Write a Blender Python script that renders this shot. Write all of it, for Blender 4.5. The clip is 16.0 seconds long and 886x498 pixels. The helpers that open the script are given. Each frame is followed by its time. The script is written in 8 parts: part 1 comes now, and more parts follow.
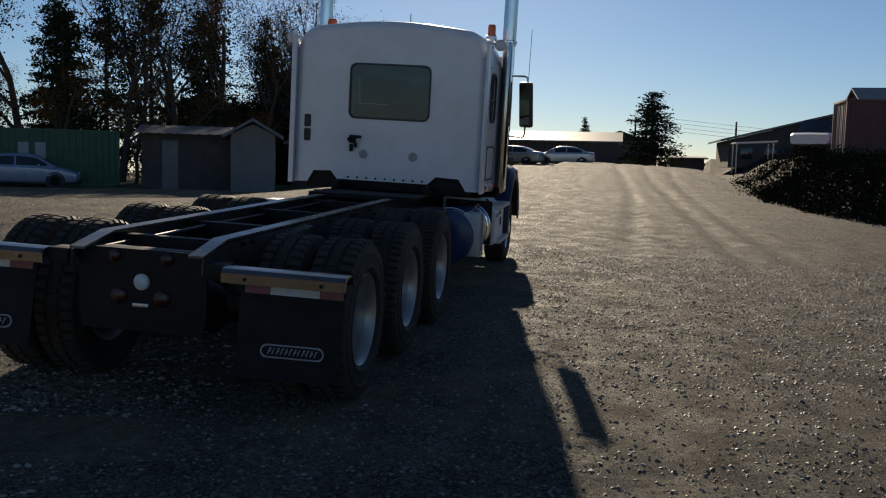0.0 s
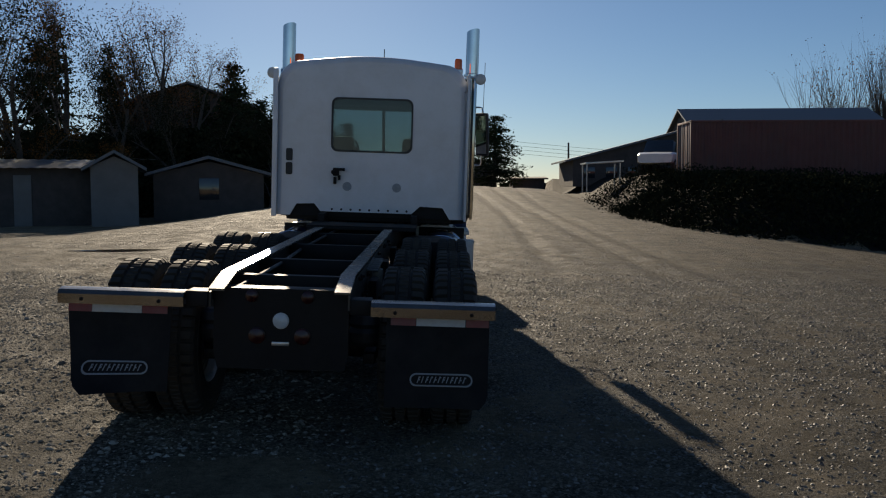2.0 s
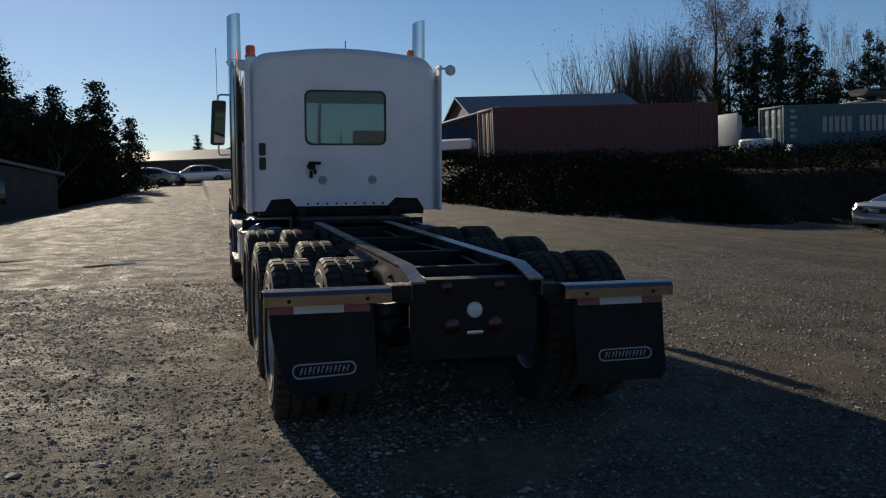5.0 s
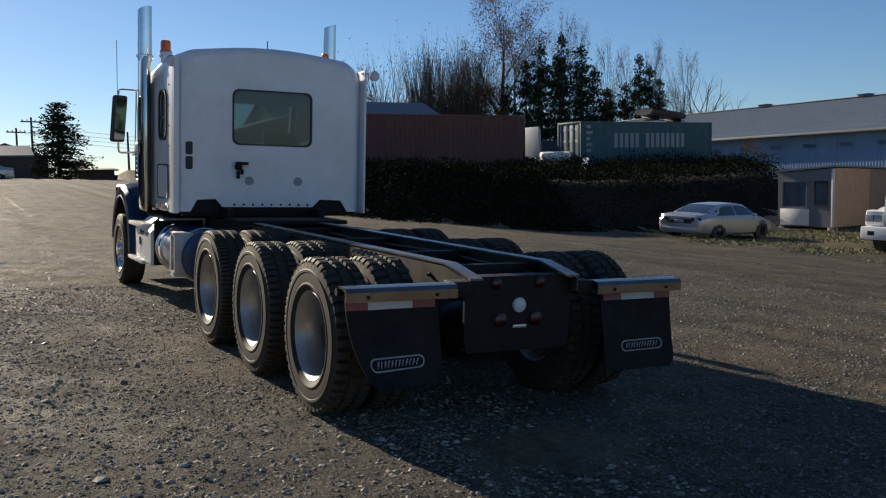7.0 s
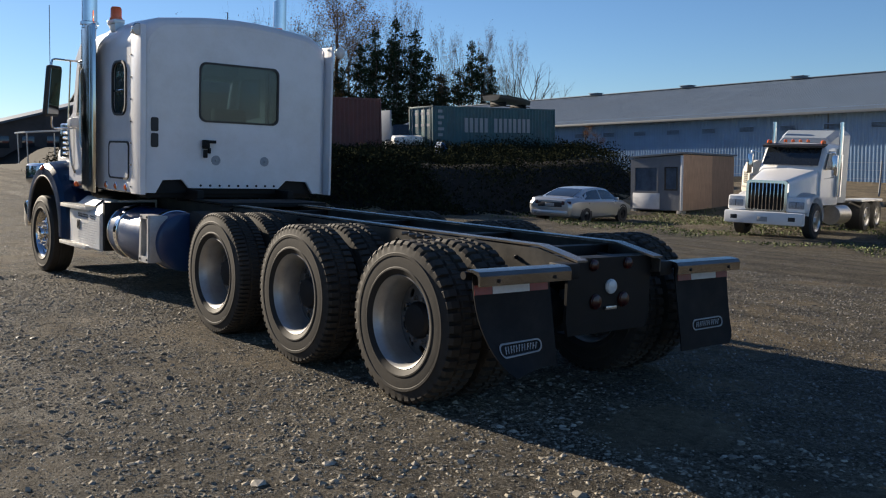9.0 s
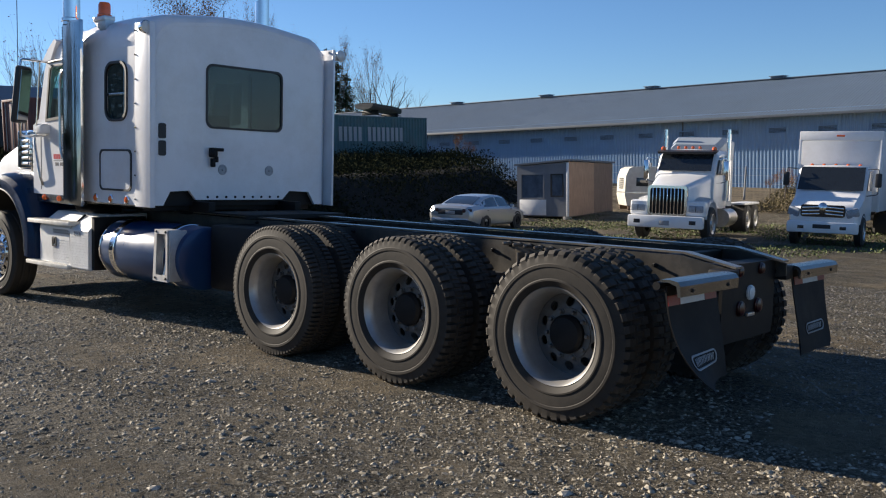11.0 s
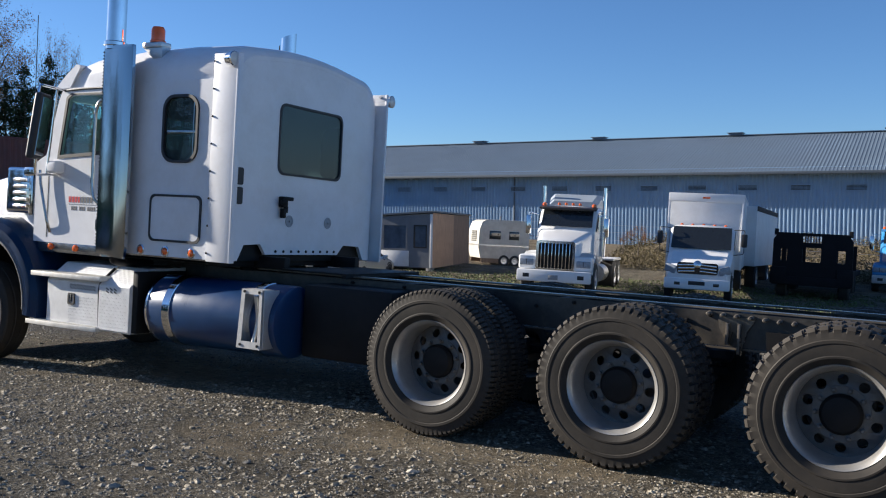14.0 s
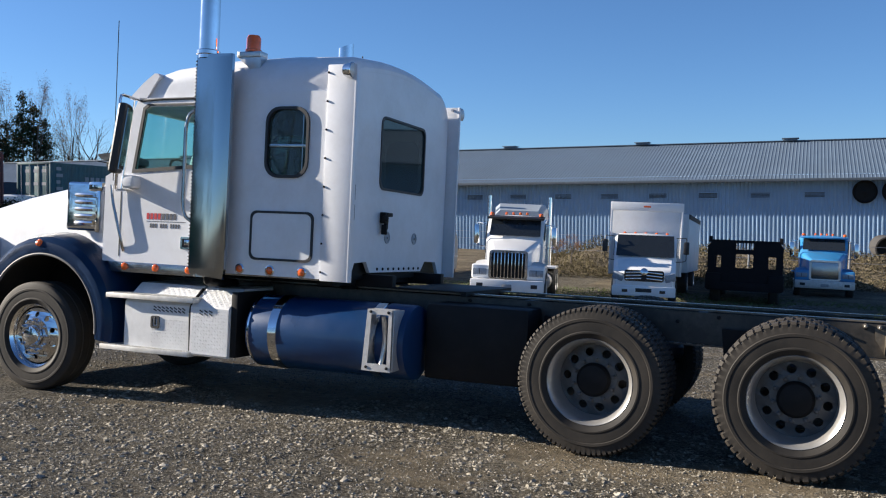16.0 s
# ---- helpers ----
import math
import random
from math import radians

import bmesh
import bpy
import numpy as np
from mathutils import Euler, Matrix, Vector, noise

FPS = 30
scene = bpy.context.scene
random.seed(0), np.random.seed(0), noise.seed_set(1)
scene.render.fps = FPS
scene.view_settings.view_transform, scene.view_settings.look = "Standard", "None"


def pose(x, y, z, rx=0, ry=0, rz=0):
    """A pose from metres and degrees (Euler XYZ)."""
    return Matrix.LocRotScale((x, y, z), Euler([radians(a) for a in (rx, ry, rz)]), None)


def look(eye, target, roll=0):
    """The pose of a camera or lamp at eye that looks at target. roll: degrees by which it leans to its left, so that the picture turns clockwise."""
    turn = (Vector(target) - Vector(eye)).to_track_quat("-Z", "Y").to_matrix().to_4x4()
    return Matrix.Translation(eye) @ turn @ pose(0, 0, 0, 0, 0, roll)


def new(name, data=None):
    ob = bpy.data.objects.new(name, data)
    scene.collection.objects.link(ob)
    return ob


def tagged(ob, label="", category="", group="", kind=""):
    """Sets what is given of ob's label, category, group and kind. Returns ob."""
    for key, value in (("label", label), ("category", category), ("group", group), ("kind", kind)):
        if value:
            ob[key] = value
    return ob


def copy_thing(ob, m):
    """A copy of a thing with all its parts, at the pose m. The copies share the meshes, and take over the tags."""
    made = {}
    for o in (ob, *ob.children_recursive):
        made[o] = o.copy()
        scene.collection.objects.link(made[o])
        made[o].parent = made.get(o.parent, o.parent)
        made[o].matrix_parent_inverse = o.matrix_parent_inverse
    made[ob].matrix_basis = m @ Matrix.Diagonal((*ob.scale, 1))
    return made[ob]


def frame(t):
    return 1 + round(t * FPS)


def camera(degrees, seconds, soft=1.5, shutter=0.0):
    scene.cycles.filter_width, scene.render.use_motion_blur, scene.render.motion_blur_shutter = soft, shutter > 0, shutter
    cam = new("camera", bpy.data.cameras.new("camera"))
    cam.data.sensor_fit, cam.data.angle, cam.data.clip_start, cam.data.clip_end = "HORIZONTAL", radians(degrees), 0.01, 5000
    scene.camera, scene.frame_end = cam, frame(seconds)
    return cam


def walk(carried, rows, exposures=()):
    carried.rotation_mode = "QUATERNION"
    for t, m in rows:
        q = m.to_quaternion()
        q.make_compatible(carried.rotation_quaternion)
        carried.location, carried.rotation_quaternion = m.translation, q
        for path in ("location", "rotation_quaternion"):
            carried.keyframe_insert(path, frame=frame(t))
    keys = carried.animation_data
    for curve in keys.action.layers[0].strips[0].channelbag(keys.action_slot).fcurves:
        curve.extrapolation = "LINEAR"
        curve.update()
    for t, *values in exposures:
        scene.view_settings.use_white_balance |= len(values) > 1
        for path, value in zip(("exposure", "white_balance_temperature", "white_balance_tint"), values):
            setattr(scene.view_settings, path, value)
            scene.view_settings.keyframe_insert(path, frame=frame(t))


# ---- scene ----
import collections
from mathutils.geometry import tessellate_polygon

# The yard slopes a little: its own axes run along the truck, SLOPE turns them upright.
SLOPE = Vector((-0.038, 0.024, 1.0)).rotation_difference(Vector((0, 0, 1))).to_matrix().to_4x4()
cam = camera(51.1, 16.0, soft=1.15)
PATH = [
    (0, (2.806, -5.199, 1.815), (2.455, -3.245, 1.571), 3.3),
    (0.5, (2.362, -5.275, 1.818), (2.098, -3.305, 1.594), 1.9),
    (1, (1.896, -5.538, 1.845), (1.745, -3.554, 1.642), 2.2),
    (1.5, (1.457, -5.642, 1.803), (1.365, -3.653, 1.624), 1.5),
    (2, (0.986, -5.736, 1.805), (0.991, -3.744, 1.629), 1.9),
    (2.5, (0.5, -5.883, 1.826), (0.613, -3.896, 1.624), 3.6),
    (3, (0.042, -5.852, 1.789), (0.205, -3.869, 1.579), 4.0),
    (3.5, (-0.421, -5.85, 1.769), (-0.151, -3.878, 1.576), 3.8),
    (6, (-2.636, -5.406, 1.757), (-1.916, -3.552, 1.546), -0.1),
    (6.5, (-3.112, -5.369, 1.747), (-2.249, -3.577, 1.54), 1.6),
    (7, (-3.452, -5.232, 1.711), (-2.5, -3.481, 1.542), 1.4),
    (7.5, (-3.767, -4.98, 1.693), (-2.749, -3.263, 1.557), 2.1),
    (8, (-4.2, -4.792, 1.702), (-3.097, -3.13, 1.556), 2.1),
    (8.5, (-4.538, -4.457, 1.651), (-3.354, -2.855, 1.474), 2.0),
    (11, (-6.009, -2.477, 1.554), (-4.505, -1.169, 1.391), 1.5),
    (11.5, (-6.2, -2.023, 1.565), (-4.682, -0.733, 1.391), 1.3),
    (12, (-6.476, -1.613, 1.571), (-4.913, -0.375, 1.412), 1.6),
    (12.5, (-6.578, -1.157, 1.55), (-4.98, 0.037, 1.41), 0.9),
    (13, (-6.764, -0.686, 1.526), (-5.141, 0.479, 1.417), 3.0),
    (13.5, (-6.991, -0.262, 1.552), (-5.297, 0.8, 1.486), 3.2),
    (14, (-7.117, 0.244, 1.535), (-5.361, 1.201, 1.492), 3.1),
    (14.5, (-7.369, 0.709, 1.521), (-5.561, 1.564, 1.489), 3.4),
    (15, (-7.559, 1.101, 1.519), (-5.717, 1.879, 1.469), 2.3),
    (15.5, (-7.662, 1.57, 1.518), (-5.812, 2.329, 1.472), 1.8),
    (16, (-7.813, 2.065, 1.509), (-5.957, 2.809, 1.495), 2.6),
]
walk(cam, [(t, SLOPE @ look(eye, target, roll)) for t, eye, target, roll in PATH],
     exposures=[(0, 0.34, 7500, 10), (1.5, 0.24, 7500, 10), (3.5, 0.2, 7200, 10), (7, 0.76, 7050, 10), (11, 1.13, 6600, 10), (14, 1.16, 6200, 10), (16, 1.24, 6300, 10)])

# ---- world and sun ----
SUN_WAY = SLOPE @ Vector((math.sin(radians(-10.2)) * math.cos(radians(19.1)), math.cos(radians(-10.2)) * math.cos(radians(19.1)), math.sin(radians(19.1))))
SUN_AZ, SUN_EL = math.atan2(SUN_WAY.x, SUN_WAY.y), math.asin(SUN_WAY.z)
world = bpy.data.worlds.new("sky")
scene.world = world
world.use_nodes = True
wn = world.node_tree.nodes
sky = wn.new("ShaderNodeTexSky")
sky.sky_type = "NISHITA"
sky.sun_disc = False
sky.sun_elevation = SUN_EL
sky.sun_rotation = SUN_AZ
sky.altitude, sky.air_density, sky.dust_density, sky.ozone_density = 1500, 1.0, 0.45, 6.6
wn["Background"].inputs["Strength"].default_value = 0.060
world.node_tree.links.new(sky.outputs[0], wn["Background"].inputs["Color"])
sun = new("sun", bpy.data.lights.new("sun", "SUN"))
sun.data.energy, sun.data.angle, sun.data.color = 5.0, radians(0.53), (1.0, 0.90, 0.76)
sun.matrix_world = look(SUN_WAY * 60, (0, 0, 0))


# ---- materials ----
def mat(name, colour, rough=0.6, metal=0.0, vary=0.15, scale=6.0, bump=0.0, bump_scale=60.0, dirt=None, dirt_amount=0.0,
        dirt_scale=1.6, rough_vary=0.1, coat=0.0, island=0.0, spec=0.5, alpha_glass=None, emit=0.0, stretch=(1, 1, 1)):
    m = bpy.data.materials.new(name)
    m.use_nodes = True
    nt = m.node_tree
    n, l = nt.nodes, nt.links
    p = n["Principled BSDF"]
    p.inputs["Metallic"].default_value = metal
    p.inputs["Coat Weight"].default_value = coat
    p.inputs["Specular IOR Level"].default_value = spec
    tc = n.new("ShaderNodeTexCoord")
    mp = n.new("ShaderNodeMapping")
    mp.inputs["Scale"].default_value = stretch
    l.new(tc.outputs["Object"], mp.inputs["Vector"])
    nz = n.new("ShaderNodeTexNoise")
    nz.inputs["Scale"].default_value, nz.inputs["Detail"].default_value = scale, 6
    nz.inputs["Roughness"].default_value = 0.65
    l.new(mp.outputs[0], nz.inputs["Vector"])
    ramp = n.new("ShaderNodeValToRGB")
    lo = [c * (1 - vary) for c in colour[:3]] + [1]
    hi = [min(1, c * (1 + vary)) for c in colour[:3]] + [1]
    ramp.color_ramp.elements[0].position, ramp.color_ramp.elements[1].position = 0.3, 0.7
    ramp.color_ramp.elements[0].color, ramp.color_ramp.elements[1].color = lo, hi
    l.new(nz.outputs["Fac"], ramp.inputs["Fac"])
    out = ramp.outputs["Color"]
    if island:
        geo = n.new("ShaderNodeNewGeometry")
        hsv = n.new("ShaderNodeHueSaturation")
        mr = n.new("ShaderNodeMapRange")
        mr.inputs["To Min"].default_value, mr.inputs["To Max"].default_value = 1 - island, 1 + island
        l.new(geo.outputs["Random Per Island"], mr.inputs["Value"])
        l.new(mr.outputs[0], hsv.inputs["Value"])
        l.new(out, hsv.inputs["Color"])
        out = hsv.outputs["Color"]
    if dirt:
        nd = n.new("ShaderNodeTexNoise")
        nd.inputs["Scale"].default_value, nd.inputs["Detail"].default_value = dirt_scale, 10
        nd.inputs["Roughness"].default_value = 0.7
        l.new(tc.outputs["Object"], nd.inputs["Vector"])
        mr = n.new("ShaderNodeMapRange")
        mr.inputs["From Min"].default_value, mr.inputs["From Max"].default_value = 0.42, 0.75
        mr.inputs["To Max"].default_value = dirt_amount
        l.new(nd.outputs["Fac"], mr.inputs["Value"])
        mx = n.new("ShaderNodeMixRGB")
        mx.inputs["Color2"].default_value = (*dirt, 1)
        l.new(mr.outputs[0], mx.inputs["Fac"])
        l.new(out, mx.inputs["Color1"])
        out = mx.outputs["Color"]
    l.new(out, p.inputs["Base Color"])
    rr = n.new("ShaderNodeMapRange")
    rr.inputs["To Min"].default_value, rr.inputs["To Max"].default_value = max(0.02, rough - rough_vary), min(1, rough + rough_vary)
    l.new(nz.outputs["Fac"], rr.inputs["Value"])
    l.new(rr.outputs[0], p.inputs["Roughness"])
    if bump:
        nb = n.new("ShaderNodeTexNoise")
        nb.inputs["Scale"].default_value, nb.inputs["Detail"].default_value = bump_scale, 5
        l.new(tc.outputs["Object"], nb.inputs["Vector"])
        b = n.new("ShaderNodeBump")
        b.inputs["Strength"].default_value, b.inputs["Distance"].default_value = bump, 0.01
        l.new(nb.outputs["Fac"], b.inputs["Height"])
        l.new(b.outputs["Normal"], p.inputs["Normal"])
    if emit:
        l.new(out, p.inputs["Emission Color"])
        p.inputs["Emission Strength"].default_value = emit
    return m


def glass(name, tint=(0.5, 0.6, 0.6), rough=0.02, clear=0.5, haze=0.1, film_tint=(0.30, 0.42, 0.42)):
    """A thin dusty pane: part clear, part mirror by its angle; its film's colour also holds reflected sky."""
    m = bpy.data.materials.new(name)
    m.use_nodes = True
    n, l = m.node_tree.nodes, m.node_tree.links
    n.remove(n["Principled BSDF"])
    tr, gl, mix, fr = n.new("ShaderNodeBsdfTransparent"), n.new("ShaderNodeBsdfGlossy"), n.new("ShaderNodeMixShader"), n.new("ShaderNodeLayerWeight")
    tr.inputs["Color"].default_value = (*[c * clear for c in tint], 1)
    gl.inputs["Roughness"].default_value = rough
    fr.inputs["Blend"].default_value = 0.5
    rise, gloss = n.new("ShaderNodeMath"), n.new("ShaderNodeMath")
    rise.operation, gloss.operation = "POWER", "MULTIPLY_ADD"
    rise.inputs[1].default_value, gloss.inputs[1].default_value, gloss.inputs[2].default_value = 5.0, 0.93, 0.05
    l.new(fr.outputs["Facing"], rise.inputs[0])
    l.new(rise.outputs[0], gloss.inputs[0])
    l.new(gloss.outputs[0], mix.inputs[0])
    l.new(tr.outputs[0], mix.inputs[1])
    l.new(gl.outputs[0], mix.inputs[2])
    df, mx2 = n.new("ShaderNodeBsdfDiffuse"), n.new("ShaderNodeMixShader")
    df.inputs["Color"].default_value = (*film_tint, 1)
    mx2.inputs[0].default_value = haze
    l.new(mix.outputs[0], mx2.inputs[1])
    l.new(df.outputs[0], mx2.inputs[2])
    l.new(mx2.outputs[0], n["Material Output"].inputs["Surface"])
    return m


DUST = (0.23, 0.19, 0.15)
WHITE = mat("white_paint", (0.74, 0.75, 0.78), 0.32, vary=0.03, scale=2, dirt=(0.45, 0.42, 0.38), dirt_amount=0.35, dirt_scale=2.2, coat=0.3)

BLUE = mat("blue_metallic_paint", (0.005, 0.036, 0.115), 0.30, metal=0.0, vary=0.15, scale=3, dirt=(0.045, 0.052, 0.064), dirt_amount=0.25, coat=0.2, spec=0.4)
CHROME = mat("chrome", (0.78, 0.78, 0.79), 0.09, metal=1.0, vary=0.05, rough_vary=0.05, dirt=(0.4, 0.36, 0.3), dirt_amount=0.3)
# mirror colour darkened in place of the dark surroundings it would reflect
DIMMIRROR = mat("dim_mirror_glass", (0.30, 0.31, 0.32), 0.04, metal=1.0, vary=0.05, dirt=(0.10, 0.095, 0.085), dirt_amount=0.4)
ALU = mat("brushed_aluminium", (0.62, 0.62, 0.62), 0.34, metal=0.9, vary=0.12, scale=9, dirt=DUST, dirt_amount=0.35, bump=0.05)
# darker than the rim: dust, plus the shade inside the dish painted in
DISC = mat("dusty_shaded_disc", (0.135, 0.135, 0.136), 0.48, metal=0.5, vary=0.25, scale=9, dirt=(0.10, 0.09, 0.075), dirt_amount=0.6, dirt_scale=5)
STEELRIM = mat("polished_rim", (0.36, 0.355, 0.345), 0.36, metal=0.55, vary=0.12, scale=8, dirt=(0.2, 0.17, 0.13), dirt_amount=0.4, dirt_scale=5)
RUBBER = mat("tyre_rubber", (0.019, 0.017, 0.015), 0.72, vary=0.25, scale=5, spec=0.3, dirt=(0.12, 0.098, 0.075), dirt_amount=0.25, dirt_scale=2.2, bump=0.08, bump_scale=30)
def dust_band(m, colour, inner, outer, amount):
    """Dried mud that clings in a ring round a tyre's wall, between two radii."""
    n, l = m.node_tree.nodes, m.node_tree.links
    p = n["Principled BSDF"]
    old = p.inputs["Base Color"].links[0].from_socket
    tc, sp = n.new("ShaderNodeTexCoord"), n.new("ShaderNodeSeparateXYZ")
    l.new(tc.outputs["Object"], sp.inputs[0])
    join, length = n.new("ShaderNodeCombineXYZ"), n.new("ShaderNodeVectorMath")
    length.operation = "LENGTH"
    l.new(sp.outputs["Y"], join.inputs["Y"])
    l.new(sp.outputs["Z"], join.inputs["Z"])
    l.new(join.outputs[0], length.inputs[0])
    nz, add = n.new("ShaderNodeTexNoise"), n.new("ShaderNodeMath")
    nz.inputs["Scale"].default_value, nz.inputs["Detail"].default_value = 7, 6
    l.new(tc.outputs["Object"], nz.inputs["Vector"])
    add.operation = "MULTIPLY_ADD"
    add.inputs[1].default_value = 0.05
    l.new(nz.outputs["Fac"], add.inputs[0])
    l.new(length.outputs["Value"], add.inputs[2])
    ramp = n.new("ShaderNodeValToRGB")
    el = ramp.color_ramp.elements
    for e, pos, v in ((el[0], inner + 0.025, 0.0), (el[1], (inner + outer) / 2 + 0.025, amount), (el.new(0.9), outer + 0.025, 0.1)):
        e.position, e.color = pos, (v, v, v, 1)
    l.new(add.outputs[0], ramp.inputs["Fac"])
    mix = n.new("ShaderNodeMixRGB")
    mix.inputs["Color2"].default_value = (*colour, 1)
    l.new(ramp.outputs["Color"], mix.inputs["Fac"])
    l.new(old, mix.inputs["Color1"])
    l.new(mix.outputs["Color"], p.inputs["Base Color"])


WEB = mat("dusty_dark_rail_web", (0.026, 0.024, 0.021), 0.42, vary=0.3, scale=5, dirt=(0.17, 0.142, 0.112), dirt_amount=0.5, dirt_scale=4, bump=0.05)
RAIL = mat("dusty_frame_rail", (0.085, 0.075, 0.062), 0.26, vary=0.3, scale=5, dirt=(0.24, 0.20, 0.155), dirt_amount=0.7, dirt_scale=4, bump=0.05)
BLACK = mat("black_frame_paint", (0.008, 0.008, 0.009), 0.55, vary=0.3, scale=7, spec=0.22, dirt=(0.03, 0.026, 0.021), dirt_amount=0.3, dirt_scale=3, bump=0.05)
PLASTIC = mat("black_plastic", (0.02, 0.02, 0.022), 0.5, vary=0.2, scale=14)
FLAP = mat("mudflap_rubber", (0.008, 0.008, 0.009), 0.65, vary=0.25, scale=5, spec=0.2, dirt=(0.045, 0.04, 0.035), dirt_amount=0.4, dirt_scale=4)
dust_band(RUBBER, (0.15, 0.122, 0.093), 0.38, 0.50, 0.22)
GLASS = glass("window_glass", (0.76, 0.95, 0.91), clear=0.97, haze=0.05)
# rear pane: reflected sky and trees put into the bluish film colour
REARGLASS = glass("rear_window_glass", (0.50, 0.62, 0.66), clear=0.62, haze=0.13, film_tint=(0.17, 0.26, 0.28))
DARKGLASS = glass("tinted_glass", (0.45, 0.6, 0.58), clear=0.35)
RED = mat("red_lens", (0.035, 0.003, 0.003), 0.3, vary=0.1, scale=20, coat=0.15)
AMBER = mat("amber_lens", (0.75, 0.13, 0.02), 0.2, vary=0.1, scale=20, coat=0.5)
LENS = mat("clear_lens", (0.6, 0.62, 0.62), 0.15, vary=0.1, scale=30, coat=0.5)
TAPE_W = mat("white_reflective_tape", (0.52, 0.53, 0.54), 0.35, vary=0.08, scale=30, dirt=DUST, dirt_amount=0.3)
TAPE_R = mat("red_reflective_tape", (0.20, 0.018, 0.016), 0.35, vary=0.1, scale=30, dirt=DUST, dirt_amount=0.3)
INTERIOR = mat("dark_interior", (0.05, 0.05, 0.052), 0.8, vary=0.2)
PRINT_R = mat("red_print", (0.5, 0.03, 0.04), 0.4, vary=0.05)
PRINT_D = mat("dark_print", (0.06, 0.06, 0.07), 0.5, vary=0.05)
PRINT_W = mat("grey_white_print", (0.30, 0.31, 0.32), 0.5, vary=0.1, scale=20)
SKIRT = mat("grey_metal_trim", (0.40, 0.41, 0.42), 0.2, metal=0.95, vary=0.2, scale=12, dirt=DUST, dirt_amount=0.35)
SHIELD = mat("dull_chrome_shield", (0.42, 0.44, 0.45), 0.09, metal=1.0, vary=0.06, scale=3, rough_vary=0.05, dirt=(0.3, 0.28, 0.24), dirt_amount=0.3, dirt_scale=3)


HANGER = mat("dusty_stainless", (0.22, 0.21, 0.195), 0.24, metal=0.9, vary=0.2, scale=9, dirt=(0.15, 0.125, 0.095), dirt_amount=0.5, dirt_scale=5)
GREYCAP = mat("grey_plastic_cap", (0.34, 0.35, 0.37), 0.55, vary=0.15, scale=30)
PLATE = mat("bright_tread_plate", (0.76, 0.76, 0.75), 0.45, metal=0.15, vary=0.08, scale=8, dirt=DUST, dirt_amount=0.25)
STEP = mat("pale_step_aluminium", (0.62, 0.61, 0.58), 0.5, metal=0.35, vary=0.12, scale=14, dirt=DUST, dirt_amount=0.4, dirt_scale=6)
CAST = mat("cast_aluminium", (0.50, 0.50, 0.50), 0.5, metal=0.5, vary=0.12, scale=20, bump=0.1, bump_scale=150, dirt=DUST, dirt_amount=0.3)
LIP = mat("grey_rubber_lip", (0.16, 0.155, 0.15), 0.6, vary=0.2, scale=8, dirt=DUST, dirt_amount=0.5)


# ---- mesh helpers ----
def finish(name, bm, material, smooth=True, sharp=28):
    me = bpy.data.meshes.new(name)
    bm.normal_update()
    if smooth:
        for f in bm.faces:
            f.smooth = True
        lim = radians(sharp)
        for e in bm.edges:
            e.smooth = len(e.link_faces) == 2 and e.calc_face_angle(0) < lim
    bm.to_mesh(me)
    bm.free()
    me.materials.append(material)
    return me


def part(name, bm, material, parent, label="", smooth=True):
    ob = new(name, finish(name, bm, material, smooth))
    ob.parent = parent
    if label:
        ob["label"] = label
    return ob


def thing(name, m, label, category, group="", kind=""):
    ob = new(name)
    ob.matrix_world = m
    ob.empty_display_size = 0.2
    return tagged(ob, label, category, group, kind)


def whole(name, bm, material, label, category, group="", kind="", m=None):
    ob = new(name, finish(name, bm, material))
    if m is not None:
        ob.matrix_world = m
    return tagged(ob, label, category, group, kind)


def box(bm, c, s, bevel=0.0, rot=None, seg=2):
    """A box of sizes s at centre c, turned by rot (degrees, XYZ)."""
    m = Matrix.LocRotScale(c, Euler([radians(a) for a in (rot or (0, 0, 0))]), s)
    r = bmesh.ops.create_cube(bm, size=1.0, matrix=m)
    if bevel:
        es = list({e for v in r["verts"] for e in v.link_edges})
        bmesh.ops.bevel(bm, geom=es, offset=bevel, segments=seg, affect="EDGES", profile=0.6)


def span(bm, a, b, bevel=0.0):
    """A box from corner a to corner b."""
    a, b = Vector(a), Vector(b)
    box(bm, (a + b) / 2, [abs(v) for v in (b - a)], bevel)


def basis(axis):
    z = Vector(axis).normalized()
    x = z.orthogonal().normalized()
    return x, z.cross(x), z


def cyl(bm, a, b, r, r2=None, seg=20, cap=True):
    lathe(bm, a, Vector(b) - Vector(a), [(r, 0.0), (r if r2 is None else r2, (Vector(b) - Vector(a)).length)], seg, cap)


def lathe(bm, origin, axis, profile, seg=24, cap=False):
    """Turns a profile of (radius, height) round an axis."""
    x, y, z = basis(axis)
    o = Vector(origin)
    rings = []
    for r, h in profile:
        rings.append([bm.verts.new(o + z * h + (x * math.cos(2 * math.pi * k / seg) + y * math.sin(2 * math.pi * k / seg)) * r) for k in range(seg)])
    for p, q in zip(rings, rings[1:]):
        for k in range(seg):
            bm.faces.new((p[k], p[(k + 1) % seg], q[(k + 1) % seg], q[k]))
    if cap:
        bm.faces.new(list(reversed(rings[0])))
        bm.faces.new(rings[-1])


def loft(bm, rings, closed=True, cap=False):
    vs = [[bm.verts.new(p) for p in ring] for ring in rings]
    for p, q in zip(vs, vs[1:]):
        n = len(p)
        for k in range(n if closed else n - 1):
            bm.faces.new((p[k], p[(k + 1) % n], q[(k + 1) % n], q[k]))
    if cap:
        bm.faces.new(list(reversed(vs[0])))
        bm.faces.new(vs[-1])
    return vs


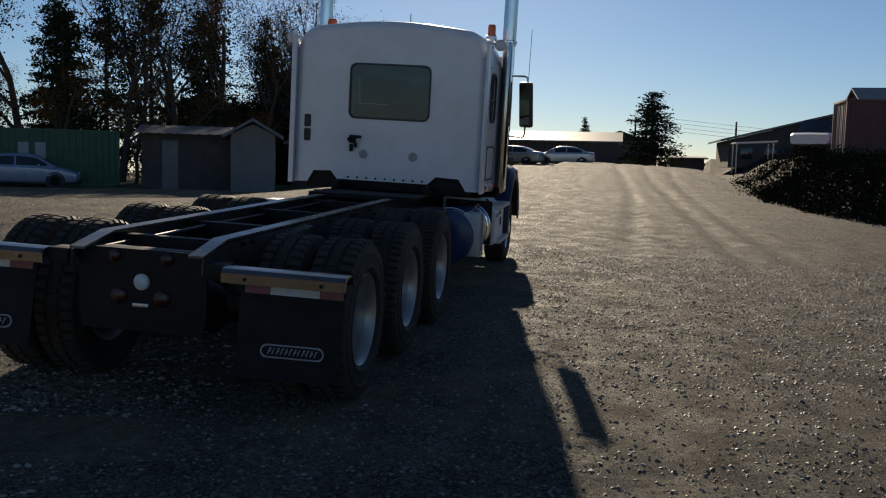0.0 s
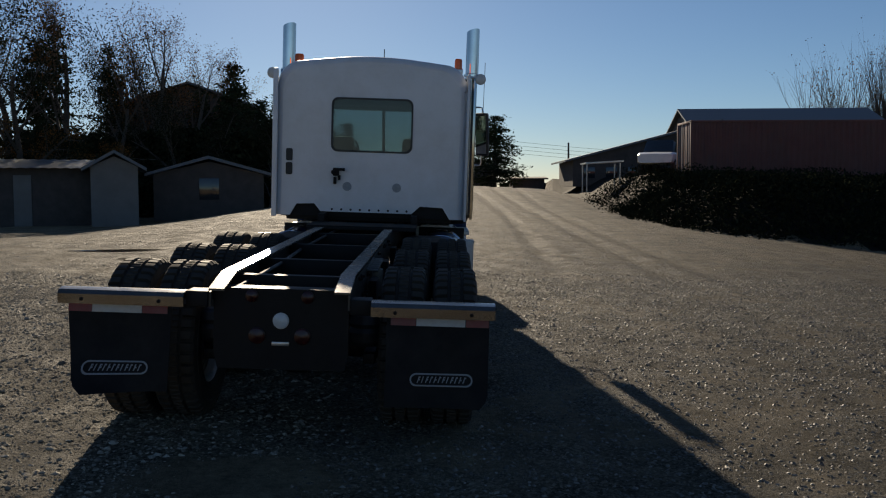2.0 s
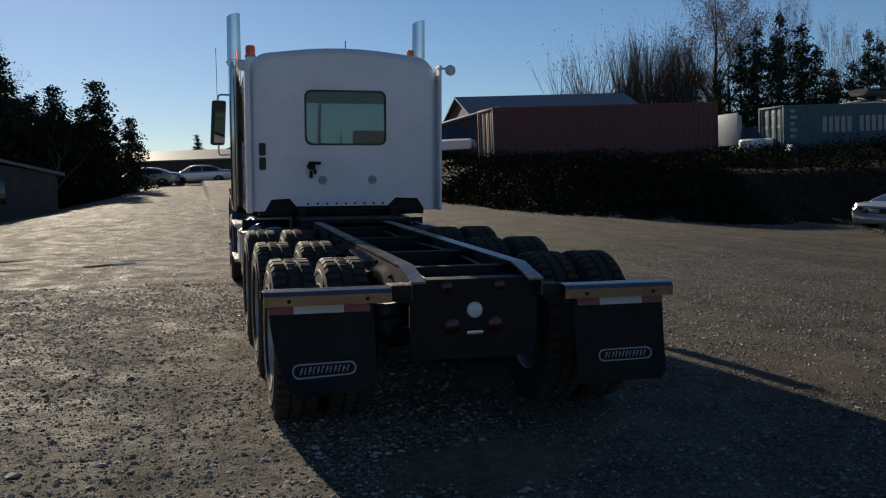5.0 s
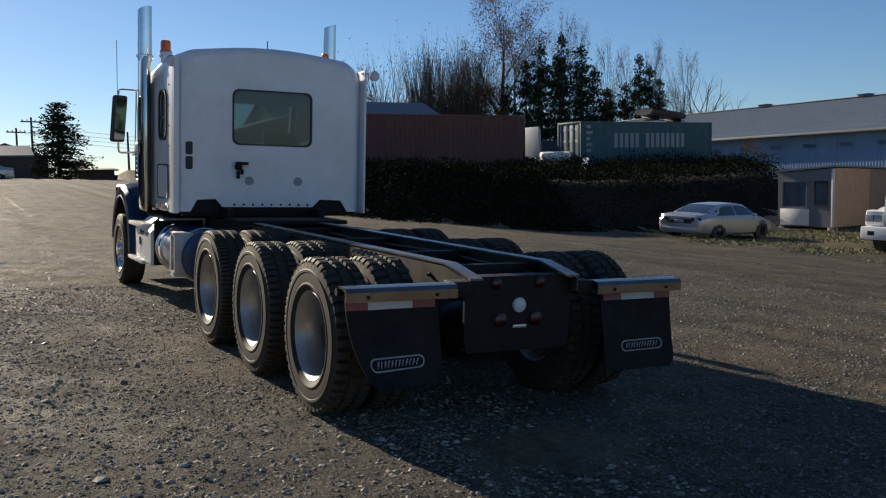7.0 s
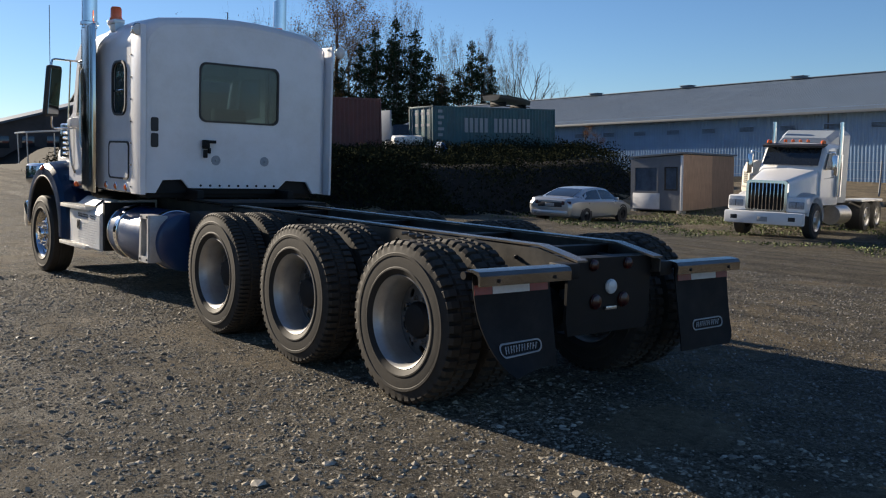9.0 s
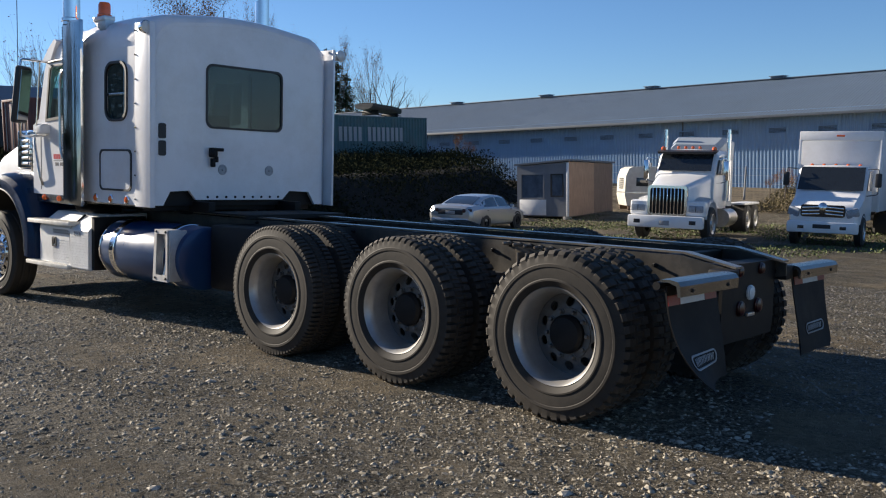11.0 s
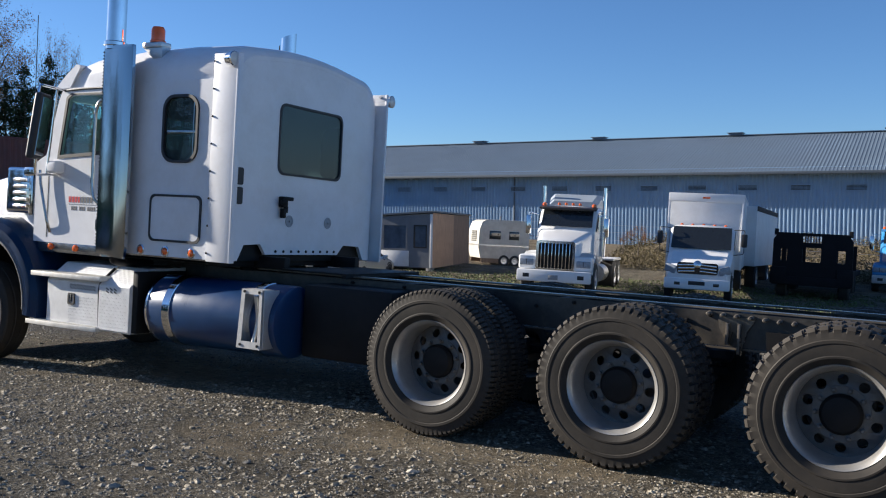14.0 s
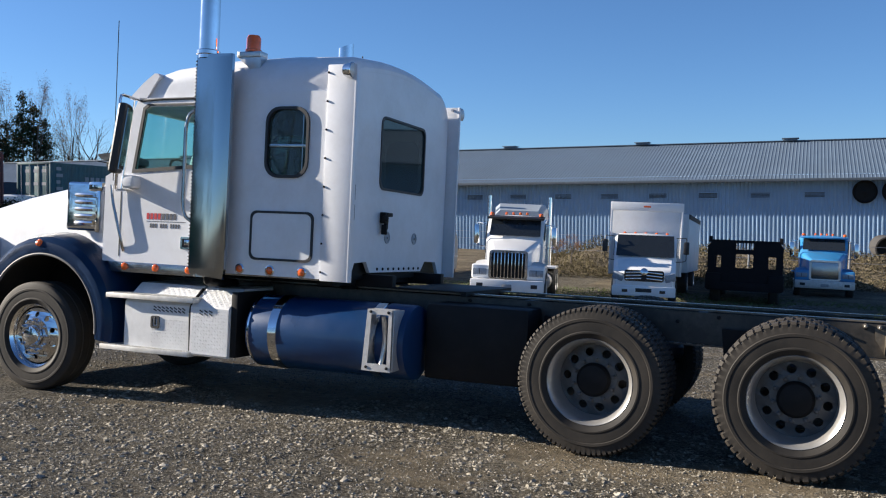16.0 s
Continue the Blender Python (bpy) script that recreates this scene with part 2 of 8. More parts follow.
def tube(bm, pts, r, seg=8, bend=0.06, cap=True):
    """A round tube along points, its corners rounded."""
    pts = [Vector(p) for p in pts]
    path = [pts[0]]
    for a, b, c in zip(pts, pts[1:], pts[2:]):
        d = min(bend, (b - a).length / 2.2, (c - b).length / 2.2)
        p, q = b + (a - b).normalized() * d, b + (c - b).normalized() * d
        path += [p, (p + q) / 4 + b / 2, q]
    path.append(pts[-1])
    rings = []
    x = None
    for i, p in enumerate(path):
        t = (path[min(i + 1, len(path) - 1)] - path[max(i - 1, 0)]).normalized()
        x = t.orthogonal().normalized() if x is None else (x - t * x.dot(t)).normalized()
        y = t.cross(x)
        rings.append([p + (x * math.cos(2 * math.pi * k / seg) + y * math.sin(2 * math.pi * k / seg)) * r for k in range(seg)])
    loft(bm, rings, True, cap)


def rounded(u0, v0, u1, v1, r, seg=5):
    """A rectangle with round corners, counter-clockwise."""
    out = []
    for cu, cv, a0 in ((u1 - r, v1 - r, 0), (u0 + r, v1 - r, 90), (u0 + r, v0 + r, 180), (u1 - r, v0 + r, 270)):
        out += [(cu + r * math.cos(radians(a0 + 90 * k / seg)), cv + r * math.sin(radians(a0 + 90 * k / seg))) for k in range(seg + 1)]
    return out


def plate(bm, outer, holes, place, w0, w1):
    """A plate with holes: outlines in (u, v), from depth w0 to w1; place(u, v, w) gives the point."""
    loops = [outer, *holes]
    flat = [p for loop in loops for p in loop]
    tris = tessellate_polygon([[Vector((u, v, 0)) for u, v in loop] for loop in loops])
    lo, hi = [bm.verts.new(place(u, v, w0)) for u, v in flat], [bm.verts.new(place(u, v, w1)) for u, v in flat]
    made = []
    for a, b, c in tris:
        made += [bm.faces.new((hi[a], hi[b], hi[c])), bm.faces.new((lo[c], lo[b], lo[a]))]
    k = 0
    for loop in loops:
        n = len(loop)
        for i in range(n):
            a, b = k + i, k + (i + 1) % n
            made.append(bm.faces.new((lo[a], lo[b], hi[b], hi[a])))
        k += n
    bmesh.ops.recalc_face_normals(bm, faces=made)


def ring_frame(bm, outline, inset_scale, place, w0, w1):
    """A frame round an outline, inwards by a scale about its middle."""
    cu, cv = sum(p[0] for p in outline) / len(outline), sum(p[1] for p in outline) / len(outline)
    hu, hv = max(abs(p[0] - cu) for p in outline), max(abs(p[1] - cv) for p in outline)
    inner = [(cu + (u - cu) * (1 - inset_scale / hu), cv + (v - cv) * (1 - inset_scale / hv)) for u, v in outline]
    plate(bm, outline, [inner], place, w0, w1)


def yz(x0):
    return lambda u, v, w: Vector((x0 + w, u, v))


def xz(y0):
    return lambda u, v, w: Vector((u, y0 + w, v))


def B():
    return bmesh.new()


def Y(x, y, z=0.0):
    return SLOPE @ Vector((x, y, z))


def smooth(a, b, v):
    v = min(1.0, max(0.0, (v - a) / (b - a)))
    return v * v * (3 - 2 * v)


# ---- ground ----
TOE = [(10.5, 75), (9.5, 55), (8.6, 42), (8.4, 31), (9.2, 25.5), (11.2, 22.3), (14, 20.6), (18, 21.2), (24, 23.5), (34, 27), (60, 34)]


def bank_depth(x, y):
    """How far a place lies inside the foot of the bank."""
    best, sign = 1e9, -1
    for (ax, ay), (bx, by) in zip(TOE, TOE[1:]):
        dx, dy = bx - ax, by - ay
        t = min(1, max(0, ((x - ax) * dx + (y - ay) * dy) / (dx * dx + dy * dy)))
        d = math.hypot(x - ax - t * dx, y - ay - t * dy)
        if d < best:
            best, sign = d, 1 if dx * (y - ay) - dy * (x - ax) > 0 else -1
    return best * sign


def stony(x, y):
    """From bare mud (0) to loose gravel (1)."""
    a = noise.noise(Vector((x * 0.42, y * 0.36, 40))) + 0.55 * noise.noise(Vector((x * 1.1, y * 0.9, 44))) + 0.3 * noise.noise(Vector((x * 2.6, y * 2.3, 47)))
    return smooth(-0.52, 0.16, a) * smooth(17, 10, y)


def ground_up(x, y):
    """The ground's height over the yard's plane."""
    plane = -0.038 * x + 0.024 * y
    up = 0.012
    far = plane
    if x > 8:
        up -= 0.34 * smooth(8, 17, x)
        far = plane + 0.038 * max(0, x - 19) * smooth(19, 40, x)
    if x < -3:
        w = smooth(-3, -13, x) * smooth(9, 22, y)
        far = far * (1 - w) + 0.12 * w
    if y > 70:
        far = far - 0.024 * (y - 70) - 2.2 * smooth(72, 100, y)
    if y < -10:
        far += 0.024 * (-10 - y)
    if x < -30:
        far += 0.038 * (x + 30) * (1 if y < 9 else 0.0)
    up += far - plane
    if -1 < x < 9 and y > 20:
        up += 0.35 * smooth(22, 60, y)
    if 5 < x < 120 and 14 < y < 120:
        b = bank_depth(x, y)
        if b > 0:
            b *= smooth(4.0, -2.0, x - 33.8 - (y - 25) * 0.56)
            up += 1.75 * smooth(0, 3.6, b) + 0.25 * smooth(4, 12, b) + 0.1 * noise.noise(Vector((x * 0.4, y * 0.4, 3)))
    up += 0.25 * smooth(4.5, 1.0, math.hypot(x - 12.9, y - 45.2))
    # shallow hollows where the car, the shed and the caravan stand
    if 14 < x < 42 and 12 < y < 28:
        up -= 0.17 * math.exp(-((x - 24.5) / 5) ** 4 - ((y - 20) / 4) ** 4) + 0.42 * math.exp(-((x - 36) / 3) ** 4 - ((y - 20.5) / 3) ** 4)
    up -= 0.055 * smooth(5.0, 8.0, y) * smooth(30, 16, y) * smooth(9, 4, abs(x))
    near = smooth(60, 20, math.hypot(x, y))
    up += near * (0.05 * noise.noise(Vector((x * 0.35, y * 0.35, 0))) * smooth(3.0, 9, math.hypot(max(0, abs(x) - 1), max(0, abs(y - 4) - 5))) + 0.012 * noise.noise(Vector((x * 1.7, y * 1.7, 5))) + 0.006 * noise.noise(Vector((x * 6, y * 6, 9))))
    if -8 < x < 6 and -5.5 < y < 9:
        up += (0.007 * noise.noise(Vector((x * 11, y * 11, 12))) + 0.005 * noise.noise(Vector((x * 23, y * 23, 15)))) * (0.6 + 0.6 * stony(x, y))
    # wheel ruts up the road
    for k, rx in enumerate((2.9, 4.7, 6.0)):
        d = abs(x - rx - 0.5 * math.sin(y * 0.07 + k) - 0.012 * (y - 20))
        if d < 0.5 and y > 6:
            up -= 0.05 * (1 - smooth(0, 0.45, d)) * smooth(6, 14, y)
    return up


def graded(lo, hi, fine_lo, fine_hi, step, grow=1.062):
    mid = list(np.arange(fine_lo, fine_hi + 1e-6, step))
    left, right, s = [], [], step
    v = fine_lo
    while v > lo:
        s *= grow
        v -= s
        left.append(v)
    s, v = step, fine_hi
    while v < hi:
        s *= grow
        v += s
        right.append(v)
    return list(reversed(left)) + mid + right


def gravel_material():
    m = bpy.data.materials.new("gravel_and_mud")
    m.use_nodes = True
    n, l = m.node_tree.nodes, m.node_tree.links
    p = n["Principled BSDF"]
    tc = n.new("ShaderNodeTexCoord")

    def noise_tex(scale, detail=6, rough=0.6):
        t = n.new("ShaderNodeTexNoise")
        t.inputs["Scale"].default_value, t.inputs["Detail"].default_value, t.inputs["Roughness"].default_value = scale, detail, rough
        l.new(tc.outputs["Object"], t.inputs["Vector"])
        return t.outputs["Fac"]

    def ramp(src, stops):
        r = n.new("ShaderNodeValToRGB")
        el = r.color_ramp.elements
        while len(el) < len(stops):
            el.new(0.5)
        for e, (pos, col) in zip(el, stops):
            e.position, e.color = pos, (*col, 1)
        l.new(src, r.inputs["Fac"])
        return r.outputs["Color"]

    def mix(f, a, b, kind="MIX"):
        x = n.new("ShaderNodeMixRGB")
        x.blend_type = kind
        for i, v in ((0, f), (1, a), (2, b)):
            if isinstance(v, (int, float)):
                x.inputs[i].default_value = v
            else:
                l.new(v, x.inputs[i])
        return x.outputs["Color"]

    mud = ramp(noise_tex(4.5, 10, 0.7), [(0.32, (0.190, 0.156, 0.105)), (0.52, (0.325, 0.266, 0.182)), (0.72, (0.46, 0.382, 0.27))])
    vor = n.new("ShaderNodeTexVoronoi")
    vor.inputs["Scale"].default_value = 55
    l.new(tc.outputs["Object"], vor.inputs["Vector"])
    vcol = n.new("ShaderNodeRGBToBW")
    l.new(vor.outputs["Color"], vcol.inputs[0])
    stone = ramp(vcol.outputs[0], [(0.12, (0.048, 0.043, 0.034)), (0.5, (0.175, 0.157, 0.122)), (0.82, (0.40, 0.362, 0.292)), (1.0, (0.62, 0.575, 0.48))])
    vor2 = n.new("ShaderNodeTexVoronoi")
    vor2.inputs["Scale"].default_value = 140
    l.new(tc.outputs["Object"], vor2.inputs["Vector"])
    v2 = n.new("ShaderNodeRGBToBW")
    l.new(vor2.outputs["Color"], v2.inputs[0])
    fine = ramp(v2.outputs[0], [(0.15, (0.085, 0.075, 0.056)), (0.85, (0.39, 0.335, 0.25))])
    at_ = n.new("ShaderNodeAttribute")
    at_.attribute_name = "stony"
    ragged = n.new("ShaderNodeMath")
    ragged.operation = "ADD"
    l.new(at_.outputs["Fac"], ragged.inputs[0])
    l.new(noise_tex(2.2, 9, 0.72), ragged.inputs[1])
    patch = ramp(ragged.outputs[0], [(0.70, (1, 1, 1)), (1.0, (0, 0, 0))])
    patch2 = ramp(noise_tex(1.8, 6), [(0.40, (0, 0, 0)), (0.62, (1, 1, 1))])
    gravel = mix(patch2, stone, mix(0.5, stone, fine))
    earth = mix(0.3, mud, fine)
    col = mix(patch, gravel, earth)
    col = mix(0.15, col, ramp(noise_tex(0.15, 4), [(0.3, (0.134, 0.112, 0.084)), (0.7, (0.336, 0.291, 0.224))]))
    col = mix(1.0, col, ramp(noise_tex(0.9, 9, 0.68), [(0.34, (0.76, 0.745, 0.72)), (0.62, (1.30, 1.27, 1.20))]), "MULTIPLY")
    col = mix(1.0, col, ramp(noise_tex(13, 8, 0.8), [(0.36, (0.62, 0.61, 0.60)), (0.64, (1.25, 1.24, 1.22))]), "MULTIPLY")
    # traffic has drawn the surface out along the road
    mp = n.new("ShaderNodeMapping")
    mp.inputs["Scale"].default_value = (1.5, 0.07, 1.0)
    l.new(tc.outputs["Object"], mp.inputs["Vector"])
    tr = n.new("ShaderNodeTexNoise")
    tr.inputs["Scale"].default_value, tr.inputs["Detail"].default_value = 1.0, 7
    l.new(mp.outputs[0], tr.inputs["Vector"])
    col = mix(0.55, col, ramp(tr.outputs["Fac"], [(0.36, (0.52, 0.52, 0.52)), (0.60, (1.08, 1.07, 1.05))]), "MULTIPLY")
    # the yard right of the truck is darkened in colour to look backlit
    shade_at = n.new("ShaderNodeAttribute")
    shade_at.attribute_name = "backlit"
    col = mix(1.0, col, ramp(shade_at.outputs["Fac"], [(0.0, (1, 1, 1)), (1.0, (0.74, 0.755, 0.77))]), "MULTIPLY")
    l.new(col, p.inputs["Base Color"])
    rough = n.new("ShaderNodeMapRange")
    rough.inputs["From Min"].default_value, rough.inputs["From Max"].default_value = 0.35, 0.7
    rough.inputs["To Min"].default_value, rough.inputs["To Max"].default_value = 0.68, 0.95
    l.new(noise_tex(2.3, 7), rough.inputs["Value"])
    l.new(rough.outputs[0], p.inputs["Roughness"])
    p.inputs["Specular IOR Level"].default_value = 0.12
    p.inputs["Diffuse Roughness"].default_value = 0.7
    d1 = n.new("ShaderNodeMath")
    d1.operation = "ADD"
    l.new(vor.outputs["Distance"], d1.inputs[0])
    d2 = n.new("ShaderNodeMath")
    d2.operation = "MULTIPLY"
    d2.inputs[1].default_value = 0.5
    l.new(vor2.outputs["Distance"], d2.inputs[0])
    l.new(d2.outputs[0], d1.inputs[1])
    b = n.new("ShaderNodeBump")
    b.inputs["Strength"].default_value, b.inputs["Distance"].default_value = 1.0, 0.016
    b.invert = True
    l.new(d1.outputs[0], b.inputs["Height"])
    b2 = n.new("ShaderNodeBump")
    b2.inputs["Strength"].default_value, b2.inputs["Distance"].default_value = 1.0, 0.055
    l.new(noise_tex(16, 10, 0.8), b2.inputs["Height"])
    l.new(b.outputs[0], b2.inputs["Normal"])
    l.new(b2.outputs[0], p.inputs["Normal"])
    return m


GRAVEL = gravel_material()
gx = graded(-400, 500, -7.6, 5.4, 0.08)
gy = graded(-150, 700, -5, 8, 0.08)
verts = []
for y in gy:
    for x in gx:
        verts.append(SLOPE @ Vector((x, y, ground_up(x, y))))
nx, ny = len(gx), len(gy)
quads = [(j * nx + i, j * nx + i + 1, (j + 1) * nx + i + 1, (j + 1) * nx + i) for j in range(ny - 1) for i in range(nx - 1)]
me = bpy.data.meshes.new("ground")
me.from_pydata(verts, [], quads)
me.polygons.foreach_set("use_smooth", [True] * len(me.polygons))
me.materials.append(GRAVEL)
# second slot: soil whose near-black colour holds the bank's shade
me.materials.append(mat("shaded_bank_soil", (0.015, 0.013, 0.010), 0.95, vary=0.4, scale=2.5, bump=0.3, bump_scale=14, spec=0.15))
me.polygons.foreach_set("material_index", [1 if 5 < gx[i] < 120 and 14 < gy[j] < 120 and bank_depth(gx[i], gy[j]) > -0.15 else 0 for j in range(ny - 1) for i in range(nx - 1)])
mask = me.attributes.new("stony", "FLOAT", "POINT")
mask.data.foreach_set("value", [stony(x, y) if -40 < x < 60 and -30 < y < 90 else 0.4 for y in gy for x in gx])
# mask of the backlit shade painted right of the truck
backlit = me.attributes.new("backlit", "FLOAT", "POINT")
backlit.data.foreach_set("value", [smooth(0.5, 5, x + 3 * noise.noise(Vector((x * 0.2, y * 0.2, 61)))) * smooth(26, 18, y) * smooth(-30, -15, y) * smooth(45, 30, x) if -10 < x < 50 and -32 < y < 30 else 0.0 for y in gy for x in gx])
tagged(new("ground", me), "grey-brown gravel and mud yard with wheel ruts", "ground", kind="structure")


def on_ground(x, y, up=0.0):
    return Y(x, y, ground_up(x, y) + up)


# ---- the white sleeper tractor ----
CX = 0.09          # middle of cab and sleeper, beside the frame's middle
AXLES = (0.755, 2.14, 3.53)
FRONT = 8.75       # middle of the front fenders
FRONT_AXLE = 8.83
R_TYRE = 0.542


def tyre_mesh(lugs=44, width=0.298, tread=True, proud=0.030, gap=0.30):
    """A truck tyre on the x axis, its middle at the origin: one skin, with blocks on both shoulders and staggered middle blocks."""
    bm = B()
    r, w = R_TYRE - 0.016, width / 2
    side = [(0.303, -w + 0.035, 0), (0.322, -w + 0.014, 0), (0.346, -w + 0.003, 0), (0.352, -w - 0.002, 0), (0.362, -w - 0.002, 0), (0.368, -w + 0.002, 0), (0.425, -w, 0), (0.436, -w + 0.001, 0), (0.440, -w - 0.003, 0),
            (0.457, -w - 0.003, 0), (0.463, -w + 0.003, 0), (r - 0.024, -w + 0.011, 1), (r - 0.012, -w + 0.017, 2), (r - 0.003, -w + 0.030, 3), (r, -w + 0.092, 3),
            (r - 0.004, -w + 0.098, 0), (r - 0.004, -0.036, 0), (r + 0.002, -0.030, 4)]
    prof = side + [(a, -b, -c) for a, b, c in reversed(side)]
    steps = (0.0, 0.05, 0.05 + gap, 0.10 + gap, 0.5, 0.55, 0.55 + gap, 0.60 + gap) if tread else (0.0, 0.5)
    rings = []
    for k in range(lugs):
        for q, f in enumerate(steps):
            ring = []
            a = 2 * math.pi * (k + f) / lugs
            for rad, x, kind in prof:
                low = q in ((1, 2) if kind > 0 else (5, 6)) if tread else True
                if kind and not low:
                    up, out = {1: (0.0, 0.0), 2: (0.006, 0.007), 3: (proud * 0.6, 0.0), 4: (proud * 0.45, 0.0)}[abs(kind)]
                    rad, x = rad + up, x + math.copysign(out, x)
                elif kind and tread and abs(kind) == 3:
                    rad -= proud * 0.4
                ring.append(Vector((x, rad * math.cos(a), rad * math.sin(a))))
            rings.append(ring)
    loft(bm, rings + rings[:1], False)
    bmesh.ops.remove_doubles(bm, verts=bm.verts[:], dist=1e-5)
    bmesh.ops.recalc_face_normals(bm, faces=bm.faces[:])
    return finish("tyre", bm, RUBBER, True, 30)


def rim_mesh(deep, material=None, name="wheel"):
    """A rim on the x axis, its open side to -x. deep: how far the disc lies inside the outer edge."""
    bm = B()
    w = 0.125
    lathe(bm, (0, 0, 0), (1, 0, 0), [(0.279, w), (0.310, w - 0.005), (0.310, w - 0.02), (0.285, w - 0.03), (0.274, w - 0.07), (0.274, -w + 0.07), (0.289, -w + 0.03), (0.313, -w + 0.018),
                                     (0.317, -w), (0.311, -w - 0.006), (0.302, -w + 0.002), (0.292, -w + 0.020), (0.280, -w + 0.035), (0.276, -w + 0.075), (0.266, -w + 0.10), (0.264, -w + deep)], 60)
    return finish(name, bm, material or STEELRIM, True, 35)


def disc_mesh(deep, material, holes=10, hand=0.032):
    """The dished disc of a wheel with its hand holes and bore."""
    bm = B()
    d = -0.125 + deep
    circle = lambda cu, cv, r, n: [(cu + r * math.cos(2 * math.pi * k / n), cv + r * math.sin(2 * math.pi * k / n)) for k in range(n)]
    cut = [circle(0.206 * math.cos(2 * math.pi * (h + 0.5) / holes), 0.206 * math.sin(2 * math.pi * (h + 0.5) / holes), hand, 14) for h in range(holes)]
    dish = lambda u, v, q: Vector((d + q - 0.03 * (1 - smooth(0.155, 0.255, math.hypot(u, v))), u, v))
    plate(bm, circle(0, 0, 0.267, 60), cut + [circle(0, 0, 0.168, 40)], dish, 0, 0.012)
    plate(bm, circle(0, 0, 0.168, 40), [circle(0, 0, 0.108, 30)], lambda u, v, q: Vector((d + q - 0.03, u, v)), -0.006, 0.012)
    return finish("wheel_disc", bm, material, True, 30)


def nut_mesh(material, long=0.03):
    bm = B()
    lathe(bm, (0, 0, 0), (-1, 0, 0), [(0.021, 0), (0.021, 0.008), (0.015, 0.01), (0.014, long), (0.009, long + 0.004)], 6, True)
    return finish("wheel_nut", bm, material)


def hub_mesh(x, material, reach=0.05, wide=0.10):
    bm = B()
    lathe(bm, (x, 0, 0), (-1, 0, 0), [(wide, 0), (wide, reach * 0.6), (wide * 0.85, reach), (wide * 0.5, reach + 0.008)], 28, True)
    return finish("hub", bm, material)


truck = thing("semi_truck", SLOPE.copy(), "white sleeper tractor with blue fenders and a bare black frame", "truck")


def sub(name, me, parent, m=None, label=""):
    ob = new(name, me)
    ob.parent = parent
    if m is not None:
        ob.matrix_local = m
    if label:
        ob["label"] = label
    return ob


TYRE = tyre_mesh()
MID_TYRE = tyre_mesh(58, proud=0.026)
FINE_TYRE = tyre_mesh(84, proud=0.022)
STEER_TYRE = tyre_mesh(60, 0.30, False)
OUTER_RIM, INNER_RIM = rim_mesh(0.20), rim_mesh(0.06)
OUTER_DISC, INNER_DISC = disc_mesh(0.20, DISC), disc_mesh(0.06, DISC)
FRONT_RIM, FRONT_DISC = rim_mesh(0.045, CHROME), disc_mesh(0.045, CHROME, hand=0.024)
NUT, FNUT = nut_mesh(DISC, 0.03), nut_mesh(CHROME, 0.05)
HUB, FHUB = hub_mesh(0.05, BLACK, 0.06, 0.125), hub_mesh(-0.095, CHROME, 0.075)
def nuts_round(wheel, me, x, radius=0.143):
    for k in range(10):
        a = 2 * math.pi * k / 10
        sub("wheel_nut", me, wheel, pose(x, radius * math.cos(a), radius * math.sin(a)))


for y in AXLES:
    for side in (-1, 1):
        flip = pose(0, 0, 0) if side < 0 else pose(0, 0, 0, 0, 0, 180)
        turn = random.uniform(0, 360)
        for off, rim, disc in ((1.095, OUTER_RIM, OUTER_DISC), (0.745, INNER_RIM, INNER_DISC)):
            inward = flip if off > 1 else flip @ pose(0, 0, 0, 0, 0, 180)
            w = sub("wheel", rim, truck, pose(side * off, y, R_TYRE + 0.010) @ inward @ pose(0, 0, 0, turn + off * 50), "aluminium wheel with a dusty lugged tyre")
            sub("tyre", TYRE if y < 1 else MID_TYRE if y < 3 else FINE_TYRE, w)
            sub("wheel_disc", disc, w)
            if off > 1 and side < 0:
                nuts_round(w, NUT, 0.04, 0.150)
            if off > 1:
                sub("hub", HUB, w)
for side in (-1, 1):
    w = sub("wheel", FRONT_RIM, truck, pose(CX * 0.5 + side * 1.075, FRONT_AXLE, 0.462) @ (pose(0, 0, 0) if side < 0 else pose(0, 0, 0, 0, 0, 180)) @ Matrix.Diagonal((1, 0.965, 0.965, 1)), "polished aluminium front wheel with a rib tyre")
    sub("tyre", STEER_TYRE, w)
    sub("wheel_disc", FRONT_DISC, w)
    nuts_round(w, FNUT, -0.11)
    sub("hub", FHUB, w)

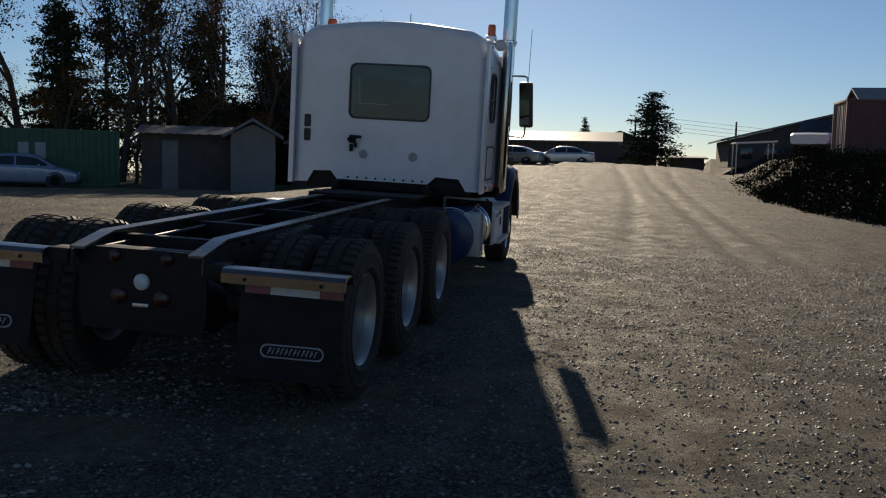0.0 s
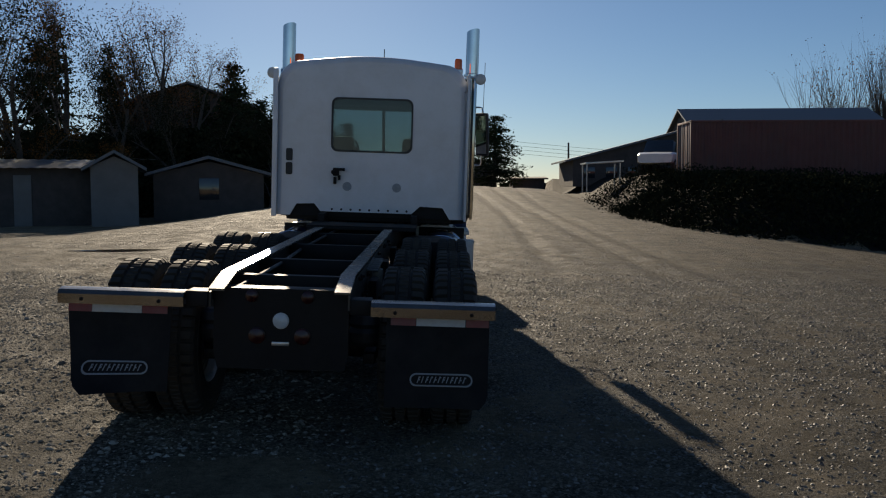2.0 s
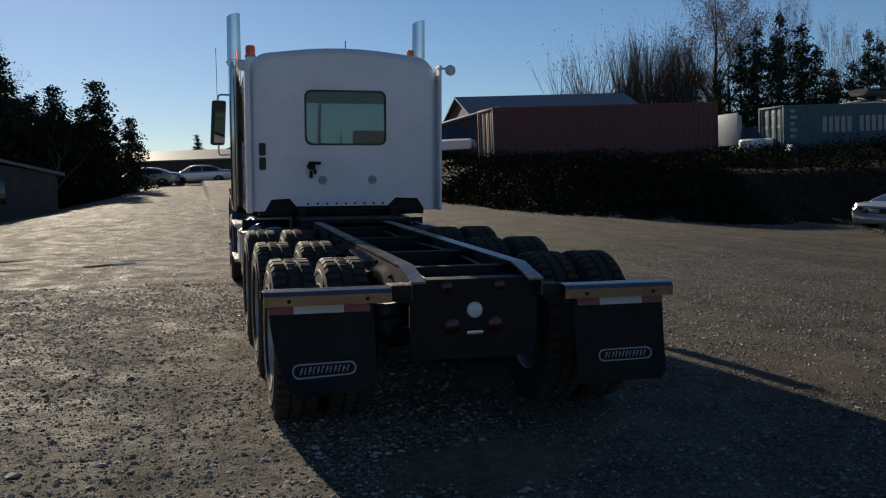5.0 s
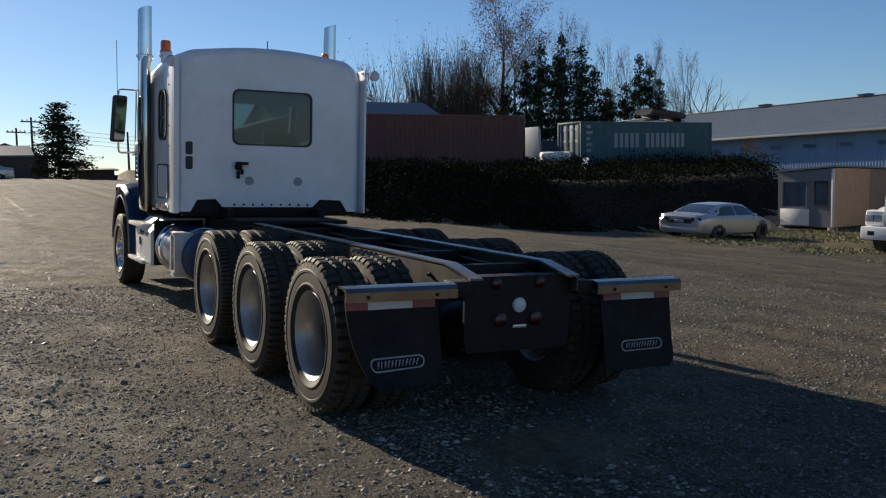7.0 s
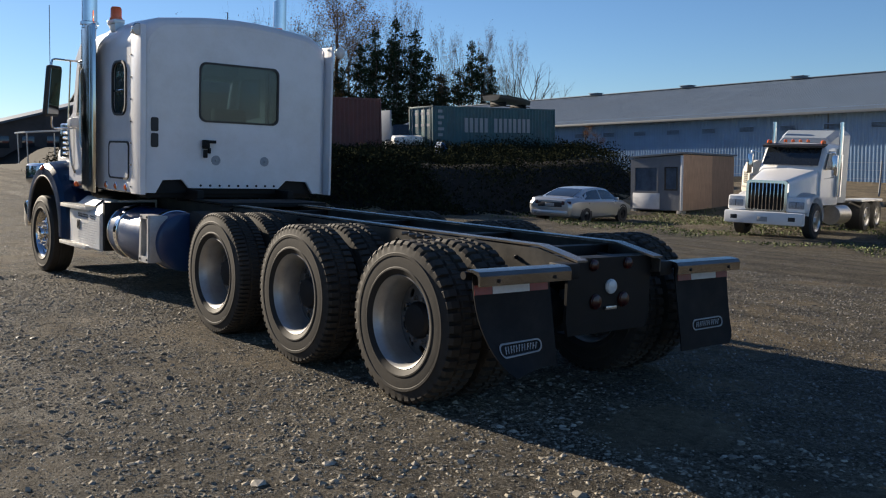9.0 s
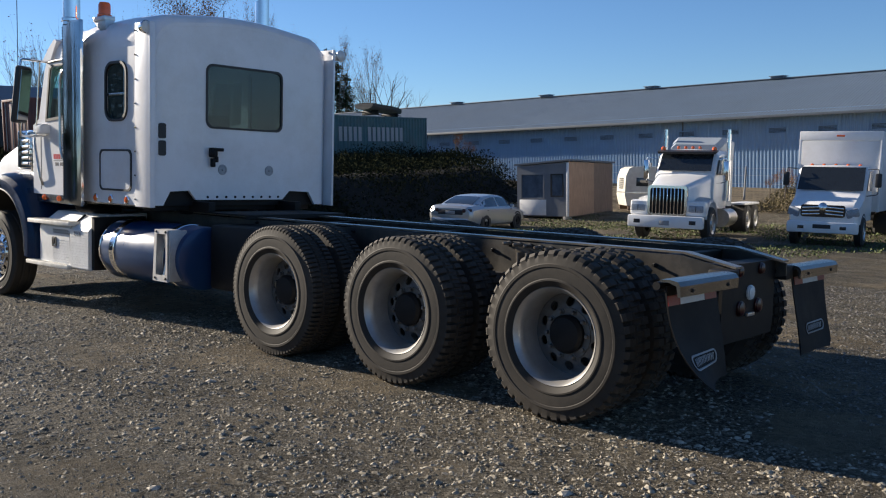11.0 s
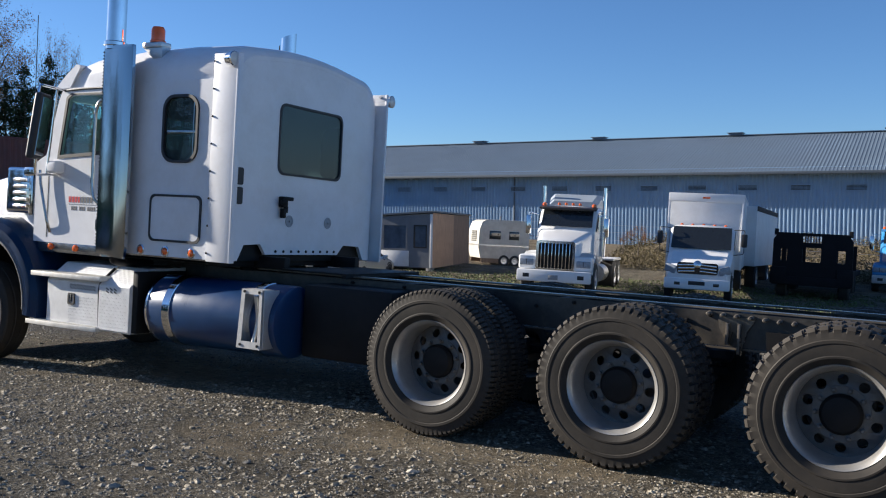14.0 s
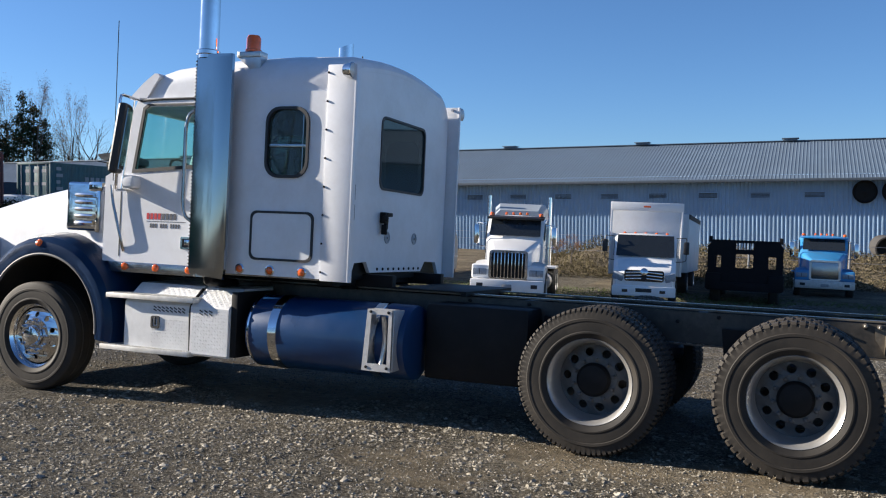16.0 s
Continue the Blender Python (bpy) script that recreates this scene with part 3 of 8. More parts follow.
# chassis frame
for side in (-1, 1):
    bm = B()
    x = side * 0.43
    web = [(-0.06, 0.99), (0.30, 1.06), (9.7, 1.06), (9.7, 0.82), (0.45, 0.82), (-0.06, 0.90)]
    plate(bm, web, [], yz(x), -0.006, 0.006)
    rail = part("frame_rail", bm, WEB, truck)
    # flanges, in a paler colour than the web
    bm = B()
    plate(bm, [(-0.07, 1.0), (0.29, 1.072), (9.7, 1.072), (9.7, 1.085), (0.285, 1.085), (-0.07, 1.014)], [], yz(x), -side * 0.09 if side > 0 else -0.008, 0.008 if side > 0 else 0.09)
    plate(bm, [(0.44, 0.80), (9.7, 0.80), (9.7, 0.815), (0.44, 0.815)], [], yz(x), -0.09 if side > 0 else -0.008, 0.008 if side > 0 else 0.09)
    part("flange", bm, RAIL, rail, "dusty top and bottom flanges, paler than the web")
    for yy in [0.5 + 0.17 * k for k in range(26)]:
        if random.random() < 0.8:
            bm = B()
            lathe(bm, (x + side * 0.006, yy + random.uniform(-0.02, 0.02), random.choice((0.88, 0.98, 1.03))), (side, 0, 0), [(0.016, 0), (0.016, 0.012), (0.010, 0.014), (0.010, 0.03)], 6, True)
            part("bolt", bm, BLACK, truck)
for side in (-1, 1):
    x = side * 0.437
    bm = B()
    plate(bm, [(1.38, 1.03), (1.64, 1.03), (1.63, 0.95), (1.56, 0.83), (1.535, 0.93), (1.50, 0.90), (1.475, 0.765), (1.44, 0.93)], [], yz(x), 0.0 if side > 0 else -0.025, 0.025 if side > 0 else 0.0)
    span(bm, (x, 1.47, 0.78), (x + side * 0.10, 1.49, 0.99), 0.004)
    span(bm, (x, 1.55, 0.84), (x + side * 0.10, 1.57, 0.99), 0.004)
    bracket = part("spring_bracket", bm, RAIL, truck, "dusty cast suspension bracket on the frame")
    for k in range(7):
        bm = B()
        lathe(bm, (x, 1.13 + 0.095 * k, 1.02 + 0.004 * k), (side, 0, 0), [(0.020, 0), (0.020, 0.018), (0.013, 0.02), (0.013, 0.085), (0.008, 0.09)], 8, True)
        part("stud", bm, RAIL, bracket)
for yy in (0.45, 1.5, 2.87, 4.3, 5.2, 6.3):
    bm = B()
    span(bm, (-0.42, yy - 0.04, 0.84), (0.42, yy + 0.04, 1.05), 0.01)
    part("crossmember", bm, BLACK, truck)
bm = B()
plate(bm, [(-0.40, 0.50), (0.40, 0.50), (0.424, 0.60), (0.424, 1.012), (-0.424, 1.012), (-0.424, 0.60)], [], xz(0.03), -0.012, 0.012)
span(bm, (-0.424, 0.03, 1.0), (0.424, 0.16, 1.012), 0.003)
span(bm, (-0.40, 0.03, 0.50), (0.40, 0.13, 0.515), 0.003)
rear = part("rear_crossmember", bm, BLACK, truck)
for x, z, m, r in ((-0.185, 0.965, RED, 0.036), (0.165, 0.965, RED, 0.036), (-0.15, 0.715, RED, 0.048), (0.135, 0.715, RED, 0.048), (0.0, 0.812, LENS, 0.047)):
    bm = B()
    lathe(bm, (x, 0.018, z), (0, -1, 0), [(r + 0.004, 0), (r + 0.004, 0.012), (r, 0.014), (r * 0.96, 0.022), (r * 0.5, 0.03), (0.001, 0.032)], 28)
    part("tail_lamp", bm, m, rear, "round white reversing lamp" if m is LENS else "round red tail lamp")
bm = B()
span(bm, (-0.055, -0.005, 0.655), (0.055, 0.018, 0.680), 0.006)
part("plate_lamp", bm, ALU, rear)
# mud flaps on their hangers: hung from a bent stainless bar, their lower ends swept back
def flap_back(z, sweep):
    """How far the flap stands behind its hanging line at a height."""
    d = max(0.0, 0.93 - z)
    return -0.14 * d - sweep * d ** 3.2


for side, dz, sweep, y0 in ((-1, 0.0, 1.5, -0.035), (1, -0.03, 0.2, 0.0)):
    bm = B()
    prof = [(-0.075, 0.905), (-0.078, 0.965), (-0.060, 0.990), (-0.01, 0.998), (0.045, 0.996), (0.045, 0.982), (-0.005, 0.982), (-0.052, 0.965), (-0.062, 0.905)]
    loft(bm, [[Vector((side * x, y0 - 0.035 + a, b + dz)) for a, b in prof] for x in (0.57, 0.80, 1.06, 1.335)], True, True)
    hanger = part("flap_hanger", bm, HANGER, truck, "dull stainless mud flap hanger")
    bm = B()
    cyl(bm, (side * 0.42, y0 + 0.03, 0.958 + dz), (side * 1.345, y0 + 0.03, 0.958 + dz), 0.024, seg=16)
    span(bm, (side * 0.436, y0 - 0.06, 0.90 + dz), (side * 0.57, y0 + 0.09, 1.0 + dz), 0.012)
    part("hanger_arm", bm, BLACK, hanger, "black round arm with its end showing")
    for u in (0.72, 1.19):
        bm = B()
        lathe(bm, (side * u, y0 - 0.111, 0.935 + dz), (0, -1, 0), [(0.012, 0), (0.012, 0.006), (0.001, 0.010)], 8)
        part("bolt", bm, BLACK, hanger)
    bm = B()
    levels, cols = 14, 9
    low = 0.375 if side < 0 else 0.345

    def on_flap(x, z, lift=0.0):
        """A point of the flap's rear face; x outwards, z over the ground, lift to the rear."""
        curl = 0.02 * math.sin(x * 7.0) * smooth(0.9, 0.4, z)
        return Vector((side * x, y0 - 0.012 + flap_back(z, sweep * smooth(0.70, 1.3, x)) + curl - lift, z + dz))

    rows = []
    for k in range(levels + 1):
        z = 0.955 + (low - 0.955) * k / levels
        trim = 0.05 * smooth(levels - 1.5, levels, k) + (0.11 if side < 0 else 0.0) * (k / levels) ** 2
        rows.append([(0.665 + (1.305 - trim - 0.665) * c / cols, z) for c in range(cols + 1)])
    front = [[bm.verts.new(on_flap(x, z)) for x, z in row] for row in rows]
    behind = [[bm.verts.new(on_flap(x, z, -0.009)) for x, z in row] for row in rows]
    for a in range(levels):
        for b in range(cols):
            bm.faces.new((front[a][b], front[a][b + 1], front[a + 1][b + 1], front[a + 1][b]))
            bm.faces.new((behind[a][b], behind[a + 1][b], behind[a + 1][b + 1], behind[a][b + 1]))
        bm.faces.new((front[a][0], front[a + 1][0], behind[a + 1][0], behind[a][0]))
        bm.faces.new((front[a][cols], behind[a][cols], behind[a + 1][cols], front[a + 1][cols]))
    for b in range(cols):
        bm.faces.new((front[levels][b], front[levels][b + 1], behind[levels][b + 1], behind[levels][b]))
        bm.faces.new((front[0][b + 1], front[0][b], behind[0][b], behind[0][b + 1]))
    bmesh.ops.recalc_face_normals(bm, faces=bm.faces)
    flap = part("mud_flap", bm, FLAP, truck, "black rubber mud flap with an oval white emblem, swept back below")
    for u0, u1, m, label in ((0.85, 1.155, TAPE_W, ""), (0.69, 0.846, TAPE_R, "red reflective strip"), (1.159, 1.302, TAPE_R, "red reflective strip")):
        bm = B()
        loft(bm, [[on_flap(u, z, q) for u, z, q in ((x, 0.845, 0.001), (x, 0.845, 0.006), (x, 0.902, 0.006), (x, 0.902, 0.001))] for x in (u0, (2 * u0 + u1) / 3, (u0 + 2 * u1) / 3, u1)], True, True)
        bmesh.ops.recalc_face_normals(bm, faces=bm.faces)
        part("reflector", bm, m, flap, label)
    bm = B()
    ex, ez = (0.985 if side < 0 else 1.015), 0.517
    place = lambda u, v, q: on_flap(u if side > 0 else 2 * ex - u, v, 0.004 + q)
    oval = rounded(ex - 0.195, ez - 0.040, ex + 0.195, ez + 0.040, 0.039, 7)
    ring_frame(bm, oval, 0.009, place, 0.0, 0.004)
    for k in range(12):
        u = ex - 0.155 + 0.31 * (k + 0.5) / 12
        h = 0.019
        plate(bm, [(u - 0.009, ez - h), (u - 0.003, ez - h), (u + 0.010, ez + h), (u + 0.003, ez + h)], [], place, 0.0, 0.004)
        if k % 3 != 1:
            plate(bm, [(u + 0.003, ez + h - 0.008), (u + 0.014, ez + h - 0.008), (u + 0.014, ez + h), (u + 0.006, ez + h)], [], place, 0.0, 0.0045)
        if k % 2 == 0:
            plate(bm, [(u - 0.002, ez - 0.004), (u + 0.010, ez - 0.004), (u + 0.012, ez + 0.004), (u, ez + 0.004)], [], place, 0.0, 0.0045)
    part("emblem", bm, PRINT_W, flap, "white oval outline with a row of slanted bars")

# axles, springs and brake chambers under the frame
for y in AXLES:
    bm = B()
    cyl(bm, (-0.72, y, 0.52), (0.72, y, 0.52), 0.075, seg=16)
    lathe(bm, (-0.25, y, 0.53), (1, 0, 0), [(0.09, 0), (0.17, 0.08), (0.21, 0.2), (0.21, 0.3), (0.17, 0.42), (0.09, 0.5)], 20, True)
    cyl(bm, (0, y, 0.58), (0, y + 0.42, 0.66), 0.12, 0.06, 16)
    part("axle", bm, BLACK, truck)
    for side in (-1, 1):
        bm = B()
        lathe(bm, (side * 0.50, y - 0.33, 0.60), (0, 0, 1), [(0.09, 0), (0.11, 0.03), (0.115, 0.09), (0.10, 0.12), (0.115, 0.15), (0.10, 0.2), (0.08, 0.22)], 18, True)
        part("air_bag", bm, PLASTIC, truck)
        bm = B()
        span(bm, (side * 0.49, y - 0.40, 0.48), (side * 0.57, y + 0.42, 0.55), 0.01)
        plate(bm, [(y + 0.36, 0.45), (y + 0.50, 0.45), (y + 0.55, 0.95), (y + 0.31, 0.95)], [], yz(side * 0.49), -0.03, 0.03)
        part("suspension_arm", bm, BLACK, truck)
        bm = B()
        lathe(bm, (side * 0.42, y + 0.16, 0.72), (side, 0.3, 0), [(0.03, -0.04), (0.07, 0), (0.08, 0.03), (0.08, 0.09), (0.05, 0.13)], 16, True)
        part("brake_chamber", bm, BLACK, truck)
bm = B()
cyl(bm, (0, 3.7, 0.66), (0, 6.6, 0.80), 0.055, seg=14)
part("drive_shaft", bm, BLACK, truck)
bm = B()
tube(bm, [(-0.30, 0.1, 1.0), (-0.25, 1.5, 1.02), (-0.32, 3, 1.0), (-0.2, 5.5, 1.05)], 0.014)
tube(bm, [(0.3, 0.1, 0.98), (0.34, 1.8, 1.01), (0.27, 3.3, 0.99), (0.3, 5.5, 1.02)], 0.012)
part("air_hose", bm, PLASTIC, truck)
# deck plate behind the sleeper
bm = B()
span(bm, (-0.55, 4.75, 1.09), (0.70, 5.45, 1.105), 0.003)
span(bm, (-0.55, 4.75, 1.06), (0.70, 4.80, 1.09), 0.003)
part("deck_plate", bm, BLACK, truck)
bm = B()
for side in (-1, 1):
    span(bm, (side * 0.52 + CX, 5.45, 1.09), (side * 0.60 + CX, 7.4, 1.2), 0.01)
    lathe(bm, (side * 0.56 + CX, 5.9, 1.06), (0, 0, 1), [(0.07, 0), (0.09, 0.05), (0.07, 0.12)], 16, True)
span(bm, (-0.95, 5.8, 1.10), (1.1, 5.95, 1.17), 0.01)
part("cab_mount", bm, BLACK, truck)

# sleeper
HW, TOP, EAVE = 1.16, 3.12, 2.72


def arch(y, inset=0.0, drop=0.0, hw=HW, eave=EAVE, r=0.30, crown=0.07, top=TOP, n=9):
    """The section of the roof, from the left eave over to the right."""
    pts = []
    hw -= inset
    top -= inset + drop
    shoulder = top - crown - r
    for k in range(n):
        a = radians(180 - 78 * k / (n - 1))
        pts.append((-hw + r + r * math.cos(a), shoulder + r * math.sin(a)))
    left = pts[:]
    mid = [(-hw + r + (hw - r) * f, pts[-1][1] + (top - pts[-1][1]) * (1 - (1 - f) ** 2)) for f in (0.25, 0.5, 0.75, 1.0)]
    half = [(-hw, eave)] + left + mid
    full = half + [(-u, v) for u, v in reversed(half[:-1])]
    return [(CX + u, v) for u, v in full]


def roof(bm, stations):
    rings = [[Vector((u, y, v)) for u, v in arch(y, *rest)] for y, *rest in stations]
    loft(bm, rings, False)
    inner = [[Vector((CX + (u - CX) * 0.97, y, v - 0.035)) for u, v in arch(y, *rest)] for y, *rest in stations]
    loft(bm, list(reversed(inner)), False)


bm = B()
roof(bm, [(5.675, 0.075), (5.685, 0.045), (5.71, 0.018), (5.755, 0.0), (6.3, 0.0, -0.015), (6.9, 0.0, 0.0), (7.02, 0.01, 0.0), (7.06, 0.05, 0.03)])
sleeper = part("sleeper", bm, WHITE, truck, "white raised-roof sleeper box with tinted windows")
sec = arch(5.68, 0.075)
outline = [(sec[0][0], 1.16)] + [(CX - 0.98, 1.16), (CX - 0.90, 1.30), (CX - 0.68, 1.31), (CX - 0.60, 1.215), (CX + 0.52, 1.215), (CX + 0.62, 1.31), (CX + 0.90, 1.30), (CX + 0.99, 1.16)] + [(sec[-1][0], 1.16)] + list(reversed(sec))
WIN = rounded(-0.385, 1.965, 0.585, 2.60, 0.075)
bm = B()
plate(bm, outline, [WIN], xz(5.68), -0.004, 0.03)
part("back_panel", bm, WHITE, sleeper)
for s in (-1, 1):
    bm = B()
    loft(bm, [[Vector((CX + s * (HW - o), y, z)) for z in (1.16, EAVE + 0.02)] for y, o in ((5.677, 0.075), (5.687, 0.045), (5.712, 0.018), (5.757, 0.0))], False)
    part("corner_panel", bm, WHITE, sleeper)
bm = B()
ring_frame(bm, rounded(-0.398, 1.952, 0.598, 2.613, 0.082), 0.021, xz(5.68), -0.012, 0.02)
wf = part("window_frame", bm, PLASTIC, sleeper, "black rubber window surround")
bm = B()
plate(bm, rounded(-0.38, 1.97, 0.58, 2.595, 0.07), [], xz(5.685), -0.003, 0.003)
part("rear_window", bm, REARGLASS, wf, "tinted rear window pane")
# bulkhead behind the notches
bm = B()
span(bm, (CX - 1.10, 5.74, 1.155), (CX + 1.10, 5.78, 1.34), 0.0)
span(bm, (CX - 1.10, 5.75, 1.15), (CX + 1.10, 7.05, 1.18), 0.0)
part("floor_pan", bm, BLACK, sleeper)
SWIN = rounded(6.015, 2.005, 6.405, 2.575, 0.12)
for s in (-1, 1):
    x = CX + s * HW
    bm = B()
    hatch = rounded(5.925, 1.29, 6.54, 1.71, 0.06)
    plate(bm, [(5.74, 1.16), (7.06, 1.16), (7.06, EAVE), (5.74, EAVE)], [SWIN], yz(x), -0.015, 0.015)
    side = part("side_panel", bm, WHITE, sleeper)
    bm = B()
    ring_frame(bm, rounded(6.0, 1.99, 6.42, 2.59, 0.13), 0.024, yz(x), s * 0.012 if s > 0 else -0.035, 0.035 if s > 0 else -0.012)
    f = part("window_frame", bm, PLASTIC, sleeper, "black rubber window surround")
    bm = B()
    plate(bm, SWIN, [], yz(x), -0.004, 0.004)
    part("side_window", bm, DARKGLASS, f, "small tinted sleeper side window")
    bm = B()
    span(bm, (x + s * 0.006, 6.02, 2.25), (x + s * 0.02, 6.40, 2.275), 0.003)
    tube(bm, [(x + s * 0.018, 6.06, 2.06), (x + s * 0.018, 6.06, 2.52)], 0.006, 6)
    part("window_bar", bm, SKIRT, f)
    # luggage hatch
    bm = B()
    plate(bm, rounded(5.945, 1.31, 6.52, 1.69, 0.05), [], yz(x), s * 0.016 if s > 0 else -0.021, 0.021 if s > 0 else -0.016)
    h = part("hatch", bm, WHITE, sleeper, "white luggage hatch with a dark seal")
    bm = B()
    ring_frame(bm, hatch, 0.02, yz(x), s * 0.015 if s > 0 else -0.026, 0.026 if s > 0 else -0.015)
    part("seal", bm, PLASTIC, h)
    # rear side fairing with its row of screws
    bm = B()
    span(bm, (x + s * 0.006, 5.585, 1.145), (x + s * 0.03, 5.845, 2.93), 0.008)
    span(bm, (x - s * (0.03 if s < 0 else 0.0), 5.575, 1.145), (x + s * 0.03, 5.60, 2.93), 0.006)
    fairing = part("side_fairing", bm, WHITE, sleeper)
    for k in range(8):
        bm = B()
        lathe(bm, (x + s * 0.03, 5.835, 1.22 + k * 0.235), (s, 0.5, -0.4), [(0.010, 0), (0.009, 0.006), (0.004, 0.012)], 8, True)
        part("screw", bm, BLACK, fairing)
    # work lamp
    bm = B()
    px = x + s * (0.045 if s < 0 else 0.15)
    lathe(bm, (px, 5.63, 2.875), (0, -1, 0), [(0.02, -0.07), (0.05, -0.05), (0.062, 0.0), (0.066, 0.02), (0.058, 0.026)], 22)
    cyl(bm, (x - s * 0.015, 5.66, 2.90), (px, 5.66, 2.90), 0.014, seg=10)
    lamp = part("work_lamp", bm, CHROME if s < 0 else ALU, truck, "small round chrome work lamp")
    bm = B()
    lathe(bm, (px, 5.606, 2.875), (0, -1, 0), [(0.058, 0), (0.03, 0.01), (0.001, 0.012)], 22)
    part("lens", bm, LENS, lamp)
    # lower trim with marker lamps
    bm = B()
    span(bm, (x - s * 0.02, 5.85, 1.145), (x + s * 0.012, 7.05, 1.262), 0.012)
    trim = part("lower_trim", bm, SKIRT, sleeper, "grey metal lower trim")
    for yy in (6.02, 6.33, 6.63):
        bm = B()
        lathe(bm, (x + s * 0.012, yy, 1.205), (s, 0, 0), [(0.034, 0), (0.032, 0.012), (0.022, 0.022), (0.001, 0.026)], 18)
        part("marker_lamp", bm, AMBER, trim, "amber side marker lamp")
        bm = B()
        lathe(bm, (x + s * 0.0135, yy, 1.205), (s, 0, 0), [(0.046, 0), (0.045, 0.008), (0.035, 0.012)], 18)
        part("bezel", bm, CHROME, trim)
# fittings on the back panel
for z in (1.73, 1.90):
    bm = B()
    plate(bm, rounded(-0.945, z - 0.075, -0.865, z + 0.075, 0.02, 4), [], xz(5.676), -0.012, 0.01)
    part("vent", bm, PLASTIC, sleeper, "black slotted vent")
bm = B()
box(bm, (-0.325, 5.645, 1.705), (0.075, 0.06, 0.10), 0.012)
box(bm, (-0.275, 5.63, 1.735), (0.12, 0.04, 0.035), 0.008)
box(bm, (-0.335, 5.635, 1.60), (0.035, 0.05, 0.09), 0.008)
box(bm, (-0.285, 5.645, 1.635), (0.03, 0.035, 0.06), 0.006)
lathe(bm, (-0.345, 5.635, 1.70), (-0.5, -1, 0), [(0.028, 0), (0.028, 0.03), (0.020, 0.034), (0.001, 0.034)], 12)
part("power_socket", bm, BLACK, sleeper, "black socket and cable bracket")
for x in (-0.19, 0.42):
    bm = B()
    lathe(bm, (x, 5.675, 1.53), (0, -1, 0), [(0.055, 0), (0.055, 0.006), (0.042, 0.008), (0.042, 0.002), (0.012, 0.004), (0.010, 0.016), (0.001, 0.017)], 22)
    part("vent_cap", bm, GREYCAP, sleeper, "round grey vent cap")
for k in range(9):
    bm = B()
    lathe(bm, (CX - 0.46 + 0.115 * k, 5.675, 1.245), (0, -1, 0), [(0.014, 0), (0.012, 0.008), (0.001, 0.01)], 10)
    part("rivet", bm, BLACK, sleeper)
# berth and seats seen dimly through the glass
bm = B()
span(bm, (CX - 1.0, 5.80, 1.5), (CX + 1.0, 6.5, 1.85), 0.06)
part("bunk", bm, INTERIOR, sleeper)
for x in (-0.5, 0.62):
    bm = B()
    box(bm, (x + 0.02, 7.25, 1.65), (0.5, 0.5, 0.3), 0.06)
    box(bm, (x + 0.02, 7.03, 1.93), (0.46, 0.14, 0.5), 0.06, (-8, 0, 0))
    part("seat", bm, INTERIOR, truck)
bm = B()
lathe(bm, (-0.45, 7.72, 2.02), (0, -1, 0.7), [(0.20, 0), (0.215, 0.012), (0.20, 0.024), (0.19, 0.012), (0.20, 0)], 24)
part("steering_wheel", bm, PLASTIC, truck)

# cab
CW = 1.08
bm = B()
roof(bm, [(7.03, 0.0, 0.06, CW, 2.66, 0.17, 0.05), (7.3, 0.0, 0.065, CW, 2.66, 0.17, 0.05), (7.5, 0.0, 0.085, CW, 2.66, 0.17, 0.05), (7.66, 0.005, 0.125, CW, 2.66, 0.16, 0.05), (7.76, 0.015, 0.175, CW, 2.65, 0.15, 0.05), (7.83, 0.035, 0.235, CW, 2.63, 0.13, 0.05), (7.87, 0.06, 0.30, CW, 2.60, 0.11, 0.05), (7.88, 0.08, 0.36, CW, 2.56, 0.09, 0.04)])
cab = part("cab", bm, WHITE, truck, "white conventional cab")
DOORWIN = [(7.17, 2.10), (7.86, 2.045), (7.765, 2.59), (7.72, 2.62), (7.20, 2.62), (7.16, 2.59)]
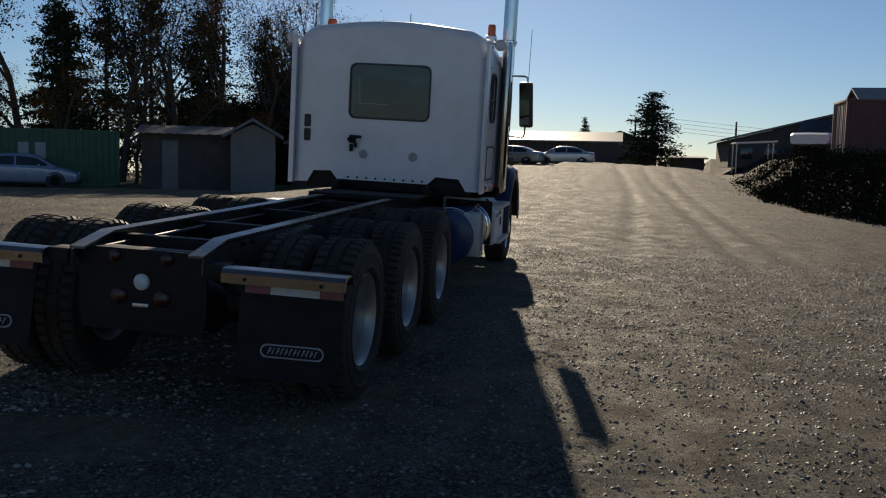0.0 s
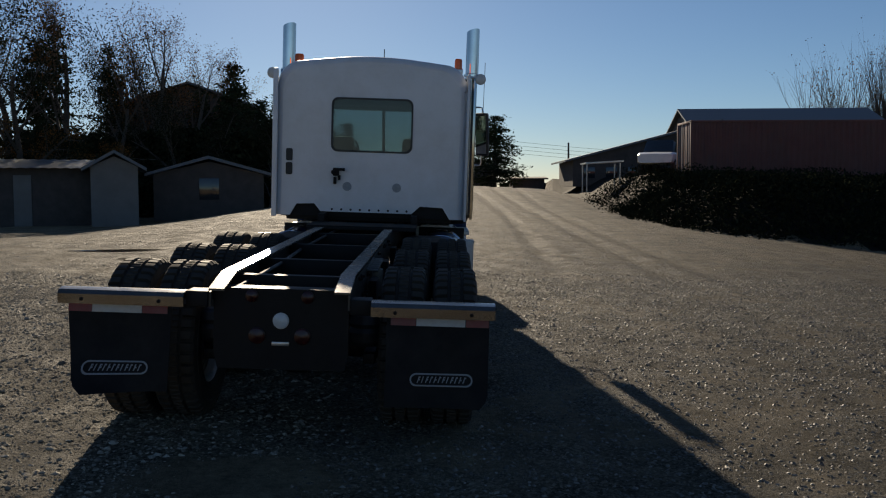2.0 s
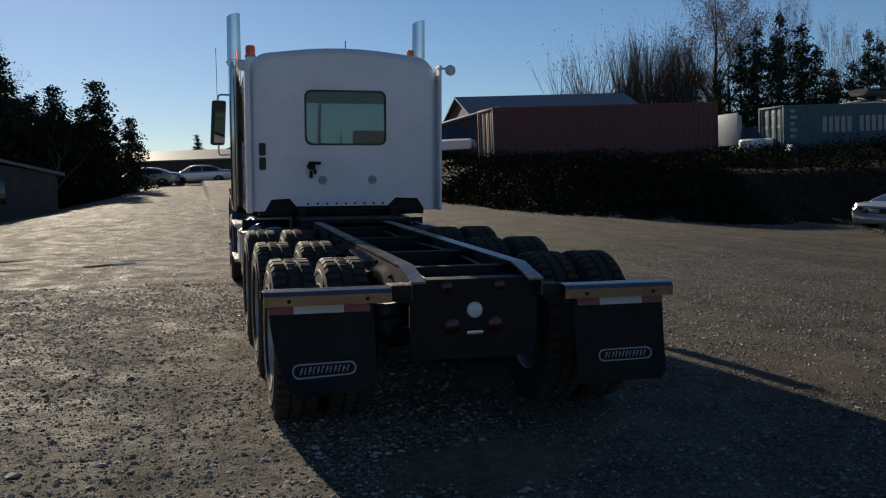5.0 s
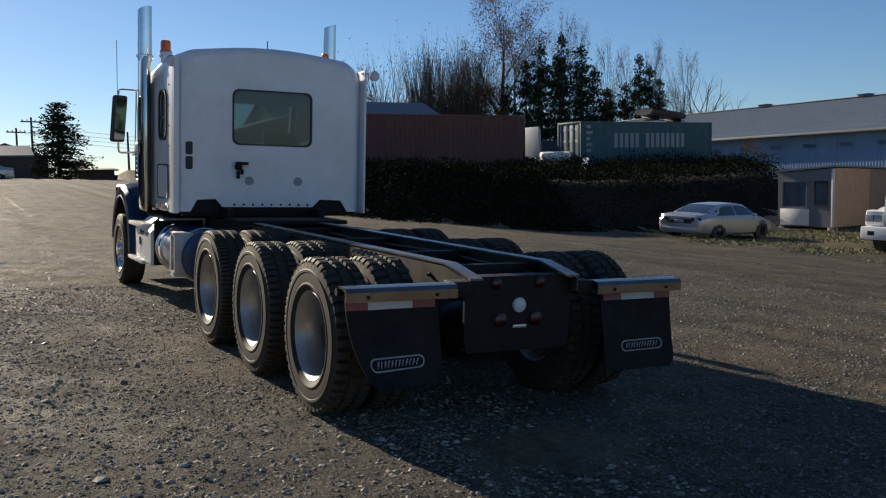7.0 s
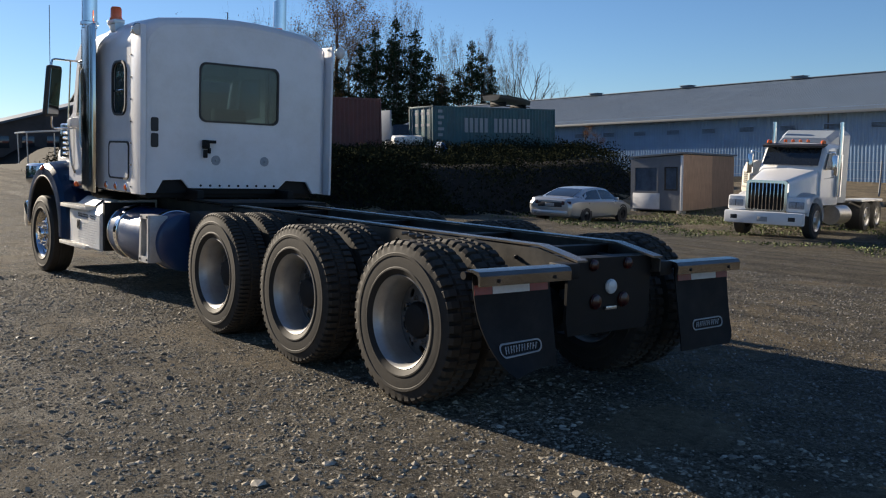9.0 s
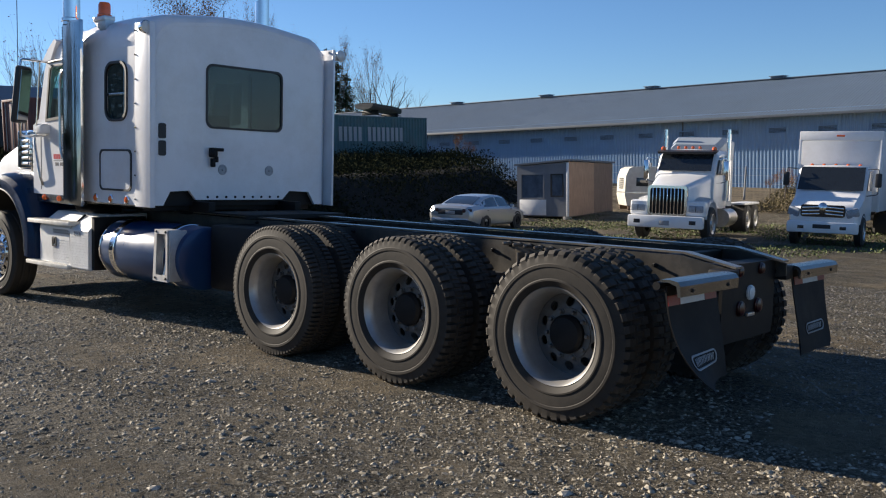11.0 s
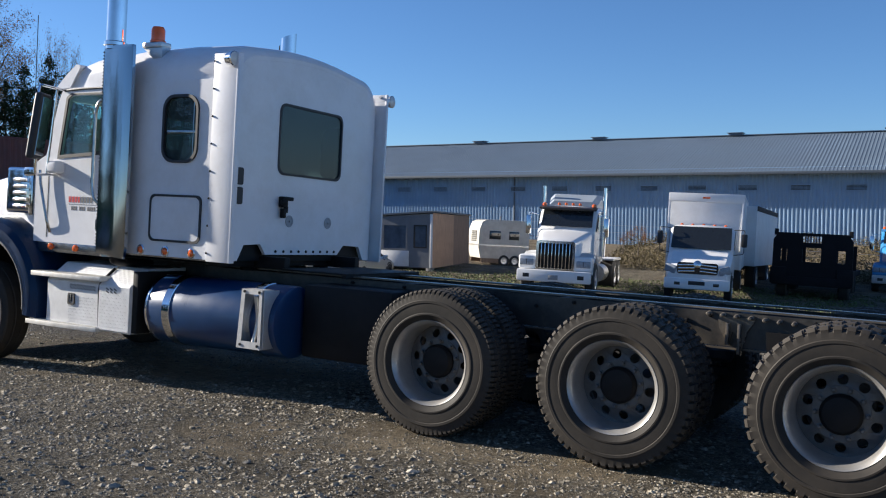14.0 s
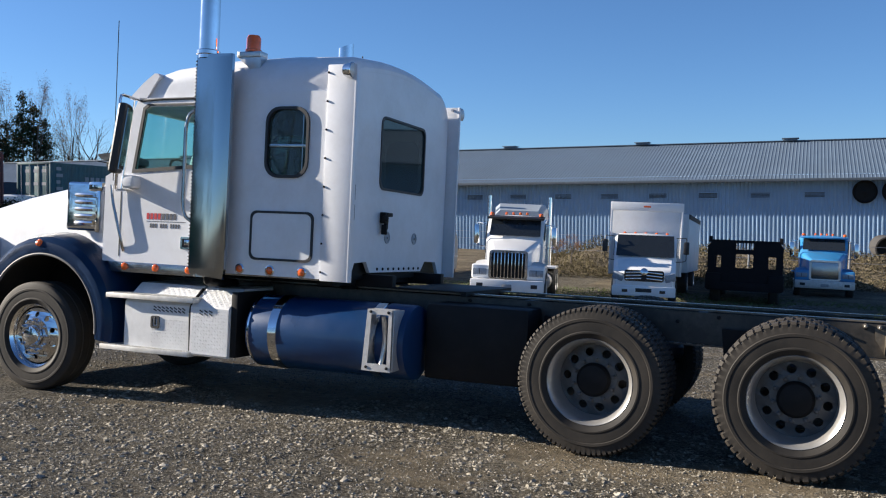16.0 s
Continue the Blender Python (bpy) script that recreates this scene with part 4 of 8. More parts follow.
for s in (-1, 1):
    x = CX + s * CW
    bm = B()
    plate(bm, [(7.03, 1.20), (8.19, 1.20), (8.19, 1.98), (8.05, 2.05), (7.90, 2.58), (7.84, 2.70), (7.03, 2.70)], [DOORWIN], yz(x), -0.02, 0.02)
    d = part("door", bm, WHITE, cab, "white cab door with small red and dark lettering bars" if s < 0 else "white cab door")
    bm = B()
    plate(bm, DOORWIN, [], yz(x), -0.003, 0.003)
    part("door_window", bm, GLASS, d, "greenish door window")
    bm = B()
    ring_frame(bm, [(7.14, 2.07), (7.885, 2.015), (7.785, 2.61), (7.73, 2.645), (7.18, 2.645), (7.135, 2.61)], 0.035, yz(x), s * 0.012 if s > 0 else -0.028, 0.028 if s > 0 else -0.012)
    part("window_seal", bm, PLASTIC, d)
    bm = B()
    tube(bm, [(x + s * 0.022, 7.10, 2.69), (x + s * 0.024, 7.60, 2.685), (x + s * 0.02, 7.82, 2.672)], 0.011, 8)
    part("rain_gutter", bm, PLASTIC, cab)
    for a, b in (((8.0, 1.25), (8.0, 1.95)), ((7.06, 1.25), (7.06, 2.6))):
        bm = B()
        span(bm, (x + s * 0.019, a[0] - 0.005, a[1]), (x + s * 0.0225, a[0] + 0.005, b[1]))
        part("door_gap", bm, PLASTIC, d)
    bm = B()
    plate(bm, rounded(7.19, 1.345, 7.31, 1.455, 0.015), [rounded(7.21, 1.362, 7.29, 1.438, 0.008)], yz(x + s * 0.024), -0.008, 0.008)
    box(bm, (x + s * 0.03, 7.24, 1.405), (0.014, 0.05, 0.05), 0.004)
    hd = part("door_handle", bm, CHROME, d, "chrome paddle door handle")
    bm = B()
    span(bm, (x + s * 0.018, 7.21, 1.362), (x + s * 0.022, 7.29, 1.438))
    part("handle_recess", bm, PLASTIC, hd)
    bm = B()
    tube(bm, [(CX + s * 1.26, 7.08, 1.59), (CX + s * 1.285, 7.14, 1.63), (CX + s * 1.29, 7.165, 1.74), (CX + s * 1.29, 7.165, 2.42), (CX + s * 1.28, 7.14, 2.53), (CX + s * 1.25, 7.07, 2.57)], 0.016, 10)
    part("grab_rail", bm, SKIRT, cab)
    bm = B()
    tube(bm, [(x + s * 0.02, 7.95, 1.30), (x + s * 0.06, 7.95, 1.40), (x + s * 0.06, 8.06, 1.75), (x + s * 0.06, 8.08, 1.9)], 0.014, 10)
    part("grab_rail", bm, SKIRT, cab)
    bm = B()
    span(bm, (x - s * 0.02, 7.03, 1.105), (x + s * 0.018, 8.12, 1.205), 0.012)
    trim = part("lower_trim", bm, SKIRT, cab, "grey metal lower trim")
    for yy in (7.22, 7.58, 7.93):
        bm = B()
        lathe(bm, (x + s * 0.018, yy, 1.16), (s, 0, 0), [(0.034, 0), (0.032, 0.012), (0.022, 0.022), (0.001, 0.026)], 18)
        part("marker_lamp", bm, AMBER, trim, "amber side marker lamp")
    # mirror on its tubes
    mx = x + s * 0.36
    bm = B()
    box(bm, (mx, 7.74, 2.29), (0.20, 0.085, 0.62), 0.04, (7, 0, -s * 26), 3)
    mirror = part("mirror", bm, PLASTIC, cab, "tall black door mirror on chrome tubes")
    bm = B()
    box(bm, (mx - s * 0.019, 7.740 - 0.041, 2.284), (0.16, 0.008, 0.54), 0.0, (7, 0, -s * 26))
    part("mirror_glass", bm, DIMMIRROR, mirror)
    bm = B()
    tube(bm, [(x + s * 0.01, 7.84, 2.68), (mx, 7.76, 2.68), (mx, 7.76, 2.56)], 0.013, 8, 0.05)
    tube(bm, [(x + s * 0.01, 7.94, 1.86), (mx, 7.77, 1.84), (mx, 7.76, 2.02)], 0.013, 8, 0.05)
    tube(bm, [(x + s * 0.12, 7.81, 2.67), (x + s * 0.12, 7.91, 1.85)], 0.010, 8, 0.05)
    part("mirror_arm", bm, CHROME, mirror)
    bm = B()
    box(bm, (x + s * 0.06, 7.86, 1.93), (0.14, 0.16, 0.12), 0.045, (0, 0, 0), 3)
    part("mirror_base", bm, WHITE, cab)
    bm = B()
    tube(bm, [(mx + s * 0.0, 7.80, 1.92), (mx + s * 0.01, 7.80, 3.32)], 0.004, 6)
    part("aerial", bm, PLASTIC, cab)
# lettering bars on the left door
bm = B()
x = CX - CW - 0.0205
for k in range(4):
    span(bm, (x - 0.002, 7.70 - k * 0.042, 1.60), (x, 7.67 - k * 0.042, 1.655))
part("red_bars", bm, PRINT_R, cab)
bm = B()
for k in range(4):
    span(bm, (x - 0.002, 7.53 - k * 0.042, 1.60), (x, 7.50 - k * 0.042, 1.655))
for k in range(12):
    if k not in (3, 7):
        span(bm, (x - 0.002, 7.66 - k * 0.028, 1.525), (x, 7.642 - k * 0.028, 1.562))
span(bm, (x - 0.002, 7.27, 1.58), (x, 7.70, 1.584))
part("dark_bars", bm, PRINT_D, cab)
# windscreen, dash, visor, firewall
bm = B()
for s in (-1, 1):
    loft(bm, [[Vector((CX + s * 0.02, 7.91, 2.62)), Vector((CX + s * 0.02, 8.12, 1.99))], [Vector((CX + s * 0.98, 7.87, 2.60)), Vector((CX + s * 1.02, 8.05, 1.99))]], False)
part("windscreen", bm, GLASS, cab, "two-piece windscreen")
bm = B()
box(bm, (CX, 8.02, 2.30), (0.045, 0.05, 0.68), 0.01, (18, 0, 0))
for s in (-1, 1):
    box(bm, (CX + s * 1.03, 7.96, 2.30), (0.07, 0.08, 0.70), 0.02, (17, 0, 0))
box(bm, (CX, 7.87, 2.62), (2.05, 0.06, 0.07), 0.02)
part("windscreen_pillar", bm, WHITE, cab)
bm = B()
vis = []
for j in range(21):
    u = -1 + j / 10
    bow = 0.12 * (1 - abs(u) ** 2.5)
    vis.append([Vector((CX + u * 1.10, y + bow * k, z + bow * 0.25)) for y, z, k in ((7.62, 2.895, 0.6), (7.645, 2.918, 0.6), (7.68, 2.92, 0.7), (7.80, 2.835, 0.9), (7.94, 2.71, 1.0), (7.945, 2.69, 1.0), (7.93, 2.685, 1.0), (7.78, 2.66, 0.8))])
loft(bm, vis, True, True)
part("sun_visor", bm, WHITE, cab, "glossy white sun visor over the windscreen")
bm = B()
span(bm, (CX - 1.0, 7.75, 1.72), (CX + 1.0, 8.10, 1.93), 0.05)
span(bm, (CX - 1.04, 8.10, 1.15), (CX + 1.04, 8.14, 1.97), 0.0)
span(bm, (CX - 1.04, 7.06, 1.17), (CX + 1.04, 8.12, 1.21), 0.0)
part("dashboard", bm, INTERIOR, cab)
bm = B()
for k in range(5):
    lathe(bm, (CX - 0.6 + 0.3 * k, 7.55, 2.955 + (0.015 if k == 2 else 0)), (0, 0, 1), [(0.035, 0), (0.035, 0.05), (0.02, 0.065), (0.001, 0.068)], 14)
part("roof_lamp", bm, AMBER, cab, "amber roof lamps")

# hood
bm = B()
secs = []
for y, hw, top, bot in ((8.15, 1.02, 1.985, 1.25), (8.5, 0.97, 1.95, 1.37), (9.0, 0.86, 1.885, 1.37), (9.6, 0.74, 1.79, 1.2), (10.1, 0.66, 1.68, 0.85), (10.28, 0.60, 1.56, 0.80), (10.32, 0.55, 1.45, 0.80)):
    r = 0.20
    ring = [(-hw, bot), (-hw, (bot + top - r) / 2)] + [(-hw + r + r * math.cos(radians(180 - 15 * k)), top - r + r * math.sin(radians(180 - 15 * k)) * 0.95) for k in range(7)]
    ring += [(0, top + 0.03)] + [(-u, v) for u, v in reversed(ring)]
    secs.append([Vector((CX + u, y, v)) for u, v in ring])
loft(bm, secs, False)
bm.faces.new([v for v in bm.verts if abs(v.co.y - 10.32) < 1e-4])
hood = part("hood", bm, WHITE, truck, "long white engine hood")
for s in (-1, 1):
    bm = B()
    x = CX + s * 0.985
    box(bm, (x + s * 0.03, 8.47, 1.70), (0.06, 0.42, 0.46), 0.04, (0, 0, s * -8), 3)
    box(bm, (x + s * 0.045, 8.33, 1.885), (0.09, 0.16, 0.09), 0.02)
    box(bm, (x + s * 0.05, 8.30, 1.66), (0.07, 0.06, 0.42), 0.02)
    intake = part("air_intake", bm, CHROME, hood, "chrome louvred air intake")
    for k in range(5):
        bm = B()
        tube(bm, [(x + s * 0.02, 8.68, 1.54 + k * 0.066), (x + s * 0.085, 8.50, 1.54 + k * 0.066), (x + s * 0.095, 8.33, 1.54 + k * 0.066)], 0.022, 8, 0.08)
        part("louvre", bm, CHROME, intake)
    bm = B()
    rings = []
    for k in range(19):
        a = radians(-8 + 186 * k / 18)
        y, z = FRONT + math.cos(math.pi - a) * 0.80 * (1 if a > math.pi / 2 else 1.0), 0.58 + math.sin(a) * 0.80
        n = Vector((0, math.cos(math.pi - a), math.sin(a)))
        p = Vector((CX, y, z))
        prof = [(1.30, -0.155), (1.322, -0.14), (1.328, -0.09), (1.315, -0.035), (1.27, 0.015), (1.20, 0.04), (1.05, 0.06), (0.80, 0.075), (0.62, 0.07)]
        rings.append([Vector((CX + s * (u - 0.06), 0, 0)) + Vector((0, y, z)) + n * v for u, v in prof])
    loft(bm, rings, False)
    bmesh.ops.solidify(bm, geom=bm.faces[:], thickness=0.014)
    fender = part("fender", bm, BLUE, truck, "metallic blue front fender")
    bm = B()
    x = CX + s * 1.18
    lathe(bm, (x + s * 0.075, 8.80, 1.335), (s, 0, 0.45), [(0.036, 0), (0.034, 0.012), (0.022, 0.022), (0.001, 0.026)], 18)
    part("marker_lamp", bm, AMBER, fender, "amber side marker lamp")
    bm = B()
    box(bm, (CX + s * 0.82, 10.05, 1.22), (0.5, 0.4, 0.3), 0.08, (0, 0, s * -15), 3)
    part("headlamp", bm, CHROME, fender)
    bm = B()
    rings = []
    for k in range(19):
        a = radians(-8 + 186 * k / 18)
        y, z = FRONT - math.cos(a) * 0.752, 0.58 + math.sin(a) * 0.752
        rings.append([Vector((CX + s * u, y, z)) for u in (1.225, 0.42)])
    loft(bm, rings, False)
    plate(bm, [(7.98, 0.55), (9.55, 0.55), (9.45, 1.1), (9.1, 1.33), (8.4, 1.33), (8.05, 1.1)], [], yz(CX + s * 0.5), -0.01, 0.01)
    bmesh.ops.solidify(bm, geom=bm.faces[:], thickness=0.008)
    part("wheel_arch_liner", bm, PLASTIC, fender, "black plastic wheel arch liner")
    bm = B()
    arcp = [(CX + s * 1.255, FRONT - math.cos(radians(-4 + 184 * k / 24)) * 0.655, 0.58 + math.sin(radians(-4 + 184 * k / 24)) * 0.655) for k in range(25)]
    tube(bm, arcp, 0.014, 8)
    part("fender_lip", bm, LIP, fender, "grey rubber fender lip")
    bm = B()
    loft(bm, [[Vector((CX + s * u, y, z)) for u, z in ((0.62, 0.40), (1.22, 0.40), (1.22, 0.66), (0.62, 0.66))] for y in (7.945, 7.975)], True, True)
    part("fender_skirt", bm, BLUE, fender)
bm = B()
span(bm, (CX - 0.48, 10.30, 0.85), (CX + 0.48, 10.36, 1.50), 0.03)
part("grille", bm, CHROME, hood)
bm = B()
box(bm, (CX, 10.45, 0.62), (2.06, 0.22, 0.38), 0.06)
part("bumper", bm, CHROME, truck)
bm = B()
span(bm, (-0.45, 8.2, 0.55), (0.55, 10.1, 1.3), 0.05)
part("engine", bm, BLACK, truck)
bm = B()
cyl(bm, (-1.0, FRONT_AXLE, 0.46), (1.0, FRONT_AXLE, 0.46), 0.06, seg=12)
part("front_axle", bm, BLACK, truck)

# exhaust stacks with their shields
for s in (-1, 1):
    x, yp, rs = CX + s * 1.24, 7.0, 0.092
    bm = B()
    secs = []
    skin = [(rs * math.sin(radians(a)), rs * math.cos(radians(a))) for a in range(-64, 62, 14)]
    skin += [(0.074, -0.10), (0.064, -0.282), (0.058, -0.292), (0.030, -0.297)]
    outline = skin + [(u * 0.95 - 0.002, v * 0.965) for u, v in reversed(skin)]
    for z, cut in ((1.15, 1.0), (1.20, 0.0), (3.0, 0.0), (3.03, 0.3)):
        secs.append([Vector((x + s * u * (1 - 0.06 * cut), yp + v * (1 - 0.06 * cut), z - 0.10 * cut * (0.1 - v if z < 2 else 0))) for u, v in outline])
    loft(bm, secs, True, True)
    shield = part("exhaust_shield", bm, SHIELD, truck, "tall chrome exhaust heat shield")
    bm = B()
    for k in range(60):
        box(bm, (x + s * 0.066, yp + 0.066, 1.2 + k * 0.03), (0.016, 0.012, 0.014), 0.0, (45, 0, s * -45))
    part("perforation", bm, PLASTIC, shield)
    bm = B()
    rings = []
    for z in (3.0, 3.08, 3.5):
        rings.append([Vector((x + 0.088 * math.cos(2 * math.pi * k / 24), yp + 0.088 * math.sin(2 * math.pi * k / 24), z)) for k in range(24)])
    rings.append([Vector((x + 0.088 * math.cos(2 * math.pi * k / 24), yp + 0.088 * math.sin(2 * math.pi * k / 24), 3.64 + 0.035 * math.sin(2 * math.pi * k / 24 + 2.4))) for k in range(24)])
    inner = [[Vector((p.x + (x - p.x) * 0.06, p.y + (yp - p.y) * 0.06, p.z - d)) for p in rings[-1]] for d in (0.0, 0.4)]
    loft(bm, rings + inner, True)
    lathe(bm, (x, yp, 3.03), (0, 0, 1), [(0.09, 0), (0.105, 0.005), (0.105, 0.035), (0.09, 0.045)], 24)
    part("exhaust_pipe", bm, CHROME, truck, "chrome exhaust stack with slant-cut top")
    bm = B()
    cyl(bm, (x, yp - 0.02, 1.12), (x, yp - 0.02, 3.0), 0.068, seg=24)
    part("muffler", bm, SKIRT, truck, "dull steel muffler tube behind the heat shield")
    bm = B()
    tube(bm, [(x - s * 0.03, 6.93, 1.17), (x - s * 0.03, 6.93, 1.08), (CX + s * 0.7, 7.0, 1.05)], 0.042, 12, 0.06)
    part("exhaust_elbow", bm, BLACK, truck)
# amber beacon on its bracket
for s, r in ((-1, 0.062), (1, 0.05)):
    x = CX + s * 1.05
    bm = B()
    box(bm, (x, 6.68, 3.06), (0.12, 0.24, 0.05), 0.008)
    plate(bm, [(6.56, 2.9), (6.62, 2.9), (6.80, 3.04), (6.56, 3.04)], [], yz(x), -0.05, 0.05)
    bracket = part("beacon_bracket", bm, ALU, truck)
    bm = B()
    lathe(bm, (x, 6.67, 3.085), (0, 0, 1), [(r + 0.01, 0), (r + 0.01, 0.02), (r, 0.025), (r, 0.12), (r * 0.8, 0.145), (0.001, 0.15)], 24)
    part("beacon", bm, AMBER, bracket, "amber warning beacon")
bm = B()
tube(bm, [(CX + 0.1, 6.2, 3.12), (CX + 0.1, 6.2, 3.27)], 0.006, 6)
tube(bm, [(CX - 0.25, 6.3, 3.13), (CX + 0.3, 6.2, 3.15)], 0.008, 6)
part("roof_aerial", bm, PLASTIC, sleeper)

# steps, battery box and tanks
for s in (-1, 1):
    ox = CX + s * 1.24
    bm = B()
    for y0, y1, d in ((7.10, 7.80, 0.0), (6.68, 7.07, 0.022)):
        prof = [(0.55, 0.43), (1.20 + d, 0.43), (1.215 + d, 0.445), (1.215 + d, 0.85), (1.205 + d, 0.865), (1.00, 1.02), (0.55, 1.03)]
        loft(bm, [[Vector((CX + s * u, y, v)) for u, v in prof] for y in (y0, y1)], True, True)
    bx = part("battery_box", bm, PLATE, truck, "diamond-plate battery and tool box")
    # raised lozenges of the plate, alternating in direction
    bm = B()
    for y0, y1, d, full in ((7.10, 7.80, 0.0, False), (6.68, 7.07, 0.022, True)):
        nrow, ncol = 14, int((y1 - y0) / 0.029)
        for i in range(nrow + 8):
            for j in range(ncol):
                y = y0 + 0.016 + j * 0.029
                if i < nrow:
                    z = 0.452 + i * 0.029
                    if not full and (y > 7.50 or z > 0.74):
                        continue
                    c, up, out = Vector((CX + s * (1.2155 + d), y, z)), Vector((0, 0, 1)), Vector((s, 0, 0))
                else:
                    up = Vector((-s * 0.20, 0, 0.155)).normalized()
                    c, out = Vector((CX + s * (1.195 + d), y, 0.872)) + up * ((i - nrow) * 0.029), Vector((s * 0.155, 0, 0.20)).normalized()
                lead = 1 if (i + j) % 2 else -1
                a1 = (up + Vector((0, lead, 0))).normalized()
                a2 = (up - Vector((0, lead, 0))).normalized()
                v = [bm.verts.new(c + q) for q in (a1 * 0.0135, a2 * 0.0035, -a1 * 0.0135, -a2 * 0.0035)]
                t = bm.verts.new(c + out * 0.0028)
                for q in range(4):
                    bm.faces.new((v[q], v[(q + 1) % 4], t))
    bmesh.ops.recalc_face_normals(bm, faces=bm.faces)
    tread = part("tread_pattern", bm, PLATE, bx, smooth=False)
    tread["kind"] = "stuff"
    bm = B()
    plate(bm, rounded(7.415, 0.635, 7.505, 0.745, 0.02), [rounded(7.432, 0.655, 7.488, 0.728, 0.012)], yz(CX + s * 1.218), -0.008, 0.008)
    box(bm, (CX + s * 1.222, 7.46, 0.70), (0.012, 0.016, 0.07), 0.003)
    part("latch", bm, PLASTIC, bx)
    bm = B()
    for r in range(2):
        for k in range(8):
            box(bm, (CX + s * 1.2165, 7.16 + 0.044 * k, 0.822 - r * 0.026), (0.006, 0.036, 0.009), 0.0, (28, 0, 0))
        for k in range(3):
            box(bm, (CX + s * 1.2385, 6.86 + 0.05 * k, 0.822 - r * 0.026), (0.006, 0.036, 0.009), 0.0, (28, 0, 0))
    slots = part("vent_slots", bm, PLASTIC, bx)
    slots["kind"] = "stuff"
    bm = B()
    span(bm, (CX + s * 0.6, 6.62, 0.44), (CX + s * 1.2, 6.68, 1.0), 0.004)
    part("end_frame", bm, BLACK, bx)
    bm = B()
    tube(bm, [(CX + s * 1.21, 7.085, 0.46), (CX + s * 1.225, 7.085, 0.86), (CX + s * 1.05, 7.085, 1.0)], 0.013, 8)
    part("hold_down_strap", bm, BLACK, bx)
    for y0, y1, z, w in ((7.02, 7.97, 0.905, 0.20), (7.05, 8.02, 0.437, 0.17)):
        bm = B()
        box(bm, (ox + s * 0.03 - s * w / 2 + s * 0.01, (y0 + y1) / 2, z), (w, y1 - y0, 0.042), 0.004)
        step = part("step", bm, STEP, truck, "pale aluminium cab step with a serrated top")
        bm = B()
        for k in range(30):
            span(bm, (ox + s * 0.035, y0 + 0.02 + k * (y1 - y0 - 0.04) / 30, z + 0.019), (ox + s * (0.03 - w), y0 + 0.035 + k * (y1 - y0 - 0.04) / 30, z + 0.026))
        part("step_tread", bm, STEP, step)
    bm = B()
    tx, tz, tr = CX + s * 0.90, 0.675, 0.31
    lathe(bm, (tx, 5.06, tz), (0, 1, 0), [(0.001, -0.03), (tr - 0.08, -0.025), (tr - 0.01, 0.0), (tr, 0.03), (tr, 1.44), (tr - 0.01, 1.47), (tr - 0.08, 1.485), (0.001, 1.49)], 48)
    tank = part("fuel_tank", bm, BLUE, truck, "metallic blue cylindrical fuel tank")
    for yy in (5.30, 6.22):
        bm = B()
        lathe(bm, (tx, yy, tz), (0, 1, 0), [(tr + 0.001, 0), (tr + 0.009, 0.003), (tr + 0.009, 0.082), (tr + 0.001, 0.085)], 48)
        part("tank_strap", bm, CHROME, tank)
    bm = B()
    lathe(bm, (tx, 6.49, tz), (0, 1, 0), [(tr - 0.004, 0), (tr + 0.006, 0.004), (tr + 0.004, 0.02), (tr - 0.012, 0.02)], 48)
    part("tank_rim", bm, CHROME, tank)
    bm = B()
    bo = ox + s * 0.03
    outer = [(5.125, 0.465), (5.375, 0.465), (5.340, 0.955), (5.125, 0.955)]
    plate(bm, outer, [[(5.155, 0.525), (5.325, 0.525), (5.305, 0.915), (5.155, 0.915)]], yz(bo), -0.0 if s > 0 else -0.012, 0.012 if s > 0 else 0.0)
    for a, b in (((5.125, 0.465), (5.145, 0.955)), ((5.12, 0.465), (5.375, 0.485)), ((5.12, 0.938), (5.345, 0.955))):
        span(bm, (bo - s * 0.13, a[0], a[1]), (bo, b[0], b[1]), 0.003)
    plate(bm, [(5.352, 0.465), (5.375, 0.465), (5.340, 0.955), (5.318, 0.955)], [], yz(bo), -0.12 if s > 0 else 0.0, 0.0 if s > 0 else 0.12)
    span(bm, (bo - s * 0.19, 5.108, 0.47), (bo - s * 0.002, 5.122, 0.95), 0.004)
    br = part("tank_bracket", bm, CAST, truck, "cast aluminium tank step bracket")
    for yy, zz in ((5.155, 0.495), (5.335, 0.495), (5.155, 0.936), (5.31, 0.936)):
        bm = B()
        lathe(bm, (bo + s * 0.012, yy, zz), (s, 0, 0), [(0.012, 0), (0.012, 0.006), (0.001, 0.009)], 8)
        part("bolt", bm, BLACK, br)
    bm = B()
    tube(bm, [(bo - s * 0.02, 5.22, 0.52), (bo - s * 0.05, 5.20, 0.70), (bo - s * 0.02, 5.21, 0.90)], 0.02, 8)
    part("strap_bolt", bm, ALU, br)
    # added block, its black standing for the shade behind the tank bracket
    bm = B()
    box(bm, (CX + s * 0.70, 4.56, 0.70), (0.40, 0.88, 0.62), 0.04)
    part("dark_block", bm, BLACK, truck, "added black block filling the shaded space under the frame")


# ---- materials of the surroundings ----
TEAL = mat("teal_container_paint", (0.03, 0.105, 0.12), 0.55, vary=0.2, scale=1.5, dirt=(0.12, 0.08, 0.06), dirt_amount=0.4, dirt_scale=0.8)
MAROON = mat("maroon_container_paint", (0.115, 0.032, 0.028), 0.6, vary=0.2, scale=1.5, dirt=(0.09, 0.06, 0.05), dirt_amount=0.5, dirt_scale=0.8)
